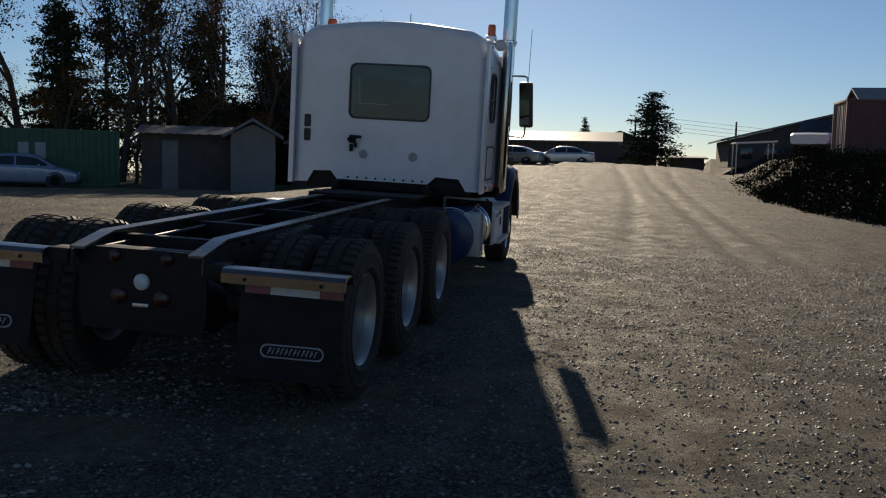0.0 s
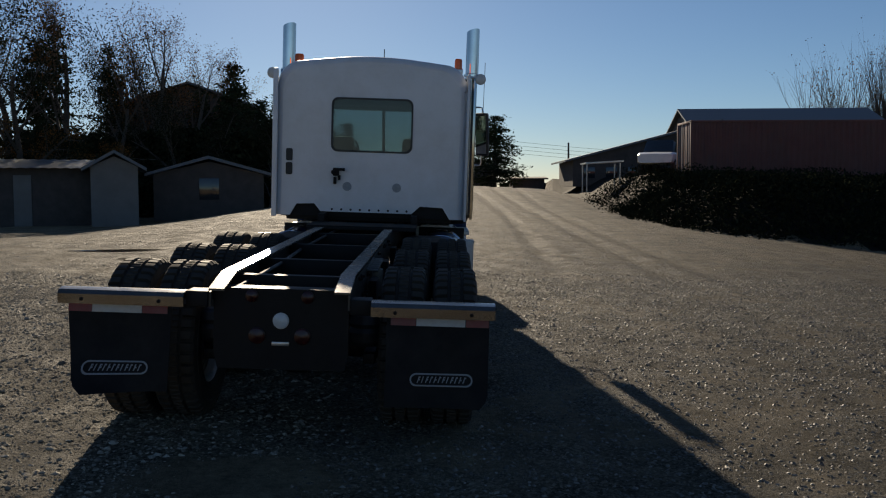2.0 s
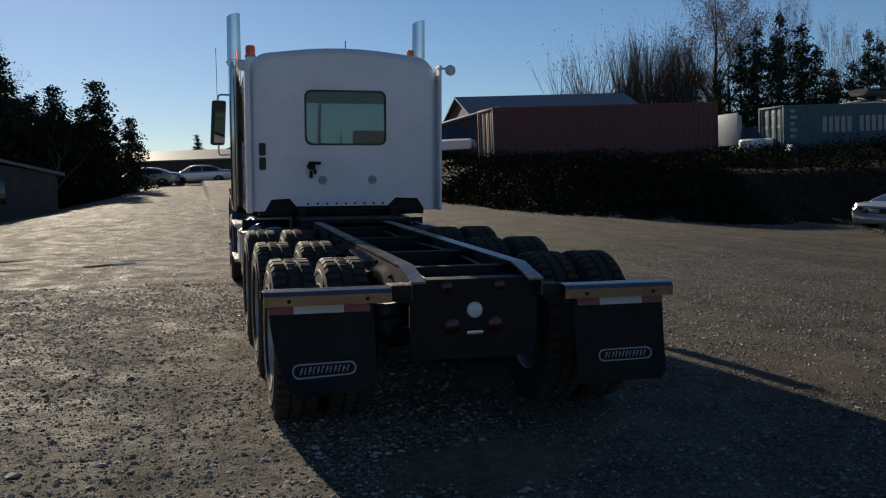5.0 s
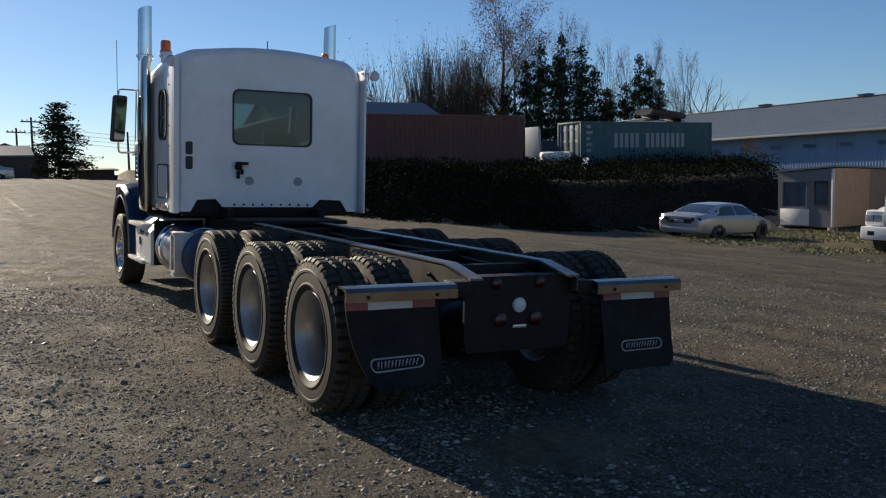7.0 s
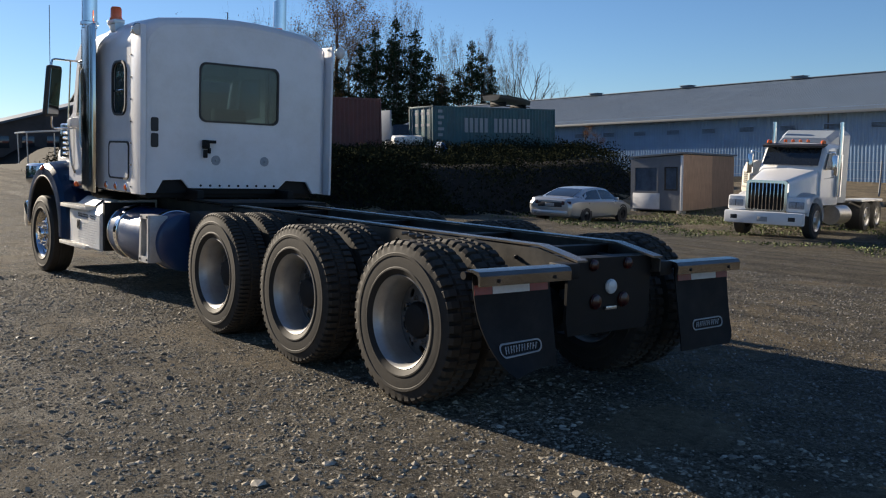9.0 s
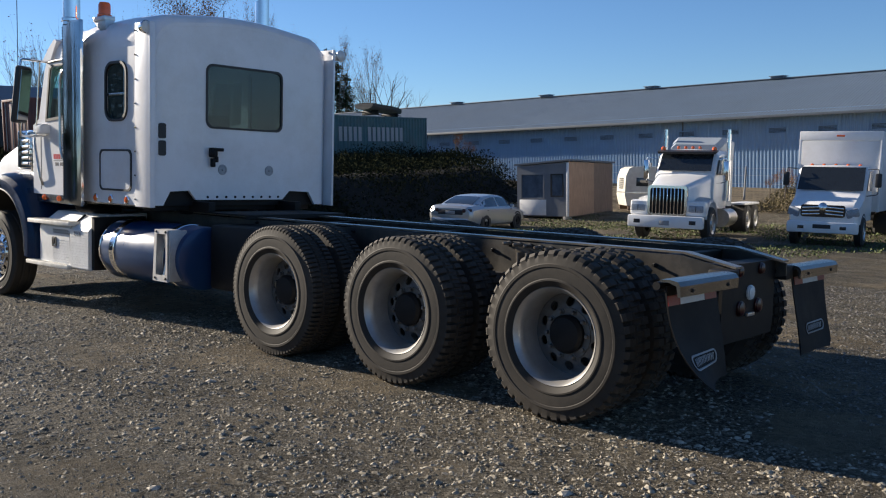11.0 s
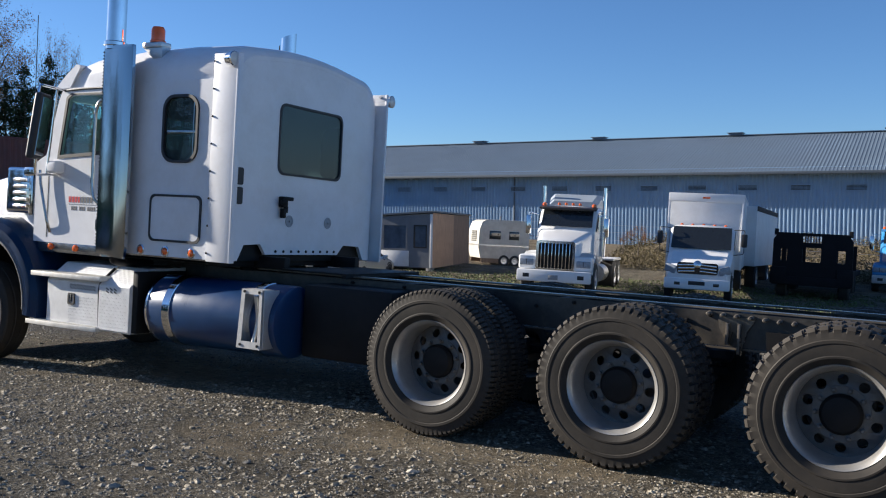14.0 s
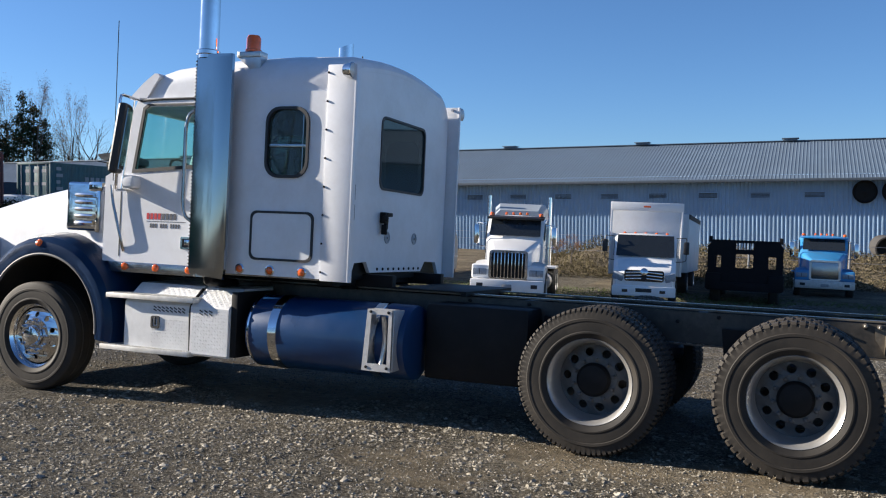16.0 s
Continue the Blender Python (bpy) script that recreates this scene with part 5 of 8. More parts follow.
GREEN = mat("green_container_paint", (0.02, 0.10, 0.05), 0.55, vary=0.2, scale=1.5, dirt=(0.1, 0.08, 0.06), dirt_amount=0.4)
SIDING = mat("blue_grey_metal_siding", (0.25, 0.375, 0.53), 0.45, vary=0.06, scale=0.8, dirt=(0.25, 0.31, 0.36), dirt_amount=0.4, dirt_scale=0.35)
ROOFING = mat("weathered_metal_roofing", (0.105, 0.145, 0.195), 0.6, vary=0.10, scale=0.6, dirt=(0.095, 0.12, 0.15), dirt_amount=0.5, dirt_scale=0.25)
ROOFTRIM = mat("dark_fascia", (0.10, 0.12, 0.14), 0.5, vary=0.1)
PLY = mat("plywood", (0.42, 0.27, 0.17), 0.7, vary=0.25, scale=3, stretch=(6, 6, 0.5), dirt=(0.22, 0.13, 0.08), dirt_amount=0.4)
PANE = mat("dull_window_pane", (0.09, 0.12, 0.16), 0.12, vary=0.3, scale=2, spec=0.6)
DARKPLY = mat("weathered_plywood", (0.24, 0.165, 0.115), 0.75, vary=0.25, scale=3, stretch=(6, 6, 0.5), dirt=(0.14, 0.10, 0.07), dirt_amount=0.4)
GREYBOARD = mat("grey_painted_board", (0.165, 0.178, 0.20), 0.6, vary=0.1, scale=2, dirt=(0.24, 0.23, 0.22), dirt_amount=0.4)
SILVER = mat("silver_car_paint", (0.50, 0.515, 0.53), 0.30, metal=0.6, vary=0.03, scale=2, coat=0.6, dirt=(0.4, 0.39, 0.37), dirt_amount=0.2)
TRUCKWHITE = mat("truck_white", (0.80, 0.80, 0.80), 0.35, vary=0.03, scale=2, coat=0.3, dirt=(0.5, 0.47, 0.43), dirt_amount=0.25)
BOXWHITE = mat("white_box_panel", (0.74, 0.74, 0.74), 0.45, vary=0.04, scale=1.5, dirt=(0.45, 0.42, 0.38), dirt_amount=0.4, dirt_scale=1.2)
SKYBLUE = mat("bright_blue_truck_paint", (0.04, 0.26, 0.55), 0.35, vary=0.1, scale=2, coat=0.4, dirt=DUST, dirt_amount=0.3)
CREAM = mat("cream_caravan_skin", (0.58, 0.55, 0.48), 0.5, vary=0.1, scale=2, dirt=(0.25, 0.2, 0.15), dirt_amount=0.5)
CONCRETE = mat("concrete", (0.32, 0.31, 0.29), 0.85, vary=0.15, scale=3, bump=0.2)
SKYGREY = mat("pale_blue_grey_panel", (0.30, 0.34, 0.38), 0.5, vary=0.08, scale=2, dirt=(0.2, 0.2, 0.2), dirt_amount=0.3)
RUST = mat("rusty_pipe", (0.05, 0.045, 0.04), 0.8, vary=0.3, scale=3)
DARKWOOD = mat("dark_weathered_boards", (0.07, 0.06, 0.055), 0.85, vary=0.3, scale=2)
PALEWALL = mat("pale_weathered_wall", (0.17, 0.168, 0.16), 0.8, vary=0.15, scale=1.5)
ZINC = mat("zinc_roof_sheet", (0.45, 0.46, 0.47), 0.35, metal=0.7, vary=0.15, scale=2)
BARK = mat("bark", (0.085, 0.068, 0.055), 0.9, vary=0.3, scale=5, bump=0.4, bump_scale=12)
NEEDLE = mat("conifer_needles", (0.036, 0.050, 0.028), 0.95, vary=0.35, scale=3, island=0.35, spec=0.0)
FALLLEAF = mat("autumn_leaves", (0.20, 0.095, 0.03), 0.75, vary=0.35, scale=3, island=0.4, spec=0.0)
# leaf colour kept near black, with the bank's shade put into it
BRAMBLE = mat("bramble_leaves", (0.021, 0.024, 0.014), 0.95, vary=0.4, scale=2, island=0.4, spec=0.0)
DULLLEAF = mat("dull_green_leaves", (0.030, 0.034, 0.019), 0.95, vary=0.4, scale=2, island=0.4, spec=0.0)
DRYGRASS = mat("dry_grass", (0.125, 0.105, 0.062), 0.85, vary=0.3, scale=3, island=0.35, spec=0.0)
GRASS = mat("verge_grass", (0.085, 0.11, 0.03), 0.8, vary=0.3, scale=3, island=0.35)
TYREFAR = mat("far_tyre", (0.03, 0.03, 0.03), 0.8, vary=0.2, dirt=(0.1, 0.09, 0.07), dirt_amount=0.4)
HEADGLASS = mat("grey_headlamp_glass", (0.26, 0.29, 0.33), 0.12, vary=0.3, scale=12, spec=0.6)
PITCH = mat("soot_black_steel", (0.008, 0.008, 0.010), 0.7, vary=0.3, scale=5, spec=0.2)
BLUETARP = mat("blue_tarpaulin", (0.02, 0.17, 0.45), 0.5, vary=0.1)


def at(x, y, heading=0.0, up=0.0):
    """Stands on the ground, leaning with the yard; heading: degrees to the left from ahead."""
    return Matrix.Translation(on_ground(x, y, up)) @ SLOPE.to_3x3().to_4x4() @ pose(0, 0, 0, 0, 0, heading)


def upright(x, y, heading=0.0, up=0.0):
    return Matrix.Translation(on_ground(x, y, up)) @ pose(0, 0, 0, 0, 0, heading)


# ---- the long barn ----
def barn():
    root = thing("barn", Matrix.Translation(Y(57, 20, 3.0)) @ pose(0, 0, 0, -0.43, 0, 0.0), "long blue-grey metal barn with a ribbed roof and vents", "barn")
    z0, eave, ridge = -2.2, 3.48, 6.36
    y0, y1, depth, over = -52.0, 62.0, 18.0, 0.95

    def ribbed(name, p0, along, up, out, length, height, pitch, proud, material, label, top=0.45):
        """A sheet with trapezoid ribs that run up it."""
        bm = B()
        n = int(length / pitch)
        prof = []
        for k in range(n):
            b = k * pitch
            prof += [(b, 0.0), (b + pitch * (1 - top) * 0.55, 0.0), (b + pitch * (1 - top) * 0.55 + 0.03, proud), (b + pitch * (1 - top) * 0.55 + 0.03 + pitch * top * 0.6, proud), (b + pitch * (1 - top) * 0.55 + 0.06 + pitch * top * 0.6, 0.0)]
        prof.append((length, 0.0))
        p0, along, up, out = Vector(p0), Vector(along), Vector(up), Vector(out)
        loft(bm, [[p0 + along * a + out * o + up * h for a, o in prof] for h in (0.0, height)], False)
        return part(name, bm, material, root, label, smooth=False)

    ribbed("wall", (0, y1, z0), (0, -1, 0), (0, 0, 1), (-1, 0, 0), y1 - y0, eave - z0, 0.26, 0.04, SIDING, "blue-grey ribbed metal wall")
    run, rise = depth / 2 + over, ridge - (eave - over * 0.345)
    slope = Vector((run, 0, rise))
    ribbed("roof", (-over, y1, ridge - rise), (0, -1, 0), slope.normalized(), Vector((-rise, 0, run)).normalized(), y1 - y0, slope.length, 0.23, 0.016, ROOFING, "grey ribbed metal roof", 0.3)
    bm = B()
    loft(bm, [[Vector((depth / 2, y, ridge + 0.03)), Vector((depth + over, y, ridge - rise + 0.03)), Vector((depth + over, y, ridge - rise - 0.05)), Vector((depth / 2, y, ridge - 0.05))] for y in (y0, y1)], True, True)
    part("far_roof", bm, ROOFING, root)
    bm = B()
    span(bm, (depth, y0, z0), (depth + 0.1, y1, eave))
    for y in (y0, y1 - 0.1):
        plate(bm, [(0.0, z0), (depth, z0), (depth, eave), (depth / 2, ridge - 0.08), (0.0, eave)], [], xz(y), 0, 0.1)
    part("end_wall", bm, SIDING, root)
    bm = B()
    span(bm, (-over - 0.03, y0, ridge - rise - 0.16), (-over + 0.03, y1, ridge - rise + 0.02), 0.01)
    part("fascia", bm, ROOFTRIM, root)
    bm = B()
    span(bm, (depth / 2 - 0.25, y0, ridge + 0.0), (depth / 2 + 0.25, y1, ridge + 0.07), 0.02)
    part("ridge_cap", bm, ROOFING, root)
    for k in range(-4, 4):
        bm = B()
        yy = 5.7 + k * 10.9
        box(bm, (depth / 2, yy, ridge + 0.12), (0.8, 1.0, 0.14), 0.03)
        box(bm, (depth / 2, yy, ridge + 0.21), (1.0, 1.2, 0.05), 0.02)
        part("ridge_vent", bm, ROOFING, root, "low metal ridge vent")
    for k in range(-1, 22):
        yy = -14.5 + 3.34 * k
        bm = B()
        plate(bm, [(yy - 0.68, 1.90), (yy + 0.68, 1.90), (yy + 0.68, 2.38), (yy - 0.68, 2.38)], [[(yy - 0.60, 1.97), (yy + 0.60, 1.97), (yy + 0.60, 2.31), (yy - 0.60, 2.31)]], yz(-0.05), -0.06, 0.02)
        v = part("wall_vent", bm, SIDING, root, "blue-grey louvred wall vent")
        for j in range(4):
            bm = B()
            box(bm, (-0.055, yy, 2.015 + j * 0.085), (0.05, 1.2, 0.015), 0.0, (0, -35, 0))
            part("slat", bm, ROOFTRIM, v)
    for yy in (-20.8, -22.5):
        bm = B()
        lathe(bm, (-0.04, yy, 2.3), (-1, 0, 0), [(0.70, 0), (0.74, 0.25), (0.70, 0.25), (0.62, 0.06), (0.15, 0.05), (0.001, 0.12)], 28)
        part("exhaust_fan", bm, BLACK, root, "round black exhaust fan")
    bm = B()
    cyl(bm, (-0.06, 9.2, z0), (-0.06, 9.2, eave), 0.05, seg=8)
    part("downpipe", bm, ROOFTRIM, root)


barn()


# ---- containers ----
def container(m, length, paint, label, doors=-1, height=2.59, bars=None):
    root = thing("shipping_container", m, label, "container")
    w = 2.44
    bm = B()
    for side in (-1, 1):
        prof = []
        k, n = 0, int(length / 0.28)
        for k in range(n):
            b = -length / 2 + 0.1 + k * (length - 0.2) / n
            p = (length - 0.2) / n
            prof += [(b, 0.036), (b + p * 0.3, 0.036), (b + p * 0.5, 0.0), (b + p * 0.8, 0.0)]
        prof.append((length / 2 - 0.1, 0.036))
        loft(bm, [[Vector((u, side * (w / 2 - o - 0.02), z)) for u, o in prof] for z in (0.15, height - 0.1)], False)
    span(bm, (-length / 2 + 0.05, -w / 2 + 0.04, height - 0.06), (length / 2 - 0.05, w / 2 - 0.04, height - 0.02))
    span(bm, (-length / 2 + 0.05, -w / 2 + 0.04, 0.1), (length / 2 - 0.05, w / 2 - 0.04, 0.14))
    span(bm, (-doors * (length / 2 - 0.04), -w / 2 + 0.06, 0.12), (-doors * (length / 2 - 0.09), w / 2 - 0.06, height - 0.06))
    part("body", bm, paint, root)
    bm = B()
    for sx in (-1, 1):
        for sy in (-1, 1):
            span(bm, (sx * length / 2, sy * w / 2, 0), (sx * (length / 2 - 0.12), sy * (w / 2 - 0.1), height), 0.01)
    for sy in (-1, 1):
        span(bm, (-length / 2, sy * w / 2, 0.02), (length / 2, sy * (w / 2 - 0.06), 0.17), 0.008)
        span(bm, (-length / 2, sy * w / 2, height - 0.11), (length / 2, sy * (w / 2 - 0.06), height - 0.01), 0.008)
    for sx in (-1, 1):
        span(bm, (sx * length / 2, -w / 2, 0.02), (sx * (length / 2 - 0.06), w / 2, 0.17), 0.008)
        span(bm, (sx * length / 2, -w / 2, height - 0.11), (sx * (length / 2 - 0.06), w / 2, height - 0.01), 0.008)
    part("frame", bm, paint, root)
    for s in (-1, 1):
        bm = B()
        span(bm, (doors * (length / 2 - 0.05), s * 0.01, 0.18), (doors * (length / 2 - 0.10), s * (w / 2 - 0.1), height - 0.12), 0.006)
        d = part("door", bm, paint, root)
        for yy in (0.3, 0.9):
            bm = B()
            cyl(bm, (doors * (length / 2 - 0.02), s * yy, 0.1), (doors * (length / 2 - 0.02), s * yy, height - 0.08), 0.022, seg=8)
            part("lock_rod", bm, PRINT_W, d, "pale lock rod")
    if bars:
        colour, side, u0, z0, bw, gap, bh, pattern = bars
        for k, c in enumerate(pattern):
            if c != " ":
                bm = B()
                u = u0 + k * (bw + gap)
                y = side * (w / 2 + 0.003)
                span(bm, (u, y, z0), (u + bw * 0.86, y - side * 0.03, z0 + bh))
                part("marking_bar", bm, colour, root)
        for k in range(5):
            bm = B()
            span(bm, (-length / 2 + 0.42, side * (w / 2 + 0.003), height - 0.42 - k * 0.36), (-length / 2 + 0.42 + (0.34, 0.46, 0.28, 0.46, 0.34)[k], side * (w / 2 - 0.03), height - 0.24 - k * 0.36))
            part("marking_bar", bm, colour, root)
        for k in range(6):
            bm = B()
            y = (-0.86, -0.28, 0.34)[k % 3]
            span(bm, (doors * (length / 2 - 0.045), y, height - 0.55 - (k // 3) * 0.7), (doors * (length / 2 - 0.08), y + 0.34, height - 0.38 - (k // 3) * 0.7))
            part("marking_bar", bm, colour, root)
    return root


def level(x, y, z, heading=0.0):
    """Upright at a place given in the yard's axes, its height over the world's level."""
    p = Y(x, y, 0)
    return Matrix.Translation((p.x, p.y, z)) @ pose(0, 0, 0, 0, 0, heading)


container(level(18.5, 38.2, 2.15, 0.4), 12.19, MAROON, "dark maroon shipping container on the bank", -1)
container(level(36.2, 41.6, 2.1, -0.5), 10.6, TEAL, "teal shipping container with pale lettering on the bank", -1, bars=(PRINT_W, -1, -2.75, 0.98, 0.31, 0.105, 0.90, "iiiii iiiiiiii"))
container(level(-25.4, 32.0, 0.12, 28.5), 12.19, GREEN, "dark green shipping container with white lettering", 1, bars=(PRINT_W, -1, 1.9, 1.25, 0.5, 0.2, 0.72, "ii"))


# ---- vehicles ----
def far_wheel(parent, x, y, r, w, rim=ALU, side=-1):
    bm = B()
    lathe(bm, (x - w / 2, y, r), (1, 0, 0), [(r * 0.6, 0.0), (r * 0.9, 0.0), (r, w * 0.15), (r, w * 0.85), (r * 0.9, w), (r * 0.6, w)], 28)
    t = part("wheel", bm, TYREFAR, parent)
    bm = B()
    e = x + side * w / 2
    lathe(bm, (e, y, r), (side, 0, 0), [(r * 0.62, -0.01), (r * 0.58, 0.005), (r * 0.5, -0.03), (r * 0.22, -0.04), (r * 0.2, 0.0), (0.001, 0.005)], 24)
    part("rim", bm, rim, t)


def body_loft(bm, stations):
    """Car-like sections along y: (y, half width at sill, at belt, at roof, sill, belt, roof)."""
    rings = []
    for y, ws, wb, wr, zs, zb, zr in stations:
        half = [(ws * 0.9, zs), (ws, zs + 0.08), (wb, (zs + zb) / 2 + 0.05), (wb * 0.985, zb - 0.03), (wb * 0.95, zb)]
        half += [((wb * 0.95) + (wr - wb * 0.95) * f, zb + (zr - zb) * f) for f in (0.5, 0.9)] + [(wr * 0.9, zr)]
        full = [(u, z) for u, z in half] + [(0, zr + 0.015)] + [(-u, z) for u, z in reversed(half)]
        rings.append([Vector((u, y, z)) for u, z in full])
    loft(bm, rings, True, True)


def saloon(m, label, length=4.8, paint=None):
    """Heading +y."""
    paint = paint or SILVER
    root = thing("car", m, label, "car")
    bm = B()
    body_loft(bm, [(-2.38, 0.70, 0.72, 0.60, 0.42, 0.80, 0.92), (-2.30, 0.80, 0.84, 0.70, 0.30, 0.86, 1.02), (-1.9, 0.86, 0.90, 0.74, 0.24, 0.92, 1.06), (-1.2, 0.88, 0.91, 0.76, 0.22, 0.93, 1.02),
                   (0.9, 0.88, 0.91, 0.76, 0.22, 0.90, 0.98), (1.7, 0.86, 0.89, 0.70, 0.24, 0.82, 0.90), (2.25, 0.78, 0.80, 0.60, 0.30, 0.68, 0.74), (2.40, 0.62, 0.64, 0.50, 0.40, 0.58, 0.62)])
    body = part("body", bm, paint, root)
    # the cabin: its roof line and half width along the car
    ys, tops, half = (-1.9, -1.45, -0.95, -0.55, -0.1, 0.30, 0.62, 1.0, 1.42), (1.035, 1.23, 1.395, 1.445, 1.465, 1.45, 1.395, 1.205, 0.965), (0.72, 0.665, 0.615, 0.60, 0.60, 0.60, 0.615, 0.66, 0.73)
    roof_z, roof_w = lambda y: float(np.interp(y, ys, tops)), lambda y: float(np.interp(y, ys, half))

    def flank(y, z, out=0.0):
        """Half the car's width at the side windows."""
        zr, w = roof_z(y), roof_w(y)
        f = min(1.0, max(0.0, (z - 0.96) / max(0.03, zr - 0.06 - 0.96)))
        return 0.815 + (w - 0.815) * f + out

    bm = B()
    rings = []
    for y, zr, w in zip(ys, tops, half):
        rings.append([Vector((u, y, z)) for u, z in ((0.83, 0.90), (0.815, min(0.96, zr - 0.065)), (w, zr - 0.06), (w * 0.9, zr - 0.015), (w * 0.6, zr + 0.008), (0, zr + 0.018),
                                                     (-w * 0.6, zr + 0.008), (-w * 0.9, zr - 0.015), (-w, zr - 0.06), (-0.815, min(0.96, zr - 0.065)), (-0.83, 0.90))])
    loft(bm, rings, False)
    cabin = part("cabin", bm, paint, root)
    for name, a, b, n in (("rear_window", -1.80, -1.02, 5), ("windscreen", 0.60, 1.34, 5)):
        bm = B()
        loft(bm, [[Vector((u * roof_w(y) * 0.80, y, roof_z(y) + 0.024 - 0.016 * u * u)) for u in (-1, -0.5, 0, 0.5, 1)] for y in [a + (b - a) * k / n for k in range(n + 1)]], False)
        part(name, bm, DARKCAR, cabin, "dark car glass")
    for s in (-1, 1):
        for a, b in ((-1.38, -0.24), (-0.16, 1.06)):
            bm = B()
            cols = [a + (b - a) * k / 6 for k in range(7)]
            loft(bm, [[Vector((s * flank(y, z, 0.007), y, z)) for z in (0.985, (0.985 + max(1.0, roof_z(y) - 0.095)) / 2, max(1.0, roof_z(y) - 0.095))] for y in cols], False)
            part("side_window", bm, DARKCAR, cabin, "dark car glass")
        for y in (-0.9, 0.28):
            bm = B()
            box(bm, (s * 0.905, y, 0.80), (0.02, 0.18, 0.03), 0.008)
            part("door_handle", bm, paint, root)
        bm = B()
        box(bm, (s * 0.95, 0.75, 1.0), (0.16, 0.1, 0.12), 0.03)
        part("mirror", bm, paint, root)
        bm = B()
        box(bm, (s * 0.62, -2.33, 0.84), (0.34, 0.08, 0.16), 0.03, (0, 0, s * 12))
        part("tail_lamp", bm, RED, root)
        bm = B()
        box(bm, (s * 0.60, 2.27, 0.64), (0.30, 0.12, 0.13), 0.03, (0, 0, s * -22))
        part("headlamp", bm, LENS, root)
        for y in (-1.37, 1.41):
            far_wheel(root, s * 0.815, y, 0.335, 0.21, PITCH, s)
            bm = B()
            lathe(bm, (s * 0.870, y, 0.35), (s, 0, 0), [(0.40, -0.05), (0.40, 0.030), (0.37, 0.032), (0.34, 0.030), (0.335, -0.05)], 28)
            part("wheel_arch", bm, PLASTIC, root)
    bm = B()
    box(bm, (0, -2.375, 0.77), (0.95, 0.03, 0.20), 0.02)
    recess = part("plate_recess", bm, PLASTIC, root)
    bm = B()
    box(bm, (0, -2.395, 0.76), (0.36, 0.02, 0.13), 0.01)
    part("number_plate", bm, PRINT_W, recess)
    bm = B()
    box(bm, (0, -2.36, 0.45), (1.4, 0.1, 0.16), 0.04)
    part("bumper", bm, paint, root)
    return root


DARKCAR = mat("dark_car_glass", (0.02, 0.024, 0.028), 0.06, vary=0.1, coat=0.5)


def day_tractor(m, paint, label, grille, blunt=0.0, stacks=True, sleeper_top=True):
    """A conventional truck that heads +y, its front bumper at y = 0."""
    root = thing("semi_truck", m, label, "truck")
    secs = []
    bm = B()
    for y, hw, top, bot in ((-0.28, 0.54, 1.60, 0.80), (-0.36, 0.60, 1.68, 0.78), (-1.0, 0.72, 1.82, 0.80), (-1.9, 0.88, 2.0, 0.95)):
        r = 0.16
        ring = [(-hw, bot), (-hw, (bot + top) / 2)] + [(-hw + r + r * math.cos(radians(180 - 18 * k)), top - r + r * math.sin(radians(180 - 18 * k))) for k in range(6)]
        ring += [(0, top + 0.04)] + [(-u, v) for u, v in reversed(ring)]
        secs.append([Vector((u, y, v)) for u, v in ring])
    loft(bm, secs, True, True)
    hood = part("hood", bm, paint, root)
    bm = B()
    plate(bm, rounded(-0.60, 0.77, 0.60, 1.66, 0.1), [rounded(-0.52, 0.82, 0.52, 1.58, 0.06)], xz(-0.24), -0.06, 0.05)
    g = part("grille_surround", bm, grille, hood)
    bm = B()
    span(bm, (-0.56, -0.27, 0.80), (0.56, -0.235, 1.62), 0.01)
    part("grille", bm, BLACK if grille is CHROME else SKIRT, hood)
    for k in range(9 if grille is CHROME else 0):
        bm = B()
        span(bm, (-0.455 + k * 0.11, -0.235, 0.82), (-0.425 + k * 0.11, -0.19, 1.60), 0.008)
        part("grille_bar", bm, CHROME, hood)
    bm = B()
    box(bm, (0, -0.12, 0.58), (2.28, 0.26, 0.36), 0.05)
    bump = part("bumper", bm, paint if grille is CHROME else STEP, root)
    bm = B()
    box(bm, (0, 0.012, 0.55), (0.30, 0.02, 0.14), 0.005)
    part("number_plate", bm, PRINT_W, bump)
    for s in (-1, 1):
        bm = B()
        span(bm, (s * 0.74, 0.0, 0.52), (s * 0.94, 0.012, 0.64), 0.005)
        part("fog_lamp", bm, PLASTIC, bump)
        bm = B()
        rings = []
        for k in range(15):
            a = radians(-5 + 175 * k / 14)
            y, z = -1.15 - math.cos(a) * 0.66, 0.56 + math.sin(a) * 0.66
            n = Vector((0, -math.cos(a), math.sin(a)))
            rings.append([Vector((s * u, y, z)) + n * v for u, v in ((1.12, -0.04), (1.14, 0.0), (1.10, 0.06), (0.92, 0.11), (0.62, 0.12))])
        loft(bm, rings, False)
        bmesh.ops.solidify(bm, geom=bm.faces[:], thickness=0.02)
        box(bm, (s * 0.85, -0.42, 0.98), (0.58, 0.42, 0.46), 0.09, None, 3)
        part("fender", bm, paint, root)
        bm = B()
        box(bm, (s * 0.88, -0.20, 0.98), (0.44, 0.06, 0.20), 0.03)
        lamp = part("headlamp", bm, HEADGLASS, root)
        bm = B()
        box(bm, (s * 0.88, -0.172, 0.98), (0.02, 0.012, 0.17), 0.003)
        part("divider", bm, PLASTIC, lamp)
        far_wheel(root, s * 1.02, -1.15, 0.52, 0.28, ALU, s)
        for yy in (-5.9, -7.2):
            far_wheel(root, s * 0.95, yy, 0.52, 0.56, ALU, s)
    bm = B()
    secs = []
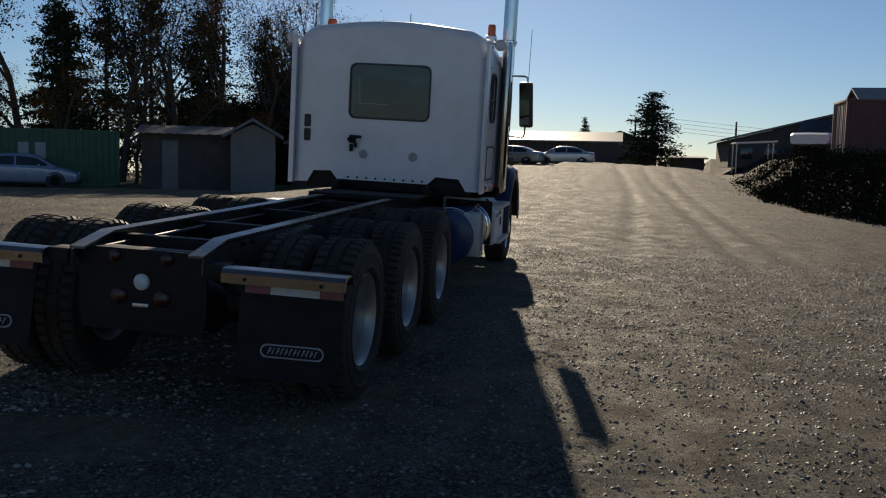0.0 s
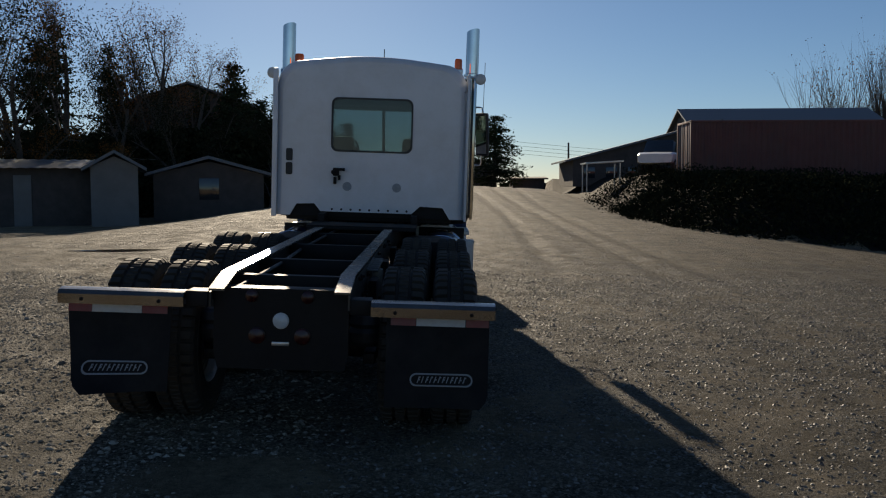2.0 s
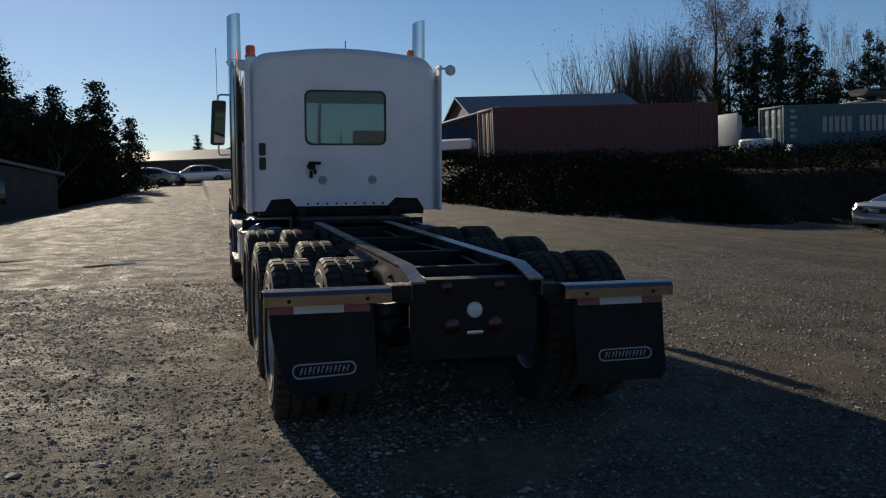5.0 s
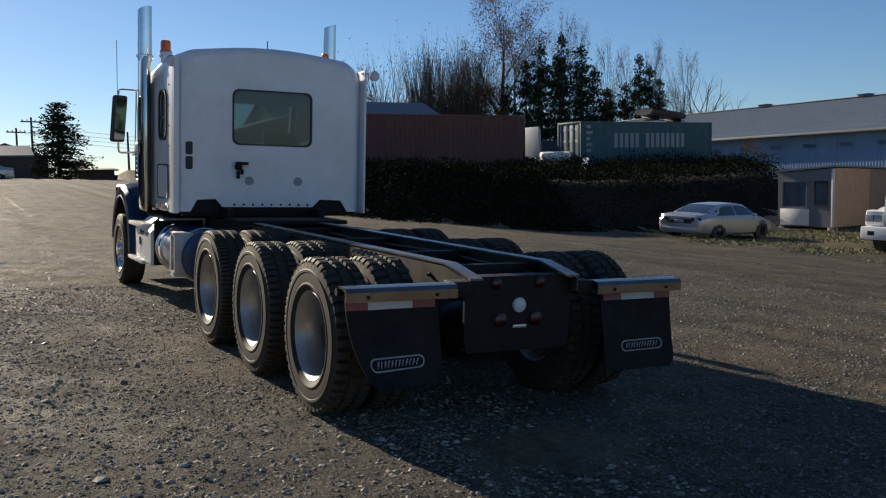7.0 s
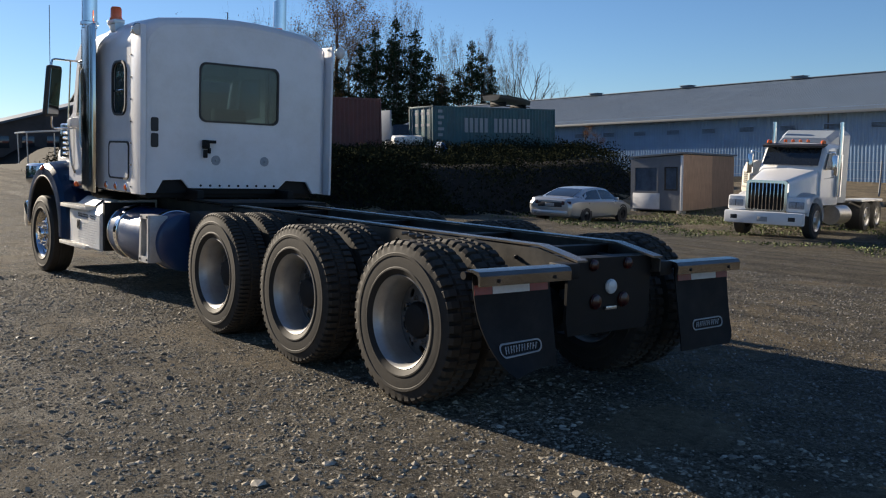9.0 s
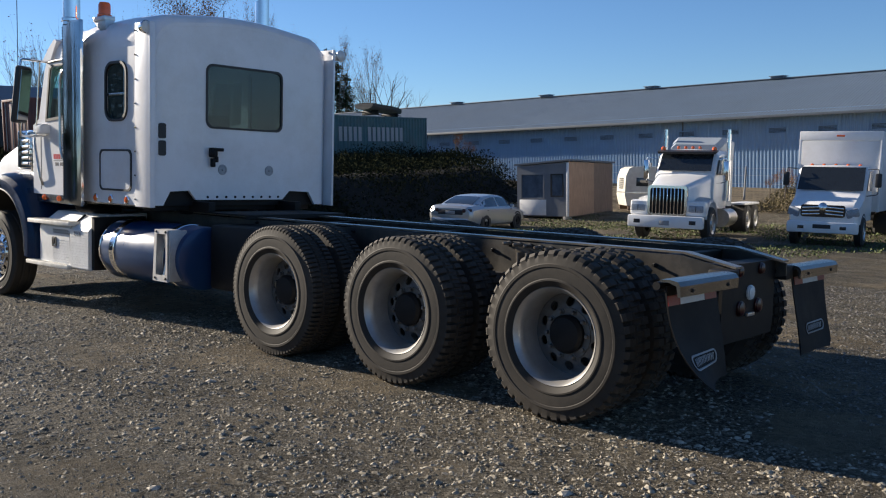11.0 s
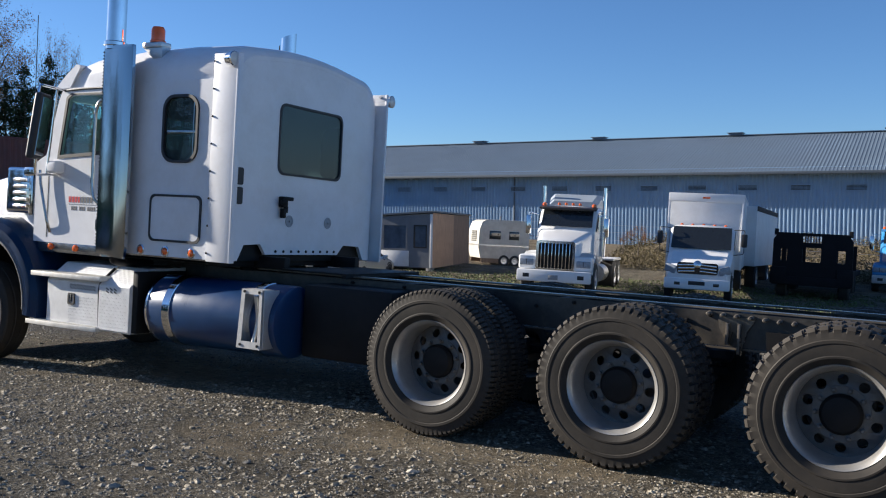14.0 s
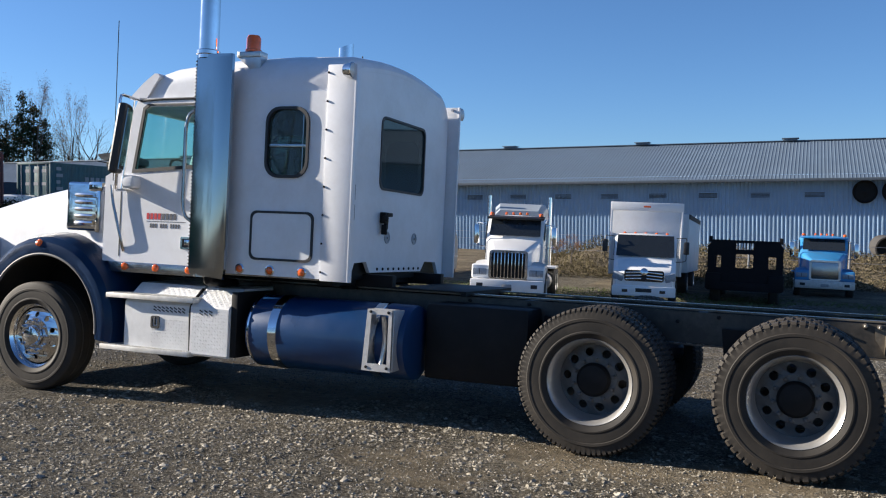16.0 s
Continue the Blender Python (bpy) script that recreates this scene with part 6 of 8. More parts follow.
    for y, hw, top in ((-1.92, 0.94, 2.02), (-2.36, 0.94, 2.72), (-2.7, 0.97, 2.80), (-3.5, 0.97, 2.82)):
        secs.append([Vector((u, y, z)) for u, z in ((-hw, 0.95), (-hw, top - 0.12), (-hw + 0.12, top), (0, top + 0.04), (hw - 0.12, top), (hw, top - 0.12), (hw, 0.95))])
    loft(bm, secs, True, True)
    cab = part("cab", bm, paint, root)
    bm = B()
    n = Vector((0, 0.83, 0.56)) * 0.06
    loft(bm, [[Vector((-0.84, -1.95, 2.10)) + n, Vector((0.84, -1.95, 2.10)) + n], [Vector((-0.82, -2.30, 2.66)) + n, Vector((0.82, -2.30, 2.66)) + n]], False)
    part("windscreen", bm, DARKCAR, cab)
    bm = B()
    box(bm, (0, -2.20, 2.745), (1.9, 0.26, 0.04), 0.015, (-16, 0, 0))
    box(bm, (0, -2.09, 2.70), (1.86, 0.03, 0.07), 0.01, (-10, 0, 0))
    part("visor", bm, paint if grille is not CHROME else PLASTIC, cab)
    for s in (-1, 1):
        bm = B()
        plate(bm, [(-2.95, 2.02), (-2.12, 2.02), (-2.42, 2.58), (-2.95, 2.60)], [], yz(s * 0.985), -0.008, 0.008)
        part("door_window", bm, DARKCAR, cab)
        bm = B()
        box(bm, (s * 1.28, -2.05, 2.15), (0.17, 0.1, 0.62), 0.04)
        tube(bm, [(s * 0.98, -2.2, 2.5), (s * 1.28, -2.05, 2.55), (s * 1.28, -2.05, 1.8), (s * 0.98, -2.1, 1.75)], 0.015, 6)
        part("mirror", bm, CHROME, cab)
        if stacks:
            bm = B()
            cyl(bm, (s * 1.04, -3.25, 1.2), (s * 1.04, -3.25, 2.5), 0.10, seg=14)
            cyl(bm, (s * 1.04, -3.25, 2.4), (s * 1.04, -3.25, 3.50), 0.065, seg=14)
            part("exhaust_pipe", bm, CHROME, root)
        bm = B()
        lathe(bm, (s * 0.82, -2.30, 2.80), (0, 0, 1), [(0.075, 0), (0.075, 0.07), (0.04, 0.10), (0.001, 0.105)], 12)
        part("roof_lamp", bm, AMBER, cab)
        bm = B()
        lathe(bm, (s * 0.85, -3.95, 0.62), (0, 1, 0), [(0.001, -0.6), (0.3, -0.6), (0.3, 0.6), (0.001, 0.6)], 20)
        part("fuel_tank", bm, ALU, root)
        bm = B()
        span(bm, (s * 0.36, -7.9, 0.84), (s * 0.44, -0.4, 1.06), 0.008)
        part("frame_rail", bm, BLACK, root)
        bm = B()
        span(bm, (s * 0.66, -7.8, 1.02), (s * 1.22, -5.3, 1.10), 0.03)
        part("mudguard", bm, paint, root)
    for k in range(4):
        bm = B()
        lathe(bm, (-0.35 + 0.23 * k, -2.35, 2.83), (0, 0, 1), [(0.05, 0), (0.05, 0.07), (0.001, 0.1)], 12)
        part("roof_lamp", bm, AMBER, cab)
    if sleeper_top:
        bm = B()
        secs = []
        for y, hw, top in ((-3.0, 0.80, 3.0), (-3.6, 0.88, 3.26), (-4.6, 0.90, 3.30)):
            secs.append([Vector((u, y, z)) for u, z in ((-hw, 1.0 if y < -3.2 else 2.8), (-hw, top - 0.15), (-hw + 0.15, top), (hw - 0.15, top), (hw, top - 0.15), (hw, 1.0 if y < -3.2 else 2.8))])
        loft(bm, secs, True, True)
        part("sleeper", bm, SKYGREY, root, "grey sleeper with a roof fairing")
    return root


def box_truck(m, label, group=""):
    """Heads +y, its box's front at y = 0."""
    root = thing("box_truck", m, label, "truck")
    bm = B()
    span(bm, (-1.22, -6.0, 1.0), (1.22, 0.0, 3.50), 0.06)
    bx = part("cargo_box", bm, BOXWHITE, root, "white cargo box")
    bm = B()
    span(bm, (-1.235, -0.02, 3.22), (1.235, 0.035, 3.515), 0.03)
    span(bm, (-1.235, -6.0, 3.42), (-1.20, 0.0, 3.515), 0.012)
    span(bm, (1.20, -6.0, 3.42), (1.235, 0.0, 3.515), 0.012)
    for s in (-1, 1):
        span(bm, (s * 1.235, -0.02, 1.0), (s * 1.16, 0.03, 3.3), 0.012)
    part("corner_trim", bm, TRUCKWHITE, bx)
    bm = B()
    span(bm, (-0.12, 0.03, 3.34), (0.12, 0.045, 3.40))
    part("marker_lamp", bm, AMBER, bx)
    bm = B()
    secs = []
    for y, hw, z0, z1 in ((0.12, 1.02, 0.75, 2.42), (0.95, 1.02, 0.75, 2.40), (1.45, 1.0, 0.75, 1.62), (1.62, 1.0, 0.7, 1.52), (2.25, 0.98, 0.65, 1.30), (2.42, 0.94, 0.65, 1.12), (2.5, 0.88, 0.62, 1.0)):
        secs.append([Vector((u, y, z)) for u, z in ((-hw, z0), (-hw, z1 - 0.14), (-hw + 0.14, z1), (0, z1 + 0.03), (hw - 0.14, z1), (hw, z1 - 0.14), (hw, z0))])
    loft(bm, secs, True, True)
    cab = part("cab", bm, TRUCKWHITE, root, "white sloping-nose cab")
    bm = B()
    n = Vector((0, 0.85, 0.52)).normalized() * 0.07
    loft(bm, [[Vector((-0.94, 1.46, 1.62)) + n, Vector((0.94, 1.46, 1.62)) + n], [Vector((-0.92, 0.98, 2.33)) + n, Vector((0.92, 0.98, 2.33)) + n]], False)
    part("windscreen", bm, DARKCAR, cab)
    bm = B()
    plate(bm, rounded(-0.62, 0.86, 0.62, 1.22, 0.08), [], xz(2.46), -0.03, 0.05)
    g = part("grille", bm, DARKCAR, cab)
    for k in range(3):
        for s in (-1, 1):
            bm = B()
            box(bm, (s * 0.33, 2.53, 0.94 + k * 0.10), (0.5, 0.03, 0.045), 0.012, (0, s * 4, 0))
            part("grille_bar", bm, CHROME, g)
    bm = B()
    lathe(bm, (0, 2.50, 1.17), (0, 1, 0.2), [(0.12, 0), (0.12, 0.03), (0.08, 0.05), (0.001, 0.055)], 20)
    part("badge", bm, CHROME, g)
    bm = B()
    box(bm, (0, 2.45, 0.55), (2.0, 0.24, 0.34), 0.06)
    bump = part("bumper", bm, TRUCKWHITE, root)
    bm = B()
    span(bm, (-0.25, 2.565, 0.52), (0.25, 2.575, 0.64), 0.004)
    part("number_plate", bm, PLASTIC, bump)
    for s in (-1, 1):
        bm = B()
        box(bm, (s * 0.80, 2.40, 1.0), (0.36, 0.22, 0.26), 0.05, (0, s * -14, s * -18))
        part("headlamp", bm, HEADGLASS, cab)
        bm = B()
        span(bm, (s * 0.5, 2.56, 0.50), (s * 0.68, 2.575, 0.60), 0.01)
        part("fog_lamp", bm, DARKCAR, bump)
        bm = B()
        plate(bm, [(0.25, 1.66), (1.30, 1.66), (0.92, 2.26), (0.25, 2.28)], [], yz(s * 1.025), -0.008, 0.008)
        part("door_window", bm, DARKCAR, cab)
        bm = B()
        box(bm, (s * 1.32, 1.3, 1.98), (0.18, 0.1, 0.42), 0.04)
        tube(bm, [(s * 1.0, 1.2, 2.3), (s * 1.32, 1.3, 2.32), (s * 1.32, 1.3, 1.55), (s * 1.0, 1.25, 1.5)], 0.014, 6)
        part("mirror", bm, PLASTIC, cab)
        far_wheel(root, s * 0.92, 1.55, 0.44, 0.24, ALU, s)
        far_wheel(root, s * 0.90, -4.0, 0.44, 0.5, ALU, s)
        bm = B()
        lathe(bm, (s * 1.0, 1.55, 0.46), (s, 0, 0), [(0.52, -0.15), (0.52, 0.01), (0.48, 0.01), (0.48, -0.15)], 24)
        part("wheel_arch", bm, PLASTIC, cab)
        bm = B()
        span(bm, (s * 0.36, -5.8, 0.75), (s * 0.44, 1.0, 0.98), 0.008)
        part("frame_rail", bm, BLACK, root)
    for k in range(5):
        bm = B()
        lathe(bm, (-0.7 + 0.35 * k, 0.6, 2.42), (0, 0, 1), [(0.05, 0), (0.05, 0.04), (0.001, 0.06)], 10)
        part("roof_lamp", bm, AMBER, cab)
    return root


day_tractor(at(19.35, 10.8, 102.5) @ Matrix.Diagonal((1.0, 1.12, 1.01, 1)), TRUCKWHITE, "white tractor with an upright chrome grille and two stacks", CHROME)
box_truck(at(24.55, 7.5, 99.4), "white box truck with a rounded nose")


def second_box(m):
    root = thing("box_trailer", m, "plain white box body with a dark top rail", "trailer")
    bm = B()
    span(bm, (-1.2, -7, 0.9), (1.2, 0, 3.18), 0.04)
    body = part("box", bm, BOXWHITE, root)
    bm = B()
    for s in (-1, 1):
        span(bm, (s * 1.215, -7, 3.0), (s * 1.19, 0.01, 3.19), 0.01)
    part("top_rail", bm, BLACK, body)
    for s in (-1, 1):
        for y in (-4.9, -1.2):
            far_wheel(root, s * 0.95, y, 0.46, 0.4, ALU, s)
        bm = B()
        span(bm, (s * 0.4, -5.8, 0.7), (s * 0.5, -0.2, 0.9), 0.01)
        part("frame_rail", bm, BLACK, root)


second_box(at(29.2, 7.85, 93))


def rack_body(m):
    """A black steel body with openings, facing +y."""
    root = thing("flatbed_truck", m, "black steel truck body with rack openings", "truck")
    bm = B()
    plate(bm, [(-1.2, 0.75), (1.2, 0.75), (1.2, 2.05), (1.05, 2.3), (-1.05, 2.3), (-1.2, 2.05)], [rounded(-0.26, 1.30, 0.30, 1.80, 0.04), rounded(-0.98, 1.30, -0.74, 1.74, 0.04), rounded(0.76, 1.30, 0.96, 1.74, 0.04), rounded(-0.26, 1.97, 0.30, 2.2, 0.02)], xz(0), -0.06, 0.06)
    part("headboard", bm, PITCH, root)
    bm = B()
    span(bm, (-1.22, -5.5, 0.85), (1.22, 0.0, 1.05), 0.02)
    part("deck", bm, PITCH, root)
    bm = B()
    plate(bm, [(-1.2, 1.05), (1.2, 1.05), (1.2, 1.95), (-1.2, 1.95)], [rounded(-1.05, 1.2, -0.62, 1.85, 0.05), rounded(-0.38, 1.2, 0.42, 1.85, 0.05), rounded(0.62, 1.2, 1.05, 1.85, 0.05)], xz(-2.6), -0.05, 0.05)
    part("rack", bm, PITCH, root)
    for s in (-1, 1):
        bm = B()
        span(bm, (s * 1.25, -0.3, 0.5), (s * 0.75, 0.15, 1.1), 0.06)
        part("side_box", bm, PITCH, root)
        for y in (-1.0, -4.2):
            far_wheel(root, s * 0.95, y, 0.46, 0.35, PITCH, s)
        bm = B()
        span(bm, (s * 1.18, -0.05, 2.2), (s * 1.06, 0.05, 2.42), 0.01)
        part("stake", bm, PITCH, root)
    for k in range(6):
        bm = B()
        span(bm, (-0.20 + k * 0.085, -0.02, 1.95), (-0.175 + k * 0.085, 0.02, 2.26), 0.003)
        part("rack_bar", bm, PITCH, root)
    bm = B()
    box(bm, (0, 0.05, 0.62), (2.4, 0.18, 0.3), 0.04)
    part("bumper", bm, PITCH, root)


rack_body(at(27.2, 4.38, 92) @ Matrix.Diagonal((1.08, 1, 1.0, 1)))
day_tractor(at(31.6, 1.65, 92) @ Matrix.Diagonal((0.97, 1, 0.89, 1)), SKYBLUE, "bright blue tractor with a square chrome grille", ALU, stacks=False, sleeper_top=False)


def pickup(m):
    root = thing("pickup_truck", m, "white pickup truck parked on the bank", "truck")
    bm = B()
    body_loft(bm, [(-2.6, 0.90, 0.95, 0.92, 0.55, 1.05, 1.10), (0.4, 0.90, 0.95, 0.92, 0.5, 1.08, 1.12), (2.2, 0.9, 0.95, 0.85, 0.5, 1.05, 1.1), (2.6, 0.85, 0.9, 0.75, 0.55, 0.95, 1.0)])
    part("body", bm, TRUCKWHITE, root)
    bm = B()
    body_loft(bm, [(-1.0, 0.85, 0.88, 0.7, 1.05, 1.15, 1.80), (0.4, 0.85, 0.88, 0.7, 1.05, 1.15, 1.82), (1.2, 0.85, 0.88, 0.8, 1.05, 1.08, 1.14)])
    part("cab", bm, DARKCAR, root)
    for s in (-1, 1):
        for y in (-1.7, 1.7):
            far_wheel(root, s * 0.85, y, 0.38, 0.26, ALU, s)


pickup(upright(31.2, 44.0, 150))
bm = B()
span(bm, (-1.1, -0.05, 0.0), (1.1, 0.05, 1.9), 0.03)
span(bm, (-1.1, -3.0, 0.0), (-1.0, 0.05, 1.9), 0.02)
whole("panel_box", bm, SKYGREY, "pale box body standing behind the containers", "box body", m=level(30.8, 46.2, 2.6, 0))


def caravan(m):
    root = thing("caravan", m, "weathered cream caravan with a louvred window", "caravan")
    bm = B()
    side = [(-1.35, 0.40), (1.25, 0.40), (1.38, 0.95), (1.36, 1.9), (1.22, 2.3), (1.0, 2.42), (-1.05, 2.44), (-1.28, 2.3), (-1.40, 1.9), (-1.40, 0.8)]
    plate(bm, side, [], yz(0), -1.05, 1.05)
    part("shell", bm, CREAM, root)
    band = [(-1.41, 1.06), (1.39, 1.06), (1.39, 1.12), (-1.41, 1.12)]
    bm = B()
    plate(bm, band, [], yz(0), -1.062, 1.062)
    part("trim_band", bm, ALU, root, "thin metal trim band")
    for s in (-1, 1):
        for y, w in ((-0.55, 0.55), (0.5, 0.62)):
            bm = B()
            span(bm, (s * 1.04, y - w / 2, 1.42), (s * 1.065, y + w / 2, 1.86), 0.01)
            part("window", bm, DARKCAR, root)
        bm = B()
        span(bm, (s * 0.98, -1.30, 0.16), (s * 1.03, 1.20, 0.42), 0.01)
        part("skirt", bm, DARKPLY, root, "dark skirt board")
        for y in (-0.65, -0.05):
            far_wheel(root, s * 0.98, y, 0.30, 0.2, ALU, s)
    for k in range(6):
        bm = B()
        box(bm, (-0.1, 1.39, 1.30 + k * 0.10), (0.95, 0.03, 0.075), 0.0, (-25, 0, 0))
        part("louvre", bm, PALEWALL, root, "dull grey-tan window louvre")


caravan(at(35.9, 20.5, 42) @ Matrix.Diagonal((0.95, 0.95, 0.95, 1)))
saloon(at(21.2, 19.4, -76) @ Matrix.Diagonal((1.03, 1.04, 0.88, 1)), "silver four-door saloon parked on the gravel")
saloon(at(-22.6, 31.3, -60), "silver-blue saloon in front of the green container", paint=mat("pale_blue_car_paint", (0.30, 0.36, 0.48), 0.3, metal=0.5, vary=0.05, coat=0.5))


# ---- the little shed ----
def shed():
    root = thing("garden_shed", upright(27.93, 19.82, 7) @ Matrix.Diagonal((1.15, 0.857, 1, 1)), "small grey and plywood shed with two windows on blocks", "shed")
    w, d, h = 3.0, 4.0, 2.42
    bm = B()
    plate(bm, [(0, 0.16), (w, 0.16), (w, h - 0.06), (0, h + 0.12)], [[(0.35, 1.05), (1.0, 1.05), (1.0, 1.98), (0.35, 1.98)], [(1.45, 0.95), (2.75, 0.95), (2.75, 2.0), (1.45, 2.0)]], yz(0), -0.0, 0.06)
    part("front_wall", bm, GREYBOARD, root)
    for y0, y1, z0, z1 in ((0.35, 1.0, 1.05, 1.98), (1.45, 2.75, 0.95, 2.0)):
        bm = B()
        ring_frame(bm, [(y0 - 0.04, z0 - 0.04), (y1 + 0.04, z0 - 0.04), (y1 + 0.04, z1 + 0.04), (y0 - 0.04, z1 + 0.04)], 0.06, yz(0), -0.02, 0.03)
        f = part("window_frame", bm, PLASTIC if y0 < 1 else GREYBOARD, root)
        bm = B()
        plate(bm, [(y0, z0), (y1, z0), (y1, z1), (y0, z1)], [], yz(0.03), -0.003, 0.003)
        part("pane", bm, PANE, f)
    bm = B()
    span(bm, (-0.022, 1.30, 0.20), (-0.002, 2.85, 0.88), 0.004)
    part("repair_panel", bm, BOXWHITE, root, "white painted panel under the window")
    bm = B()
    span(bm, (-0.024, 0.0, 0.16), (-0.002, 0.14, h + 0.08), 0.004)
    part("corner_board", bm, BOXWHITE, root, "white corner board")
    bm = B()
    plate(bm, [(0.0, 0.16), (2.2, 0.16), (2.2, h + 0.04), (0.0, h + 0.12)], [], xz(0), -0.002, 0.05)
    part("plywood_wall", bm, PLY, root)
    bm = B()
    plate(bm, [(2.205, 0.16), (d, 0.16), (d, h - 0.02), (2.205, h + 0.04)], [], xz(0), 0.004, 0.05)
    part("plywood_wall", bm, DARKPLY, root, "darker weathered plywood sheet")
    bm = B()
    span(bm, (d - 0.05, 0.05, 0.16), (d, w, h - 0.05))
    span(bm, (0.05, w - 0.05, 0.16), (d, w, h - 0.1))
    part("back_wall", bm, GREYBOARD, root)
    bm = B()
    top = [(-0.10, -0.10, h + 0.16), (d + 0.1, -0.10, h + 0.0), (d + 0.1, w + 0.1, h - 0.16), (-0.1, w + 0.1, h - 0.03)]
    a = [bm.verts.new(p) for p in top]
    b = [bm.verts.new((p[0], p[1], p[2] + 0.07)) for p in top]
    bm.faces.new(b)
    bm.faces.new(list(reversed(a)))
    for k in range(4):
        bm.faces.new((a[k], a[(k + 1) % 4], b[(k + 1) % 4], b[k]))
    bmesh.ops.recalc_face_normals(bm, faces=bm.faces)
    part("roof", bm, ROOFTRIM, root)
    for x in (0.15, 1.9, 3.5):
        for y in (0.2, 2.8):
            bm = B()
            box(bm, (x, y, 0.04), (0.3, 0.3, 0.28), 0.01)
            part("block", bm, CONCRETE, root)
    bm = B()
    span(bm, (0, 0, 0.14), (d, w, 0.17))
    part("floor_board", bm, DARKWOOD, root)


shed()


# ---- culvert pipes stacked by the barn ----
for y in (-1.3, -2.8, -4.3, -5.8):
    bm = B()
    r = 0.62
    # the plug near the mouth is added, standing for the shaded interior
    lathe(bm, (0, 0, 0), (1, 0, 0), [(r, 0), (r, 5.5), (0.001, 5.5), (0.001, 0.9), (r - 0.07, 0.9), (r - 0.07, 0), (r, 0)], 28)
    whole("culvert_pipe", bm, RUST, "dark culvert pipe lying on a low earth bank", "pipe", "stack of culvert pipes", m=level(41.5, y, 0.55, 0))


# ---- houses and sheds far off ----
def gable_house(m, w, d, eave, ridge, wall, roof_mat, label, category="house", windows=0, door=False):
    """Its ridge along y, w across, d long."""
    root = thing(category.replace(" ", "_"), m, label, category)
    bm = B()
    plate(bm, [(-w / 2, 0), (w / 2, 0), (w / 2, eave), (0, ridge - 0.12), (-w / 2, eave)], [], xz(0), -d / 2, d / 2)
    part("wall", bm, wall, root)
    bm = B()
    o = 0.35
    k = (ridge - eave) / (w / 2)
    loft(bm, [[Vector((-w / 2 - o, y, eave - o * k)), Vector((0, y, ridge)), Vector((w / 2 + o, y, eave - o * k)), Vector((w / 2 + o, y, eave - o * k + 0.14)), Vector((0, y, ridge + 0.14)), Vector((-w / 2 - o, y, eave - o * k + 0.14))]
              for y in (-d / 2 - o, d / 2 + o)], True, True)
    part("roof", bm, roof_mat, root)
    for j in range(windows):
        bm = B()
        x = -w / 2 + w * (j + 0.5) / windows
        span(bm, (x - 0.45, -d / 2 - 0.03, 1.0), (x + 0.45, -d / 2 + 0.02, 2.0), 0.01)
        part("window", bm, DARKCAR, root)
    if door:
        bm = B()
        span(bm, (-w * 0.4, -d / 2 - 0.04, 0.0), (-w * 0.4 + 1.2, -d / 2 + 0.02, 2.0), 0.01)
        part("door", bm, PALEWALL, root)
    return root


# buildings behind the maroon container
gable_house(level(28.5, 72, 2.6, 88), 10, 15, 3.6, 5.5, DARKWOOD, ROOFTRIM, "dark timber building with a low dark roof", "building", 3)


def lean_roof(m, w, d, z0, z1, label):
    root = thing("lean_to", m, label, "shed")
    bm = B()
    plate(bm, [(0, 0), (w, 0), (w, z1 - 0.1), (0, z0 - 0.1)], [], xz(0), 0, d)
    part("wall", bm, DARKWOOD, root)
    bm = B()
    plate(bm, [(-0.6, z0 - 0.22), (w + 0.3, z1 - 0.02), (w + 0.3, z1 + 0.12), (-0.6, z0 - 0.08)], [], xz(-0.4), 0, d + 0.8)
    part("roof", bm, ROOFTRIM, root)
    for k in range(3):
        bm = B()
        span(bm, (0.8 + k * 1.6, -0.03, 0.6), (1.6 + k * 1.6, 0.02, 1.4), 0.01)
        part("window", bm, DARKCAR, root)


lean_roof(level(10.5, 62, 1.8, 0), 10.5, 8, 2.0, 4.7, "dark lean-to shed with a long sloping roof")
bm = B()
plate(bm, [(0, 0.0), (2.2, 0.12), (2.2, 0.2), (0, 0.08)], [], xz(0), 0, 2.0)
for x in (0.1, 2.0):
    for y in (0.1, 1.8):
        cyl(bm, (x, y, -1.6), (x, y, 0.05), 0.04, seg=8)
whole("awning", bm, ZINC, "pale sheet-metal awning on thin posts", "awning", m=level(9.2, 47.5, 3.05, 0))
pickup(upright(12.9, 45.2, 160))

# left of the road: sheds, roofs and a long low wall
def tin_shed(m):
    root = thing("tin_shed", m, "low dark shed with a shiny sheet-metal roof", "shed")
    bm = B()
    span(bm, (0, 0.1, 0), (4.2, 2.6, 2.5))
    part("wall", bm, DARKWOOD, root)
    bm = B()
    span(bm, (0.9, 0.05, 0.0), (1.6, 0.12, 2.2), 0.01)
    part("door", bm, PALEWALL, root)
    bm = B()
    n = 22
    prof = []
    for k in range(n + 1):
        prof.append((-0.3 + 4.8 * k / n, 0.03 * (k % 2)))
    loft(bm, [[Vector((u, -0.5, 2.48 + o)) for u, o in prof], [Vector((u, 2.9, 2.95 + o)) for u, o in prof]], False)
    bmesh.ops.solidify(bm, geom=bm.faces[:], thickness=0.02)
    part("roof", bm, ZINC, root)


tin_shed(level(-18.0, 33.2, 0.12, 23))
gable_house(level(-13.4, 35.0, 0.12, 20), 1.9, 3, 2.55, 3.1, PALEWALL, ROOFTRIM, "narrow pale shed with a small gable", "shed")
gable_house(level(-17.5, 62, 0.6, 16), 9.5, 10, 6.6, 8.2, DARKWOOD, ROOFTRIM, "tall dark house with a low gable", "house", 3)
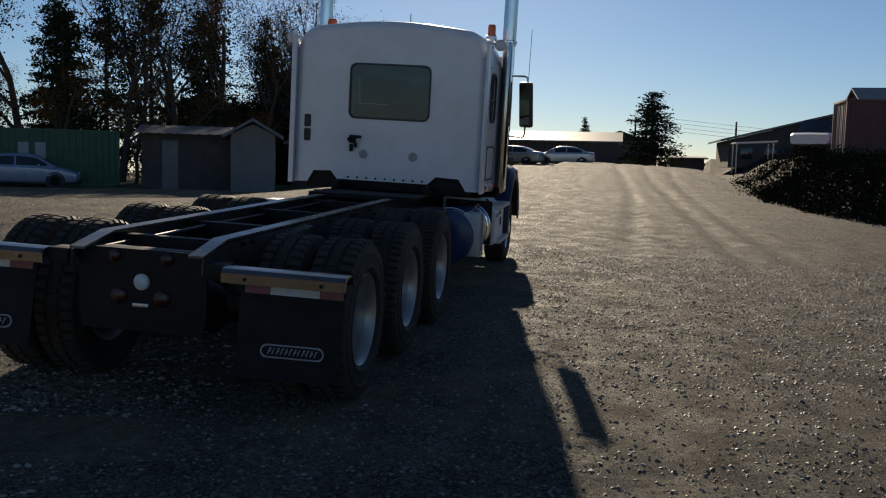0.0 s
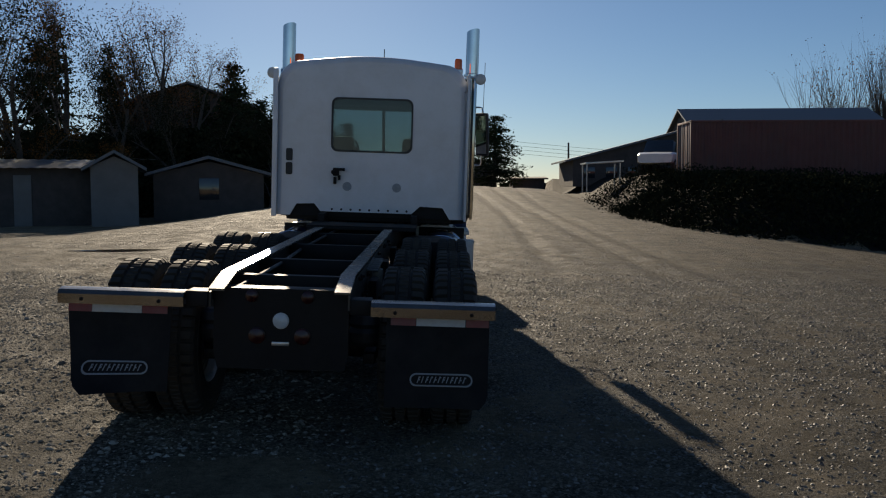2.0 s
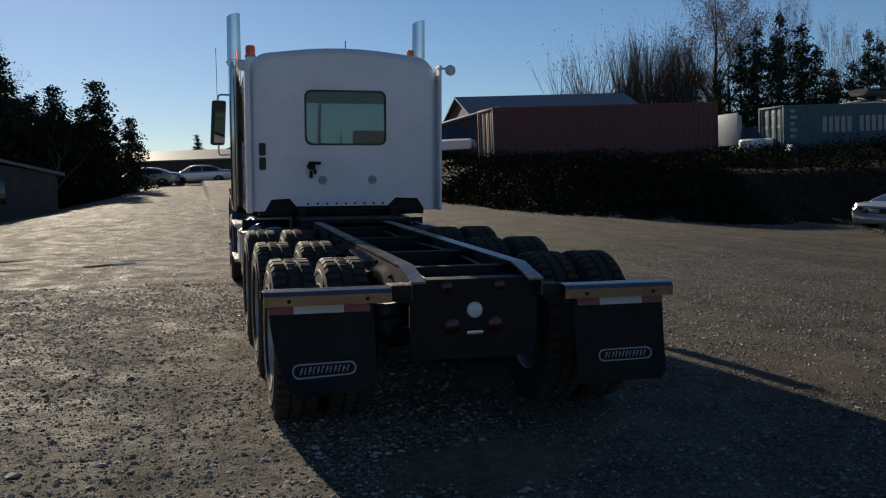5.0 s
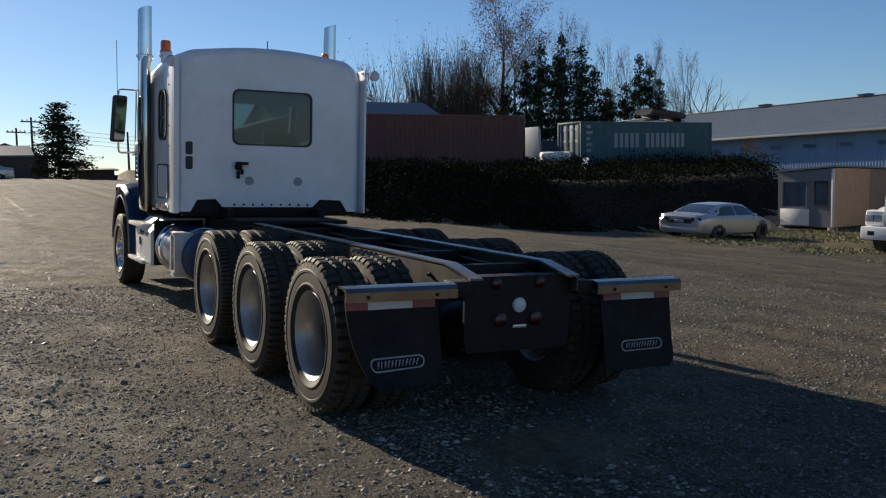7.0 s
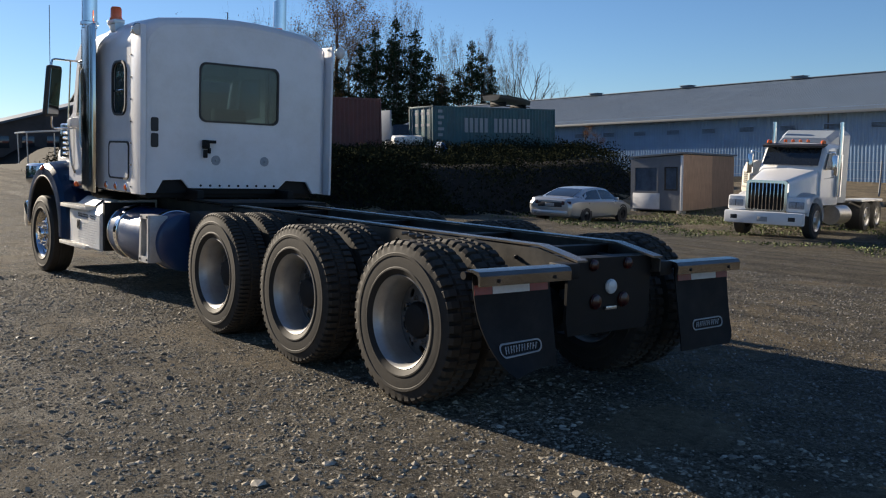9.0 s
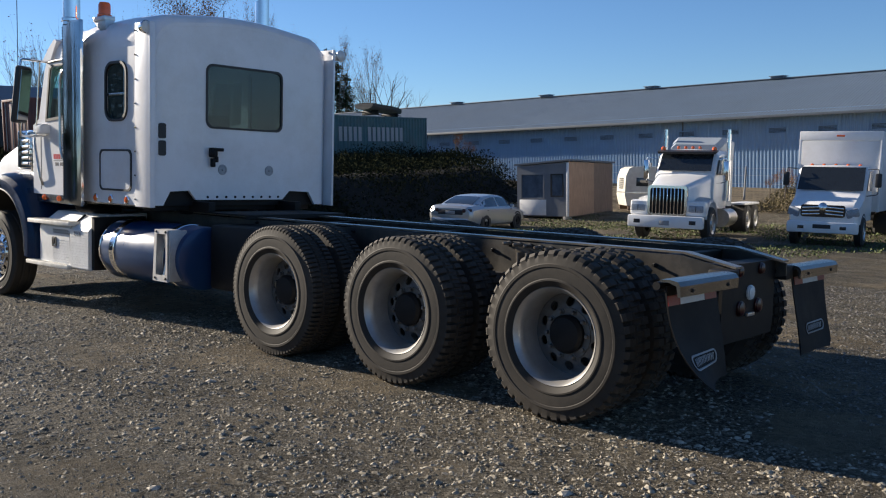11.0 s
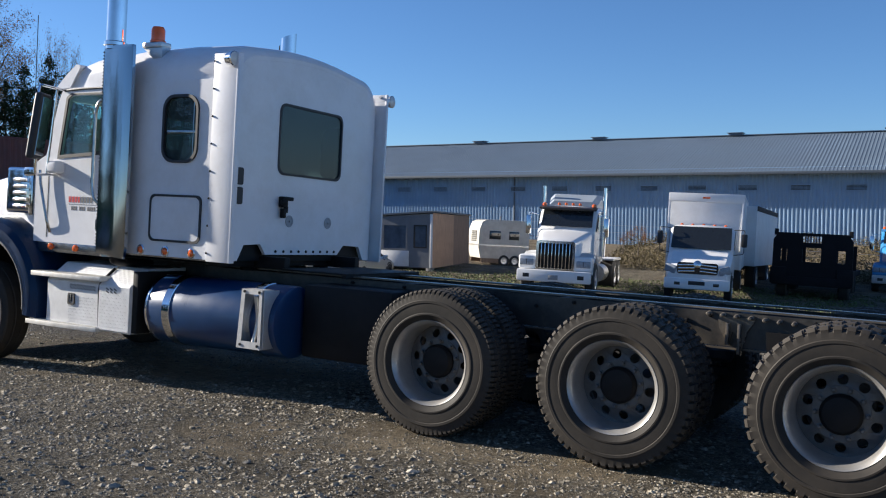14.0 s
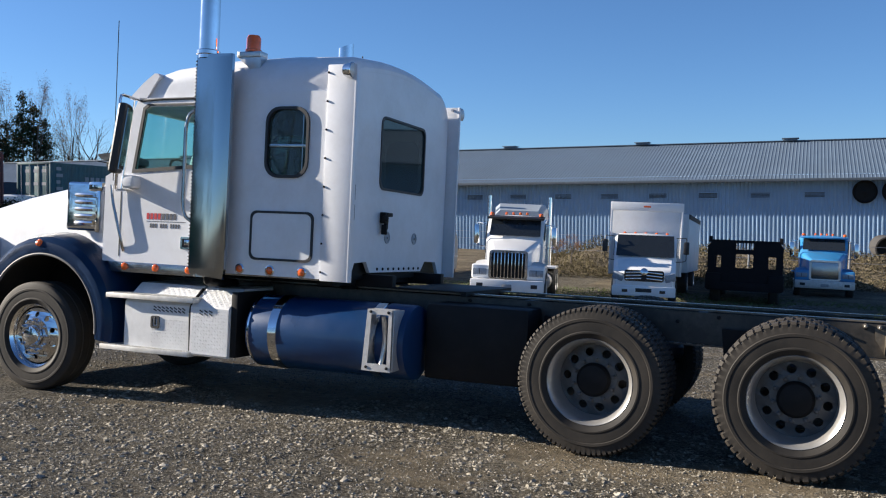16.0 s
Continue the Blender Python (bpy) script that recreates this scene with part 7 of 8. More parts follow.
gable_house(level(-10.4, 40, 0.2, 12), 5.0, 5, 2.2, 2.9, DARKWOOD, ROOFTRIM, "dark shed with a sheet roof", "shed", 1)
gable_house(level(-4.5, 80, 1.6, 90), 6, 15, 2.2, 3.0, DARKWOOD, ROOFTRIM, "long low dark building on the rise", "building")
gable_house(level(3.2, 116, 1.8, 0), 9, 9, 2.6, 4.2, DARKWOOD, ROOFTRIM, "far dark house with a gable", "house")
gable_house(level(9.6, 90, 1.0, 90), 5, 3.2, 1.6, 1.75, DARKWOOD, DARKWOOD, "low dark shed at the road's end", "shed")
for x, y, h in ((-5.0, 66, 80), (-1.2, 68, 95), (-7.6, 64.5, 100)):
    saloon(upright(x, y, h), "dusty parked car on the rise", paint=SILVER)


def telegraph_pole(x, y, h, arms=1):
    bm = B()
    cyl(bm, (0, 0, 0), (0, 0, h), 0.16, 0.11, 10)
    for k in range(arms):
        span(bm, (-1.3, -0.06, h - 0.6 - k * 0.9), (1.3, 0.06, h - 0.45 - k * 0.9))
        for s in (-1.1, -0.5, 0.5, 1.1):
            cyl(bm, (s, 0, h - 0.45 - k * 0.9), (s, 0, h - 0.25 - k * 0.9), 0.05, seg=6)
    whole("telegraph_pole", bm, BARK, "dark wooden pole with cross arms", "pole", "poles along the road", m=level(x, y, 1.0, 25))


telegraph_pole(6.4, 115, 8.3)
telegraph_pole(5.2, 122, 7.4)
telegraph_pole(17.3, 115, 6.6, 0)
bm = B()
for k in range(4):
    pts = [Vector((6.4 - 30 * t + 100 * t, 115 + 10 * t, 7.2 - 0.5 * k - 2.2 * math.sin(math.pi * t) + 0.0 * t)) for t in [i / 12 for i in range(13)]]
    tube(bm, pts, 0.022, 4)
whole("power_line", bm, PLASTIC, "thin dark overhead wires", "wire", m=Matrix.Translation((0, 0, 1.0)))
bm = B()
for k in range(40):
    x = 8 + k * 1.3
    box(bm, (x, 96 + random.uniform(-1, 1), 0.4 + random.uniform(0, 0.3)), (1.6, 1.0, 1.6), 0.2)
whole("hedge", bm, BRAMBLE, "low dark hedge at the road's end", "hedge", kind="stuff", m=Matrix.Translation((0, 0, 0.9)))


# ---- earth bank behind the parked trucks ----
bm = B()
xs = [36.0 + 0.7 * i for i in range(15)]
ys = [-22 + 0.8 * j for j in range(58)]
grid = []
for y in ys:
    row = []
    for x in xs:
        f = (x - 36.0) / 9.8
        h = math.sin(min(1, f) * math.pi) ** 0.7 if 0 < f < 1 else 0
        h = h * (1.25 + 0.35 * noise.noise(Vector((x * 0.5, y * 0.3, 2)))) * smooth(-22, -16, y) * smooth(17, 12.5, y) + 0.12 * noise.noise(Vector((x, y, 7)))
        row.append(bm.verts.new(on_ground(x, y, h - 0.15)))
    grid.append(row)
for a, b in zip(grid, grid[1:]):
    for i in range(len(xs) - 1):
        bm.faces.new((a[i], a[i + 1], b[i + 1], b[i]))
whole("earth_bank", bm, GRAVEL, "low bank of earth and rubble behind the trucks", "ground", kind="structure")


fence = thing("fence", at(37.5, 8.0, 0), "weathered post and wire fence on the bank", "fence")
for y in (26, 21.2, 16.1, 11.4, 8.1, 4.9, 0.6, -4, -9):
    bm = B()
    cyl(bm, (0, y - 8, 0.3), (0.03, y - 8, 1.95 + 0.1 * math.sin(y)), 0.05, 0.045, 8)
    part("post", bm, GREYBOARD, fence)
for z in (1.1, 1.5, 1.85):
    bm = B()
    tube(bm, [(0, -17, z), (0, -8, z - 0.04), (0, 2, z), (0, 10, z - 0.03), (0, 18, z)], 0.008, 5)
    part("wire", bm, ALU, fence)


def leaf_cloud(name, label, category, material, places, size, kind="stuff"):
    """Many small leaves, two triangles each, at places with normals at random."""
    n = len(places)
    rng = np.random.RandomState(len(places) % 1000 + 5)
    c = np.array(places)
    a, b = rng.normal(size=(n, 3)), rng.normal(size=(n, 3))
    a /= np.linalg.norm(a, axis=1)[:, None]
    b -= a * (a * b).sum(1)[:, None]
    b /= np.linalg.norm(b, axis=1)[:, None]
    s = (size * rng.uniform(0.5, 1.4, n))[:, None]
    v = np.stack([c - a * s, c + b * s * 0.45, c + a * s, c - b * s * 0.45], 1).reshape(-1, 3)
    me = bpy.data.meshes.new(name)
    me.from_pydata(v.tolist(), [], np.arange(4 * n).reshape(-1, 4).tolist())
    me.materials.append(material)
    return me


# brambles over the bank
rng = np.random.RandomState(4)
spots, canes = [], []
while len(spots) < 80000:
    x, y = rng.uniform(8, 50), rng.uniform(17, 48)
    b = bank_depth(x, y)
    if b < 0.2 or b > 16 or x - 33.8 - (y - 25) * 0.56 > 2.5:
        continue
    lump = noise.noise(Vector((x * 0.55, y * 0.55, 1)))
    tall = (0.30 + 0.55 * max(0, lump + 0.2)) * smooth(0, 2.0, b) * (1.5 if x > 26 else 1.0)
    base = on_ground(x, y)
    for _ in range(8):
        spots.append((base.x + rng.normal(0, 0.35), base.y + rng.normal(0, 0.35), base.z + rng.uniform(0, 1) ** 0.7 * tall))
while len(spots) < 115000:
    x, y = rng.uniform(8, 17), rng.uniform(19.5, 36)
    b = bank_depth(x, y)
    if b < 0.1 or b > 6:
        continue
    base = on_ground(x, y)
    tall = (0.35 + 0.3 * noise.noise(Vector((x * 0.8, y * 0.8, 1)))) * smooth(0, 0.9, b)
    for _ in range(8):
        spots.append((base.x + rng.normal(0, 0.25), base.y + rng.normal(0, 0.25), base.z + rng.uniform(0, 1) * tall))
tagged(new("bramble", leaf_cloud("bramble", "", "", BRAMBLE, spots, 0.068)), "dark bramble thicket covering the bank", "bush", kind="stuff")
spots = []
for _ in range(80000):
    y = rng.uniform(-16, 15)
    x = 34.6 + rng.uniform(0, 1) ** 1.2 * 8
    base = on_ground(x, y, 1.0 * math.sin(min(1, max(0, x - 36.0) / 9.8) * math.pi) * smooth(17, 12.5, y) - 0.1)
    lump = noise.noise(Vector((x * 0.5, y * 0.5, 11)))
    if lump > -0.25:
        spots.append((base.x, base.y, base.z + rng.uniform(0, 0.45 + 0.8 * max(0, lump + 0.1))))
tagged(new("weeds", leaf_cloud("weeds", "", "", DRYGRASS, spots, 0.05)), "dry yellow-brown weeds on the earth bank", "weeds", kind="stuff")
spots = []
for _ in range(30000):
    x, y = rng.uniform(17, 30), rng.uniform(-6, 24)
    if noise.noise(Vector((x * 0.35, y * 0.35, 21))) > -0.05 - 0.03 * (x - 20) and bank_depth(x, y) < 0.3:
        base = on_ground(x, y)
        spots.append((base.x, base.y, base.z + rng.uniform(0, 0.07)))
tagged(new("grass", leaf_cloud("grass", "", "", GRASS, spots, 0.04)), "thin patches of short green grass", "grass", kind="stuff")


# overgrown hedge behind the sheds
spots = []
for _ in range(52000):
    f = rng.uniform(0, 1)
    x, y = -22 + 15.6 * f + min(1.0, rng.normal(0, 0.6)), 45.5 + 5.0 * f + rng.normal(0, 0.9)
    high = 4.6 + 0.9 * noise.noise(Vector((x * 0.5, y * 0.5, 31))) + 0.5 * noise.noise(Vector((x * 1.6, y * 1.6, 33))) - 1.6 * smooth(0.93, 1.0, f)
    base = on_ground(x, y)
    spots.append((base.x, base.y, base.z + rng.uniform(0, 1) ** 0.8 * high))
tagged(new("hedge", leaf_cloud("hedge", "", "", DULLLEAF, spots, 0.17)), "overgrown dark green hedge behind the sheds", "hedge", kind="stuff")


# ---- trees ----
def branch(bm, rng, p, d, length, r, level, tips, spread=0.55, segs=3, kids=4):
    pts, rad = [Vector(p)], [r]
    q, w = Vector(p), Vector(d).normalized()
    for k in range(segs):
        w = (w + Vector(rng.normal(0, 0.10, 3)) + Vector((0, 0, 0.06))).normalized()
        q = q + w * length / segs
        pts.append(q.copy())
        rad.append(r * (1 - 0.62 * (k + 1) / segs))
    seg = 7 if level == 0 else 4 if level == 1 else 3
    x = None
    rings = []
    for i, pt in enumerate(pts):
        t = (pts[min(i + 1, segs)] - pts[max(i - 1, 0)]).normalized()
        x = t.orthogonal().normalized() if x is None else (x - t * x.dot(t)).normalized()
        yv = t.cross(x)
        rings.append([pt + (x * math.cos(2 * math.pi * k / seg) + yv * math.sin(2 * math.pi * k / seg)) * rad[i] for k in range(seg)])
    loft(bm, rings, True)
    if level >= 3:
        tips.append(pts[-1])
        tips.append((pts[-1] + pts[-2]) / 2)
        return
    for k in range(kids + (2 if level == 0 else 0)):
        f = 0.3 + 0.7 * (k + rng.uniform(0, 0.8)) / (kids + (2 if level == 0 else 0))
        i = min(segs - 1, int(f * segs))
        o = pts[i].lerp(pts[i + 1], min(1, f * segs - i))
        side = Vector(rng.normal(0, 1, 3))
        side = (side - w * side.dot(w)).normalized()
        branch(bm, rng, o, w + side * spread * rng.uniform(0.6, 1.5), length * rng.uniform(0.42, 0.66) * (1.1 - 0.35 * f), r * (1 - 0.6 * f) * 0.55, level + 1, tips, spread, 3 if level < 1 else 2, kids)


def deciduous(seed, h, leaves, leafmat, label, spread=0.55, kids=4, many=24):
    rng = np.random.RandomState(seed)
    root = thing("tree", Matrix.Identity(4), label, "tree")
    bm, tips = B(), []
    branch(bm, rng, (0, 0, -0.3), (rng.normal(0, 0.05), rng.normal(0, 0.05), 1), h * 0.72, h * 0.017 + 0.04, 0, tips, spread, 6, kids)
    part("trunk", bm, BARK, root)
    if leaves:
        pts = []
        for t in tips:
            if rng.uniform() < leaves:
                for _ in range(many):
                    pts.append((t.x + rng.normal(0, 0.32), t.y + rng.normal(0, 0.32), t.z + rng.normal(0, 0.32)))
        ob = new("crown", leaf_cloud("crown", "", "", leafmat, pts, 0.06))
        ob.parent = root
    return root


def conifer(seed, h, r, label, thin=1.0, dense=1.0):
    rng = np.random.RandomState(seed)
    root = thing("conifer", Matrix.Identity(4), label, "tree")
    bm = B()
    cyl(bm, (0, 0, -0.3), (0, 0, h * 0.97), 0.013 * h + 0.03, 0.015, 8)
    pts = []
    levels = int(h * 3.2 * dense)
    for k in range(levels):
        f = (k + 0.5) / levels
        n = rng.randint(5, 8)
        for j in range(n):
            z = h * (0.06 + 0.93 * min(1.0, max(0.0, f + rng.normal(0, 1.1) / levels)))
            if rng.uniform() > thin:
                continue
            a = rng.uniform(0, 2 * math.pi)
            reach = r * (1 - f) ** 0.75 * rng.uniform(0.55, 1.12) + 0.12
            droop = -0.18 + 0.45 * f
            o = Vector((0, 0, z))
            e = Vector((math.cos(a) * reach, math.sin(a) * reach, z + reach * droop))
            cyl(bm, o, e, 0.02 + 0.02 * (1 - f), 0.006, 3, False)
            m = int(9 + reach * 22 * dense)
            for q in range(m):
                t = (q + rng.uniform()) / m
                c = o.lerp(e, 0.15 + 0.85 * t)
                w = 0.09 + 0.16 * (1 - abs(t - 0.5))
                pts.append((c.x + rng.normal(0, w), c.y + rng.normal(0, w), c.z - abs(rng.normal(0, 0.16)) + rng.normal(0, 0.09)))
    part("trunk", bm, BARK, root)
    ob = new("crown", leaf_cloud("crown", "", "", NEEDLE, pts, 0.125))
    ob.parent = root
    return root


def planted(ob, x, y, scale=1.0, turn=None, z=None, first=False, wide=1.0):
    p = on_ground(x, y) if z is None else Vector((Y(x, y).x, Y(x, y).y, z))
    m = Matrix.LocRotScale(p, Euler((0, 0, random.uniform(0, 6.3) if turn is None else turn)), (scale * wide, scale * wide, scale * random.uniform(0.94, 1.08)))
    if first:
        ob.matrix_world = m
        return ob
    return copy_thing(ob, m @ Matrix.Diagonal((*[1 / v for v in ob.scale], 1)))


def wood(ob, x, y, top, tall, wide=1.0, first=False):
    """Plants a tree of the wood so that it stands on the ground and its top reaches the given level."""
    foot = on_ground(x, y).z - 0.2
    return planted(ob, x, y, (top - foot) / tall, z=foot, first=first, wide=wide)


def clump(seed, h, stems, label):
    """Several thin stems that fan out from one root."""
    rng = np.random.RandomState(seed)
    root = thing("tree", Matrix.Identity(4), label, "tree")
    bm, tips = B(), []
    for k in range(stems):
        a = 6.283 * k / stems + rng.uniform(-0.3, 0.3)
        lean = rng.uniform(0.03, 0.30)
        branch(bm, rng, (0.25 * math.cos(a), 0.25 * math.sin(a), -0.3), (lean * math.cos(a), lean * math.sin(a), 1), h * rng.uniform(0.70, 0.86), h * 0.011, 1, tips, 0.32, 5, 6)
    part("trunk", bm, BARK, root)
    pts = []
    for t in tips:
        if rng.uniform() < 0.25:
            for _ in range(3):
                pts.append((t.x + rng.normal(0, 0.2), t.y + rng.normal(0, 0.2), t.z + rng.normal(0, 0.2)))
    ob = new("crown", leaf_cloud("crown", "", "", FALLLEAF, pts, 0.07))
    ob.parent = root
    return root


fir = conifer(3, 9.0, 3.1, "dark green broad conifer tree")
spruce = conifer(17, 9.0, 2.3, "dense dark green pointed spruce", 1.0, 1.1)
thin_fir = conifer(8, 12.0, 3.0, "tall dark conifer with ragged boughs", 0.62)
tall = deciduous(6, 13.0, 0.5, FALLLEAF, "tall autumn tree with sparse brown leaves", 0.42, 5)
maple = deciduous(57, 14.0, 0.95, FALLLEAF, "tall autumn maple with thin brown leaves", 0.62, 5, 40)
bare = deciduous(12, 8.0, 0.0, None, "bare round-headed tree with fine twigs", 0.62, 5)
leafy = deciduous(21, 9.0, 0.85, FALLLEAF, "autumn tree with brown leaves", 0.7, 4)
olive = deciduous(33, 9.0, 0.95, DULLLEAF, "tree with dull green-brown leaves", 0.8, 4)
thicket = clump(41, 9.0, 15, "bare many-stemmed tree with upright twigs")

planted(spruce, 6.0, 84, 0.76, z=1.7, first=True, wide=2.1)
planted(fir, -19, 60, 0.8, z=0.1, first=True)
for x, y, top in ((-12.1, 52.9, 9.4), (-9.3, 53.4, 8.1), (-6.9, 53.7, 8.2), (-14.0, 52.5, 7.6), (-8.0, 54.4, 6.4), (-10.7, 54.5, 6.9), (-5.2, 55.0, 6.0), (-13.0, 55, 7.0)):
    planted(spruce, x, y, (top - 0.1) / 8.9, z=0.1, wide=1.15)
planted(fir, -0.9, 105, 0.50, z=2.6)
for x, y, k in ((-24, 52, 1.4), (-31, 48, 1.5), (-36, 42, 1.4), (-20, 55, 1.2)):
    planted(fir, x, y, k * 0.8, z=0.1)
# the wood behind the containers: place and height of each top
planted(thin_fir, -30, 46, 1.04, z=0.1, first=True)
for x, y, k in ((-26, 44, 1.35), (-34, 42, 1.4), (-22, 50, 1.4), (-37, 38, 1.4), (-28, 53, 1.5), (-19.5, 52, 1.15), (-33, 50, 1.5)):
    planted(thin_fir, x, y, k * 0.74, z=0.1)
for i, (x, y, top) in enumerate(((76.0, 110.1, 20.6), (78.4, 108.4, 21.2), (80.8, 106.6, 20.3), (74.8, 112.5, 18.8), (77.0, 112.0, 18.0), (79.5, 110.5, 19.5), (82.5, 106.0, 17.0), (87.3, 101.3, 17.4), (85.8, 102.6, 15.6),
                                (88.6, 100.8, 16.5), (89.8, 99.9, 14.6), (83.6, 104.4, 13.4), (81.5, 108.0, 16.0), (72.5, 114.0, 15.0), (84.6, 105.0, 14.6), (68.5, 116.5, 13.0), (64.0, 119.5, 12.5), (61.0, 121.0, 11.5))):
    wood(thin_fir, x, y, top, 12.0, (1.0, 0.8, 1.15)[i % 3])
planted(tall, -16, 48, 0.9, z=0.1, first=True)
for x, y, k in ((-20, 46, 1.15), (-13.8, 60, 0.9), (-18, 54, 1.0), (-14.6, 50.5, 0.95), (-25, 47, 1.2)):
    planted(tall, x, y, k * 0.9, z=0.1)
wood(maple, 71.6, 113.0, 28.6, 13.6, 1.0, True)
wood(maple, 74.2, 113.5, 24.0, 13.6, 0.8)
for x, y, top, wide in ((78.1, 108.6, 25.0, 0.34), (79.8, 107.6, 22.0, 0.36), (84.4, 103.8, 20.2, 0.36), (88.4, 100.4, 20.0, 0.40), (86.6, 102.2, 18.4, 0.36), (91.3, 97.8, 17.3, 0.5)):
    wood(tall, x, y, top, 12.6, wide)
wood(bare, 57.0, 126.0, 15.0, 8.1, 1.0, True)
wood(thicket, 55.7, 122.6, 18.6, 9.8, 0.85, True)
for x, y, k in ((-15.5, 55, 1.1), (-12.2, 58, 1.0)):
    planted(bare, x, y, k, z=0.1)
for x, y, top in ((94.5, 94.7, 15.8), (92.6, 97.0, 15.0), (97.5, 95.0, 12.5)):
    wood(bare, x, y, top, 8.1, 0.9)
wood(thicket, 63.1, 118.0, 20.6, 9.8, 0.62)
for x, y, top in ((60.6, 119.4, 18.9), (66.5, 116.1, 20.2), (64.6, 117.4, 20.4), (61.8, 120.5, 19.8), (68.3, 115.6, 18.4), (66.0, 119.0, 19.2)):
    wood(thicket, x, y, top, 9.8, 0.6)
planted(leafy, -22, 40, 0.62, z=0.1, first=True)
for x, y, k, z in ((31.5, 11.8, 0.24, 0.0), (31.9, 12.6, 0.2, 0.0), (44.6, 40.5, 0.34, 2.0), (43.9, 38.5, 0.28, 1.6), (-26, 39.5, 1.1, 0.1), (-18.5, 42, 0.95, 0.1), (-30, 38, 1.15, 0.1), (-15.2, 42, 0.75, 0.1), (-12.5, 44.5, 0.6, 0.1), (-34.5, 36, 1.2, 0.1)):
    planted(leafy, x, y, k * 0.62, z=z)
for x, y, top in ((72.0, 113.4, 16.0), (69.7, 117.2, 16.2)):
    wood(leafy, x, y, top, 9.0)
planted(olive, -24, 42.0, 1.15, z=0.1, first=True)
for x, y, top in ((60.2, 122.0, 12.0), (64.8, 119.5, 13.2), (69.6, 116.0, 15.0), (73.6, 113.2, 16.2), (77.2, 111.0, 15.4), (81.0, 108.4, 15.8), (84.4, 105.4, 13.6), (87.2, 102.6, 13.0), (90.4, 99.6, 12.0), (93.2, 97.0, 10.0)):
    wood(olive, x, y, top, 9.0, 0.8)
for x, y, k, z in ((-20, 41, 1.0, 0.1), (-28.5, 40.5, 1.2, 0.1), (-33.5, 38, 1.2, 0.1), (-16.8, 44.5, 0.85, 0.1), (-38, 35, 1.2, 0.1), (-13.4, 46, 0.7, 0.1), (-10.8, 48, 0.62, 0.1), (-8.8, 46.5, 0.5, 0.1), (-35, 41, 1.3, 0.1), (-22.5, 45.5, 1.25, 0.1), (-18.2, 47.5, 1.05, 0.1), (-41, 31, 1.2, 0.1)):
    planted(olive, x, y, k * 1.15, z=z)

# boat on a low trailer on top of the teal container
boat = thing("boat", level(38.9, 42.0, 4.95, 4) @ pose(0, 0, -0.05, 0, 4, 0) @ Matrix.Diagonal((1.1, 1, 0.62, 1)), "grey open boat with a dark cover on a trailer frame", "boat")
bm = B()
rings = []
for k in range(11):
    f = k / 10
    w = 0.80 * (1 - max(0.0, f - 0.4) ** 2 * 2.5)
    low = 0.22 + 0.62 * max(0.0, f - 0.55) ** 1.6
    rings.append([Vector((-1.75 + 3.5 * f, w * u, v)) for u, v in ((-1, 0.86), (-0.96, 0.60), (-0.70, low + 0.12), (0, low), (0.70, low + 0.12), (0.96, 0.60), (1, 0.86))])
loft(bm, rings, False)
bm.faces.new([v for v in bm.verts if abs(v.co.x + 1.75) < 1e-4])
bmesh.ops.solidify(bm, geom=bm.faces[:], thickness=0.03)
part("hull", bm, PALEWALL, boat, "weathered grey hull")
bm = B()
loft(bm, [[Vector((-1.72 + 3.4 * k / 10, 0.84 * (1 - max(0.0, k / 10 - 0.4) ** 2 * 2.5) * u, v)) for u, v in ((-1, 0.87), (-0.5, 0.93), (0, 0.96), (0.5, 0.93), (1, 0.87), (1, 0.80), (-1, 0.80))] for k in range(11)], True, True)
part("cover", bm, BLACK, boat, "dark boat cover")
for y in (-0.45, 0.45):
    bm = B()
    span(bm, (-2.2, y - 0.04, 0.02), (1.3, y + 0.04, 0.10), 0.01)
    part("trailer_rail", bm, BLACK, boat)
for x in (-1.1, 0.7):
    bm = B()
    span(bm, (x - 0.05, -0.7, -0.22), (x + 0.05, 0.7, 0.26), 0.01)
    part("cradle", bm, BLACK, boat)
bm = B()
plate(bm, [(0, 0), (0.75, 0), (0.62, 0.5), (0.2, 0.75)], [], xz(0), 0, 0.5)
whole("tarpaulin", bm, BLUETARP, "crumpled bright blue tarpaulin beside the container", "tarpaulin", m=upright(30.0, 38.9, 0))


# ---- puddles ----
WATER = mat("puddle_water", (0.03, 0.026, 0.02), 0.04, vary=0.2, scale=3, spec=0.6)
for px, py, rx, ry, turn in ((-5.3, 12.35, 0.95, 0.13, 30), (-3.2, 11.35, 0.62, 0.11, 33), (-4.6, 11.0, 0.3, 0.07, 25), (-2.75, 11.98, 0.3, 0.06, 10)):
    bm = B()
    ring = []
    for k in range(36):
        a = 2 * math.pi * k / 36
        f = 1 + 0.35 * noise.noise(Vector((math.cos(a) * 1.6 + px, math.sin(a) * 1.6, 3)))
        u, v = rx * f * math.cos(a), ry * f * math.sin(a)
        c, q = math.cos(radians(turn)), math.sin(radians(turn))
        ring.append((px + u * c - v * q, py + u * q + v * c))
    lift = max(ground_up(x, y) for x, y in ring) + 0.004
    bm.faces.new([bm.verts.new(Y(x, y, lift)) for x, y in ring])
    bmesh.ops.solidify(bm, geom=bm.faces[:], thickness=0.003)
    whole("puddle", bm, WATER, "shallow muddy puddle in a wheel rut", "puddle", kind="structure")


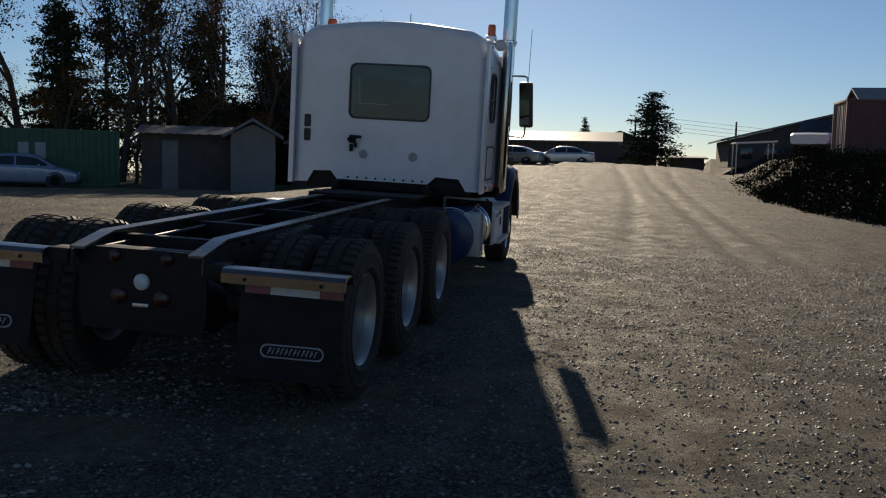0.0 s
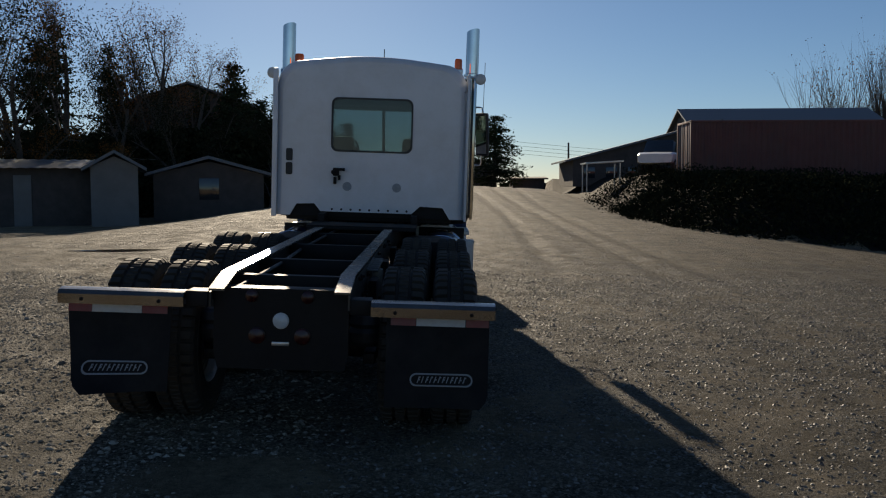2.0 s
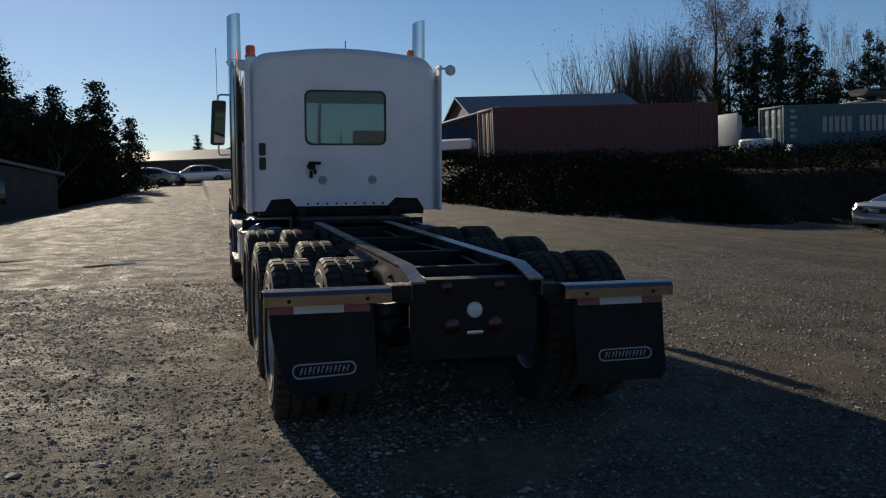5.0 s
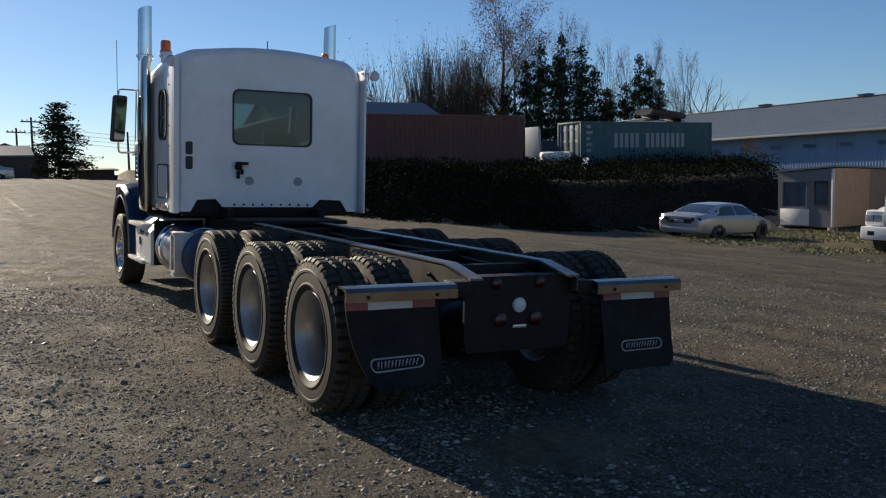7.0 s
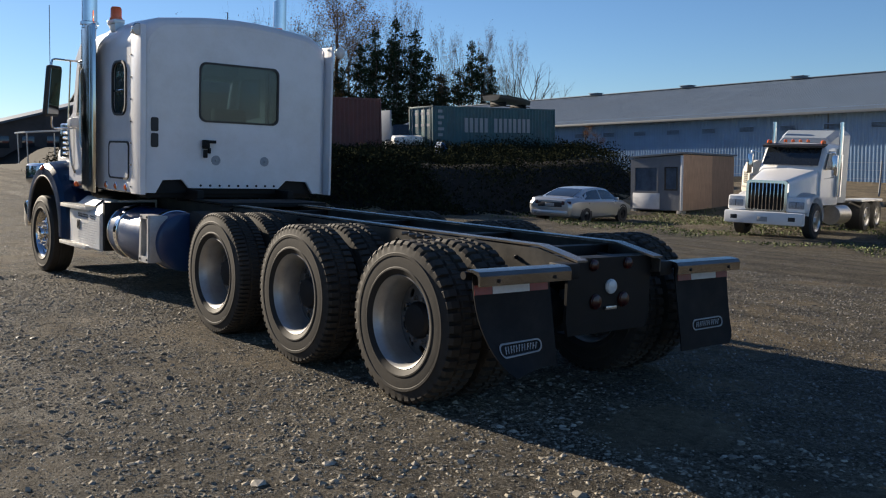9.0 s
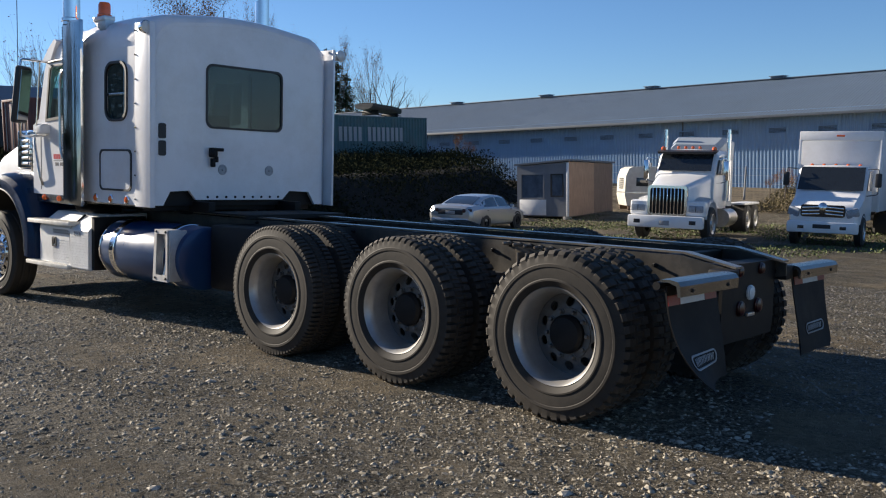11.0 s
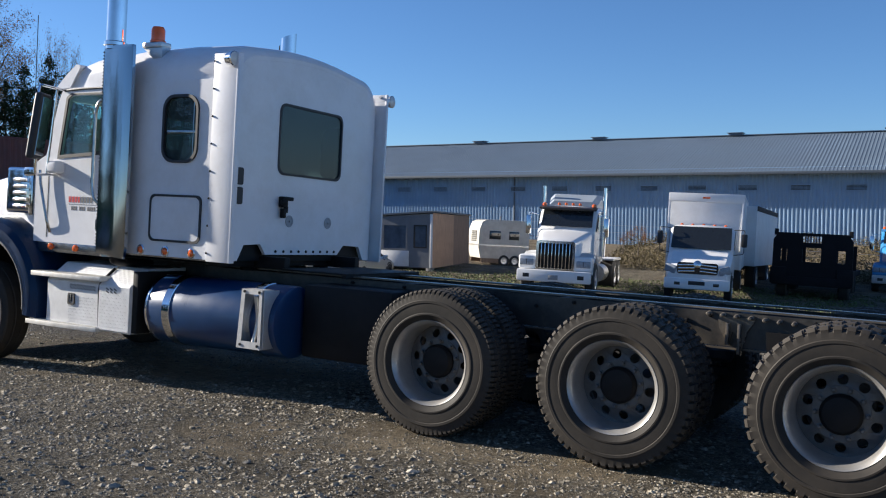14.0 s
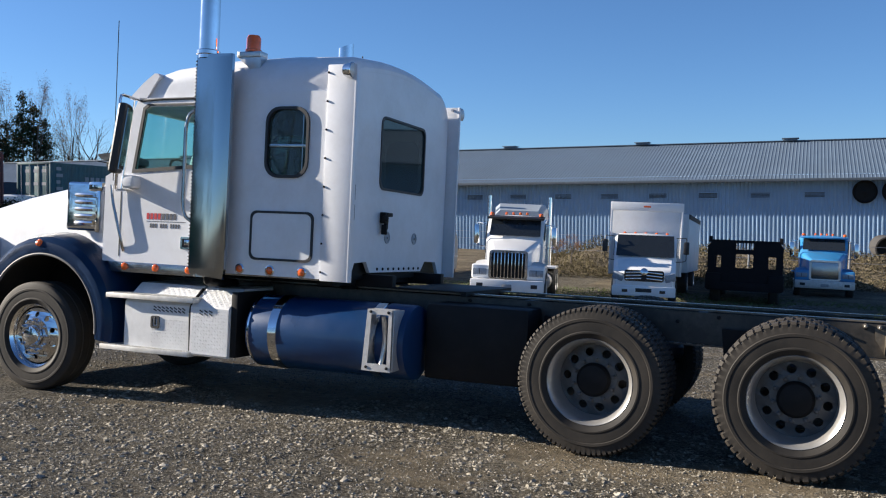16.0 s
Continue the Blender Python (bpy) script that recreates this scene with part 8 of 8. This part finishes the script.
# ---- loose stones ----
def stones(count, seed, area, lo, hi, floor, material, flat=0.55, power=3.0):
    rng = np.random.RandomState(seed)
    base = np.array([(1, 0, -0.35), (0.35, 0.95, -0.4), (-0.75, 0.6, -0.3), (-0.8, -0.55, -0.4), (0.3, -0.9, -0.3), (0.45, 0.2, 0.62), (-0.4, 0.05, 0.72)])
    tri = np.array([(0, 1, 5), (1, 6, 5), (1, 2, 6), (2, 3, 6), (3, 4, 6), (4, 5, 6), (4, 0, 5)])
    chip = np.array([(1, 0.1, -0.35), (-0.1, 0.9, -0.35), (-0.95, -0.1, -0.35), (0.1, -0.9, -0.35), (0.15, 0.1, 0.65)])
    ctri = np.array([(0, 1, 4), (1, 2, 4), (2, 3, 4), (3, 0, 4)])
    vs, fs, made, first = [], [], 0, 0
    while made < count:
        x, y = area(rng)
        if stony(x, y) < floor + rng.uniform(-0.3, 0.3):
            continue
        s = lo * (hi / lo) ** (rng.uniform() ** power)
        form, faces = (chip, ctri) if s < 0.010 else (base, tri)
        k = form * (1 + rng.uniform(-0.3, 0.3, (len(form), 1))) * s * rng.uniform(0.65, 1.3, 3) * (1, 1, flat)
        a = rng.uniform(0, 6.3)
        k = k @ np.array([[math.cos(a), math.sin(a), 0], [-math.sin(a), math.cos(a), 0], [rng.uniform(-0.4, 0.4), rng.uniform(-0.4, 0.4), 1]])
        p = on_ground(x, y, s * 0.1)
        vs.append(k + np.array(p))
        fs.append(faces + first)
        first += len(form)
        made += 1
    me = bpy.data.meshes.new("gravel_stones")
    me.from_pydata(np.concatenate(vs).tolist(), [], [f for q in fs for f in q.tolist()])
    me.materials.append(material)
    return me


STONE = mat("loose_stone", (0.275, 0.244, 0.19), 0.9, vary=0.3, scale=20, island=0.5, bump=0.15, bump_scale=120, spec=0.15)
PALESTONE = mat("pale_stone", (0.31, 0.28, 0.23), 0.8, vary=0.3, scale=20, island=0.5, bump=0.15, bump_scale=120, spec=0.15)
# darker copy of the stone, its backlit shade put into the colour
DARKSTONE = mat("dark_stone", (0.150, 0.138, 0.118), 0.62, vary=0.3, scale=20, island=0.6, bump=0.15, bump_scale=120, spec=0.35)
NEARYARD = lambda r: (r.uniform(-7.8, 0.2), r.uniform(-4.8, 8.5))
tagged(new("gravel_stones", stones(78000, 2, NEARYARD, 0.005, 0.026, 0.34, STONE, 0.42, 2.6)), "loose grey gravel stones on the yard", "gravel", kind="stuff")
tagged(new("gravel_stones", stones(95000, 9, lambda r: (r.uniform(-6.6, -0.6), r.uniform(-4.6, 7.0)), 0.0035, 0.013, -0.3, STONE, 0.5, 1.5)), "fine brown grit all over the yard", "gravel", kind="stuff")
tagged(new("gravel_stones", stones(2400, 12, NEARYARD, 0.010, 0.045, 0.58, PALESTONE, 0.42)), "larger pale flat stones in the gravel", "gravel", kind="stuff")
tagged(new("gravel_stones", stones(90000, 5, lambda r: (r.uniform(0.2, 8.5), r.uniform(-3.8, 11.0)), 0.005, 0.021, 0.0, DARKSTONE, 0.5, 2.0)), "loose grey gravel stones beside the truck", "gravel", kind="stuff")
tagged(new("gravel_stones", stones(26000, 7, lambda r: (r.uniform(-14, 24), r.uniform(4, 26)), 0.008, 0.034, 0.05, DARKSTONE, 0.36)), "coarse scattered stones across the yard", "gravel", kind="stuff")
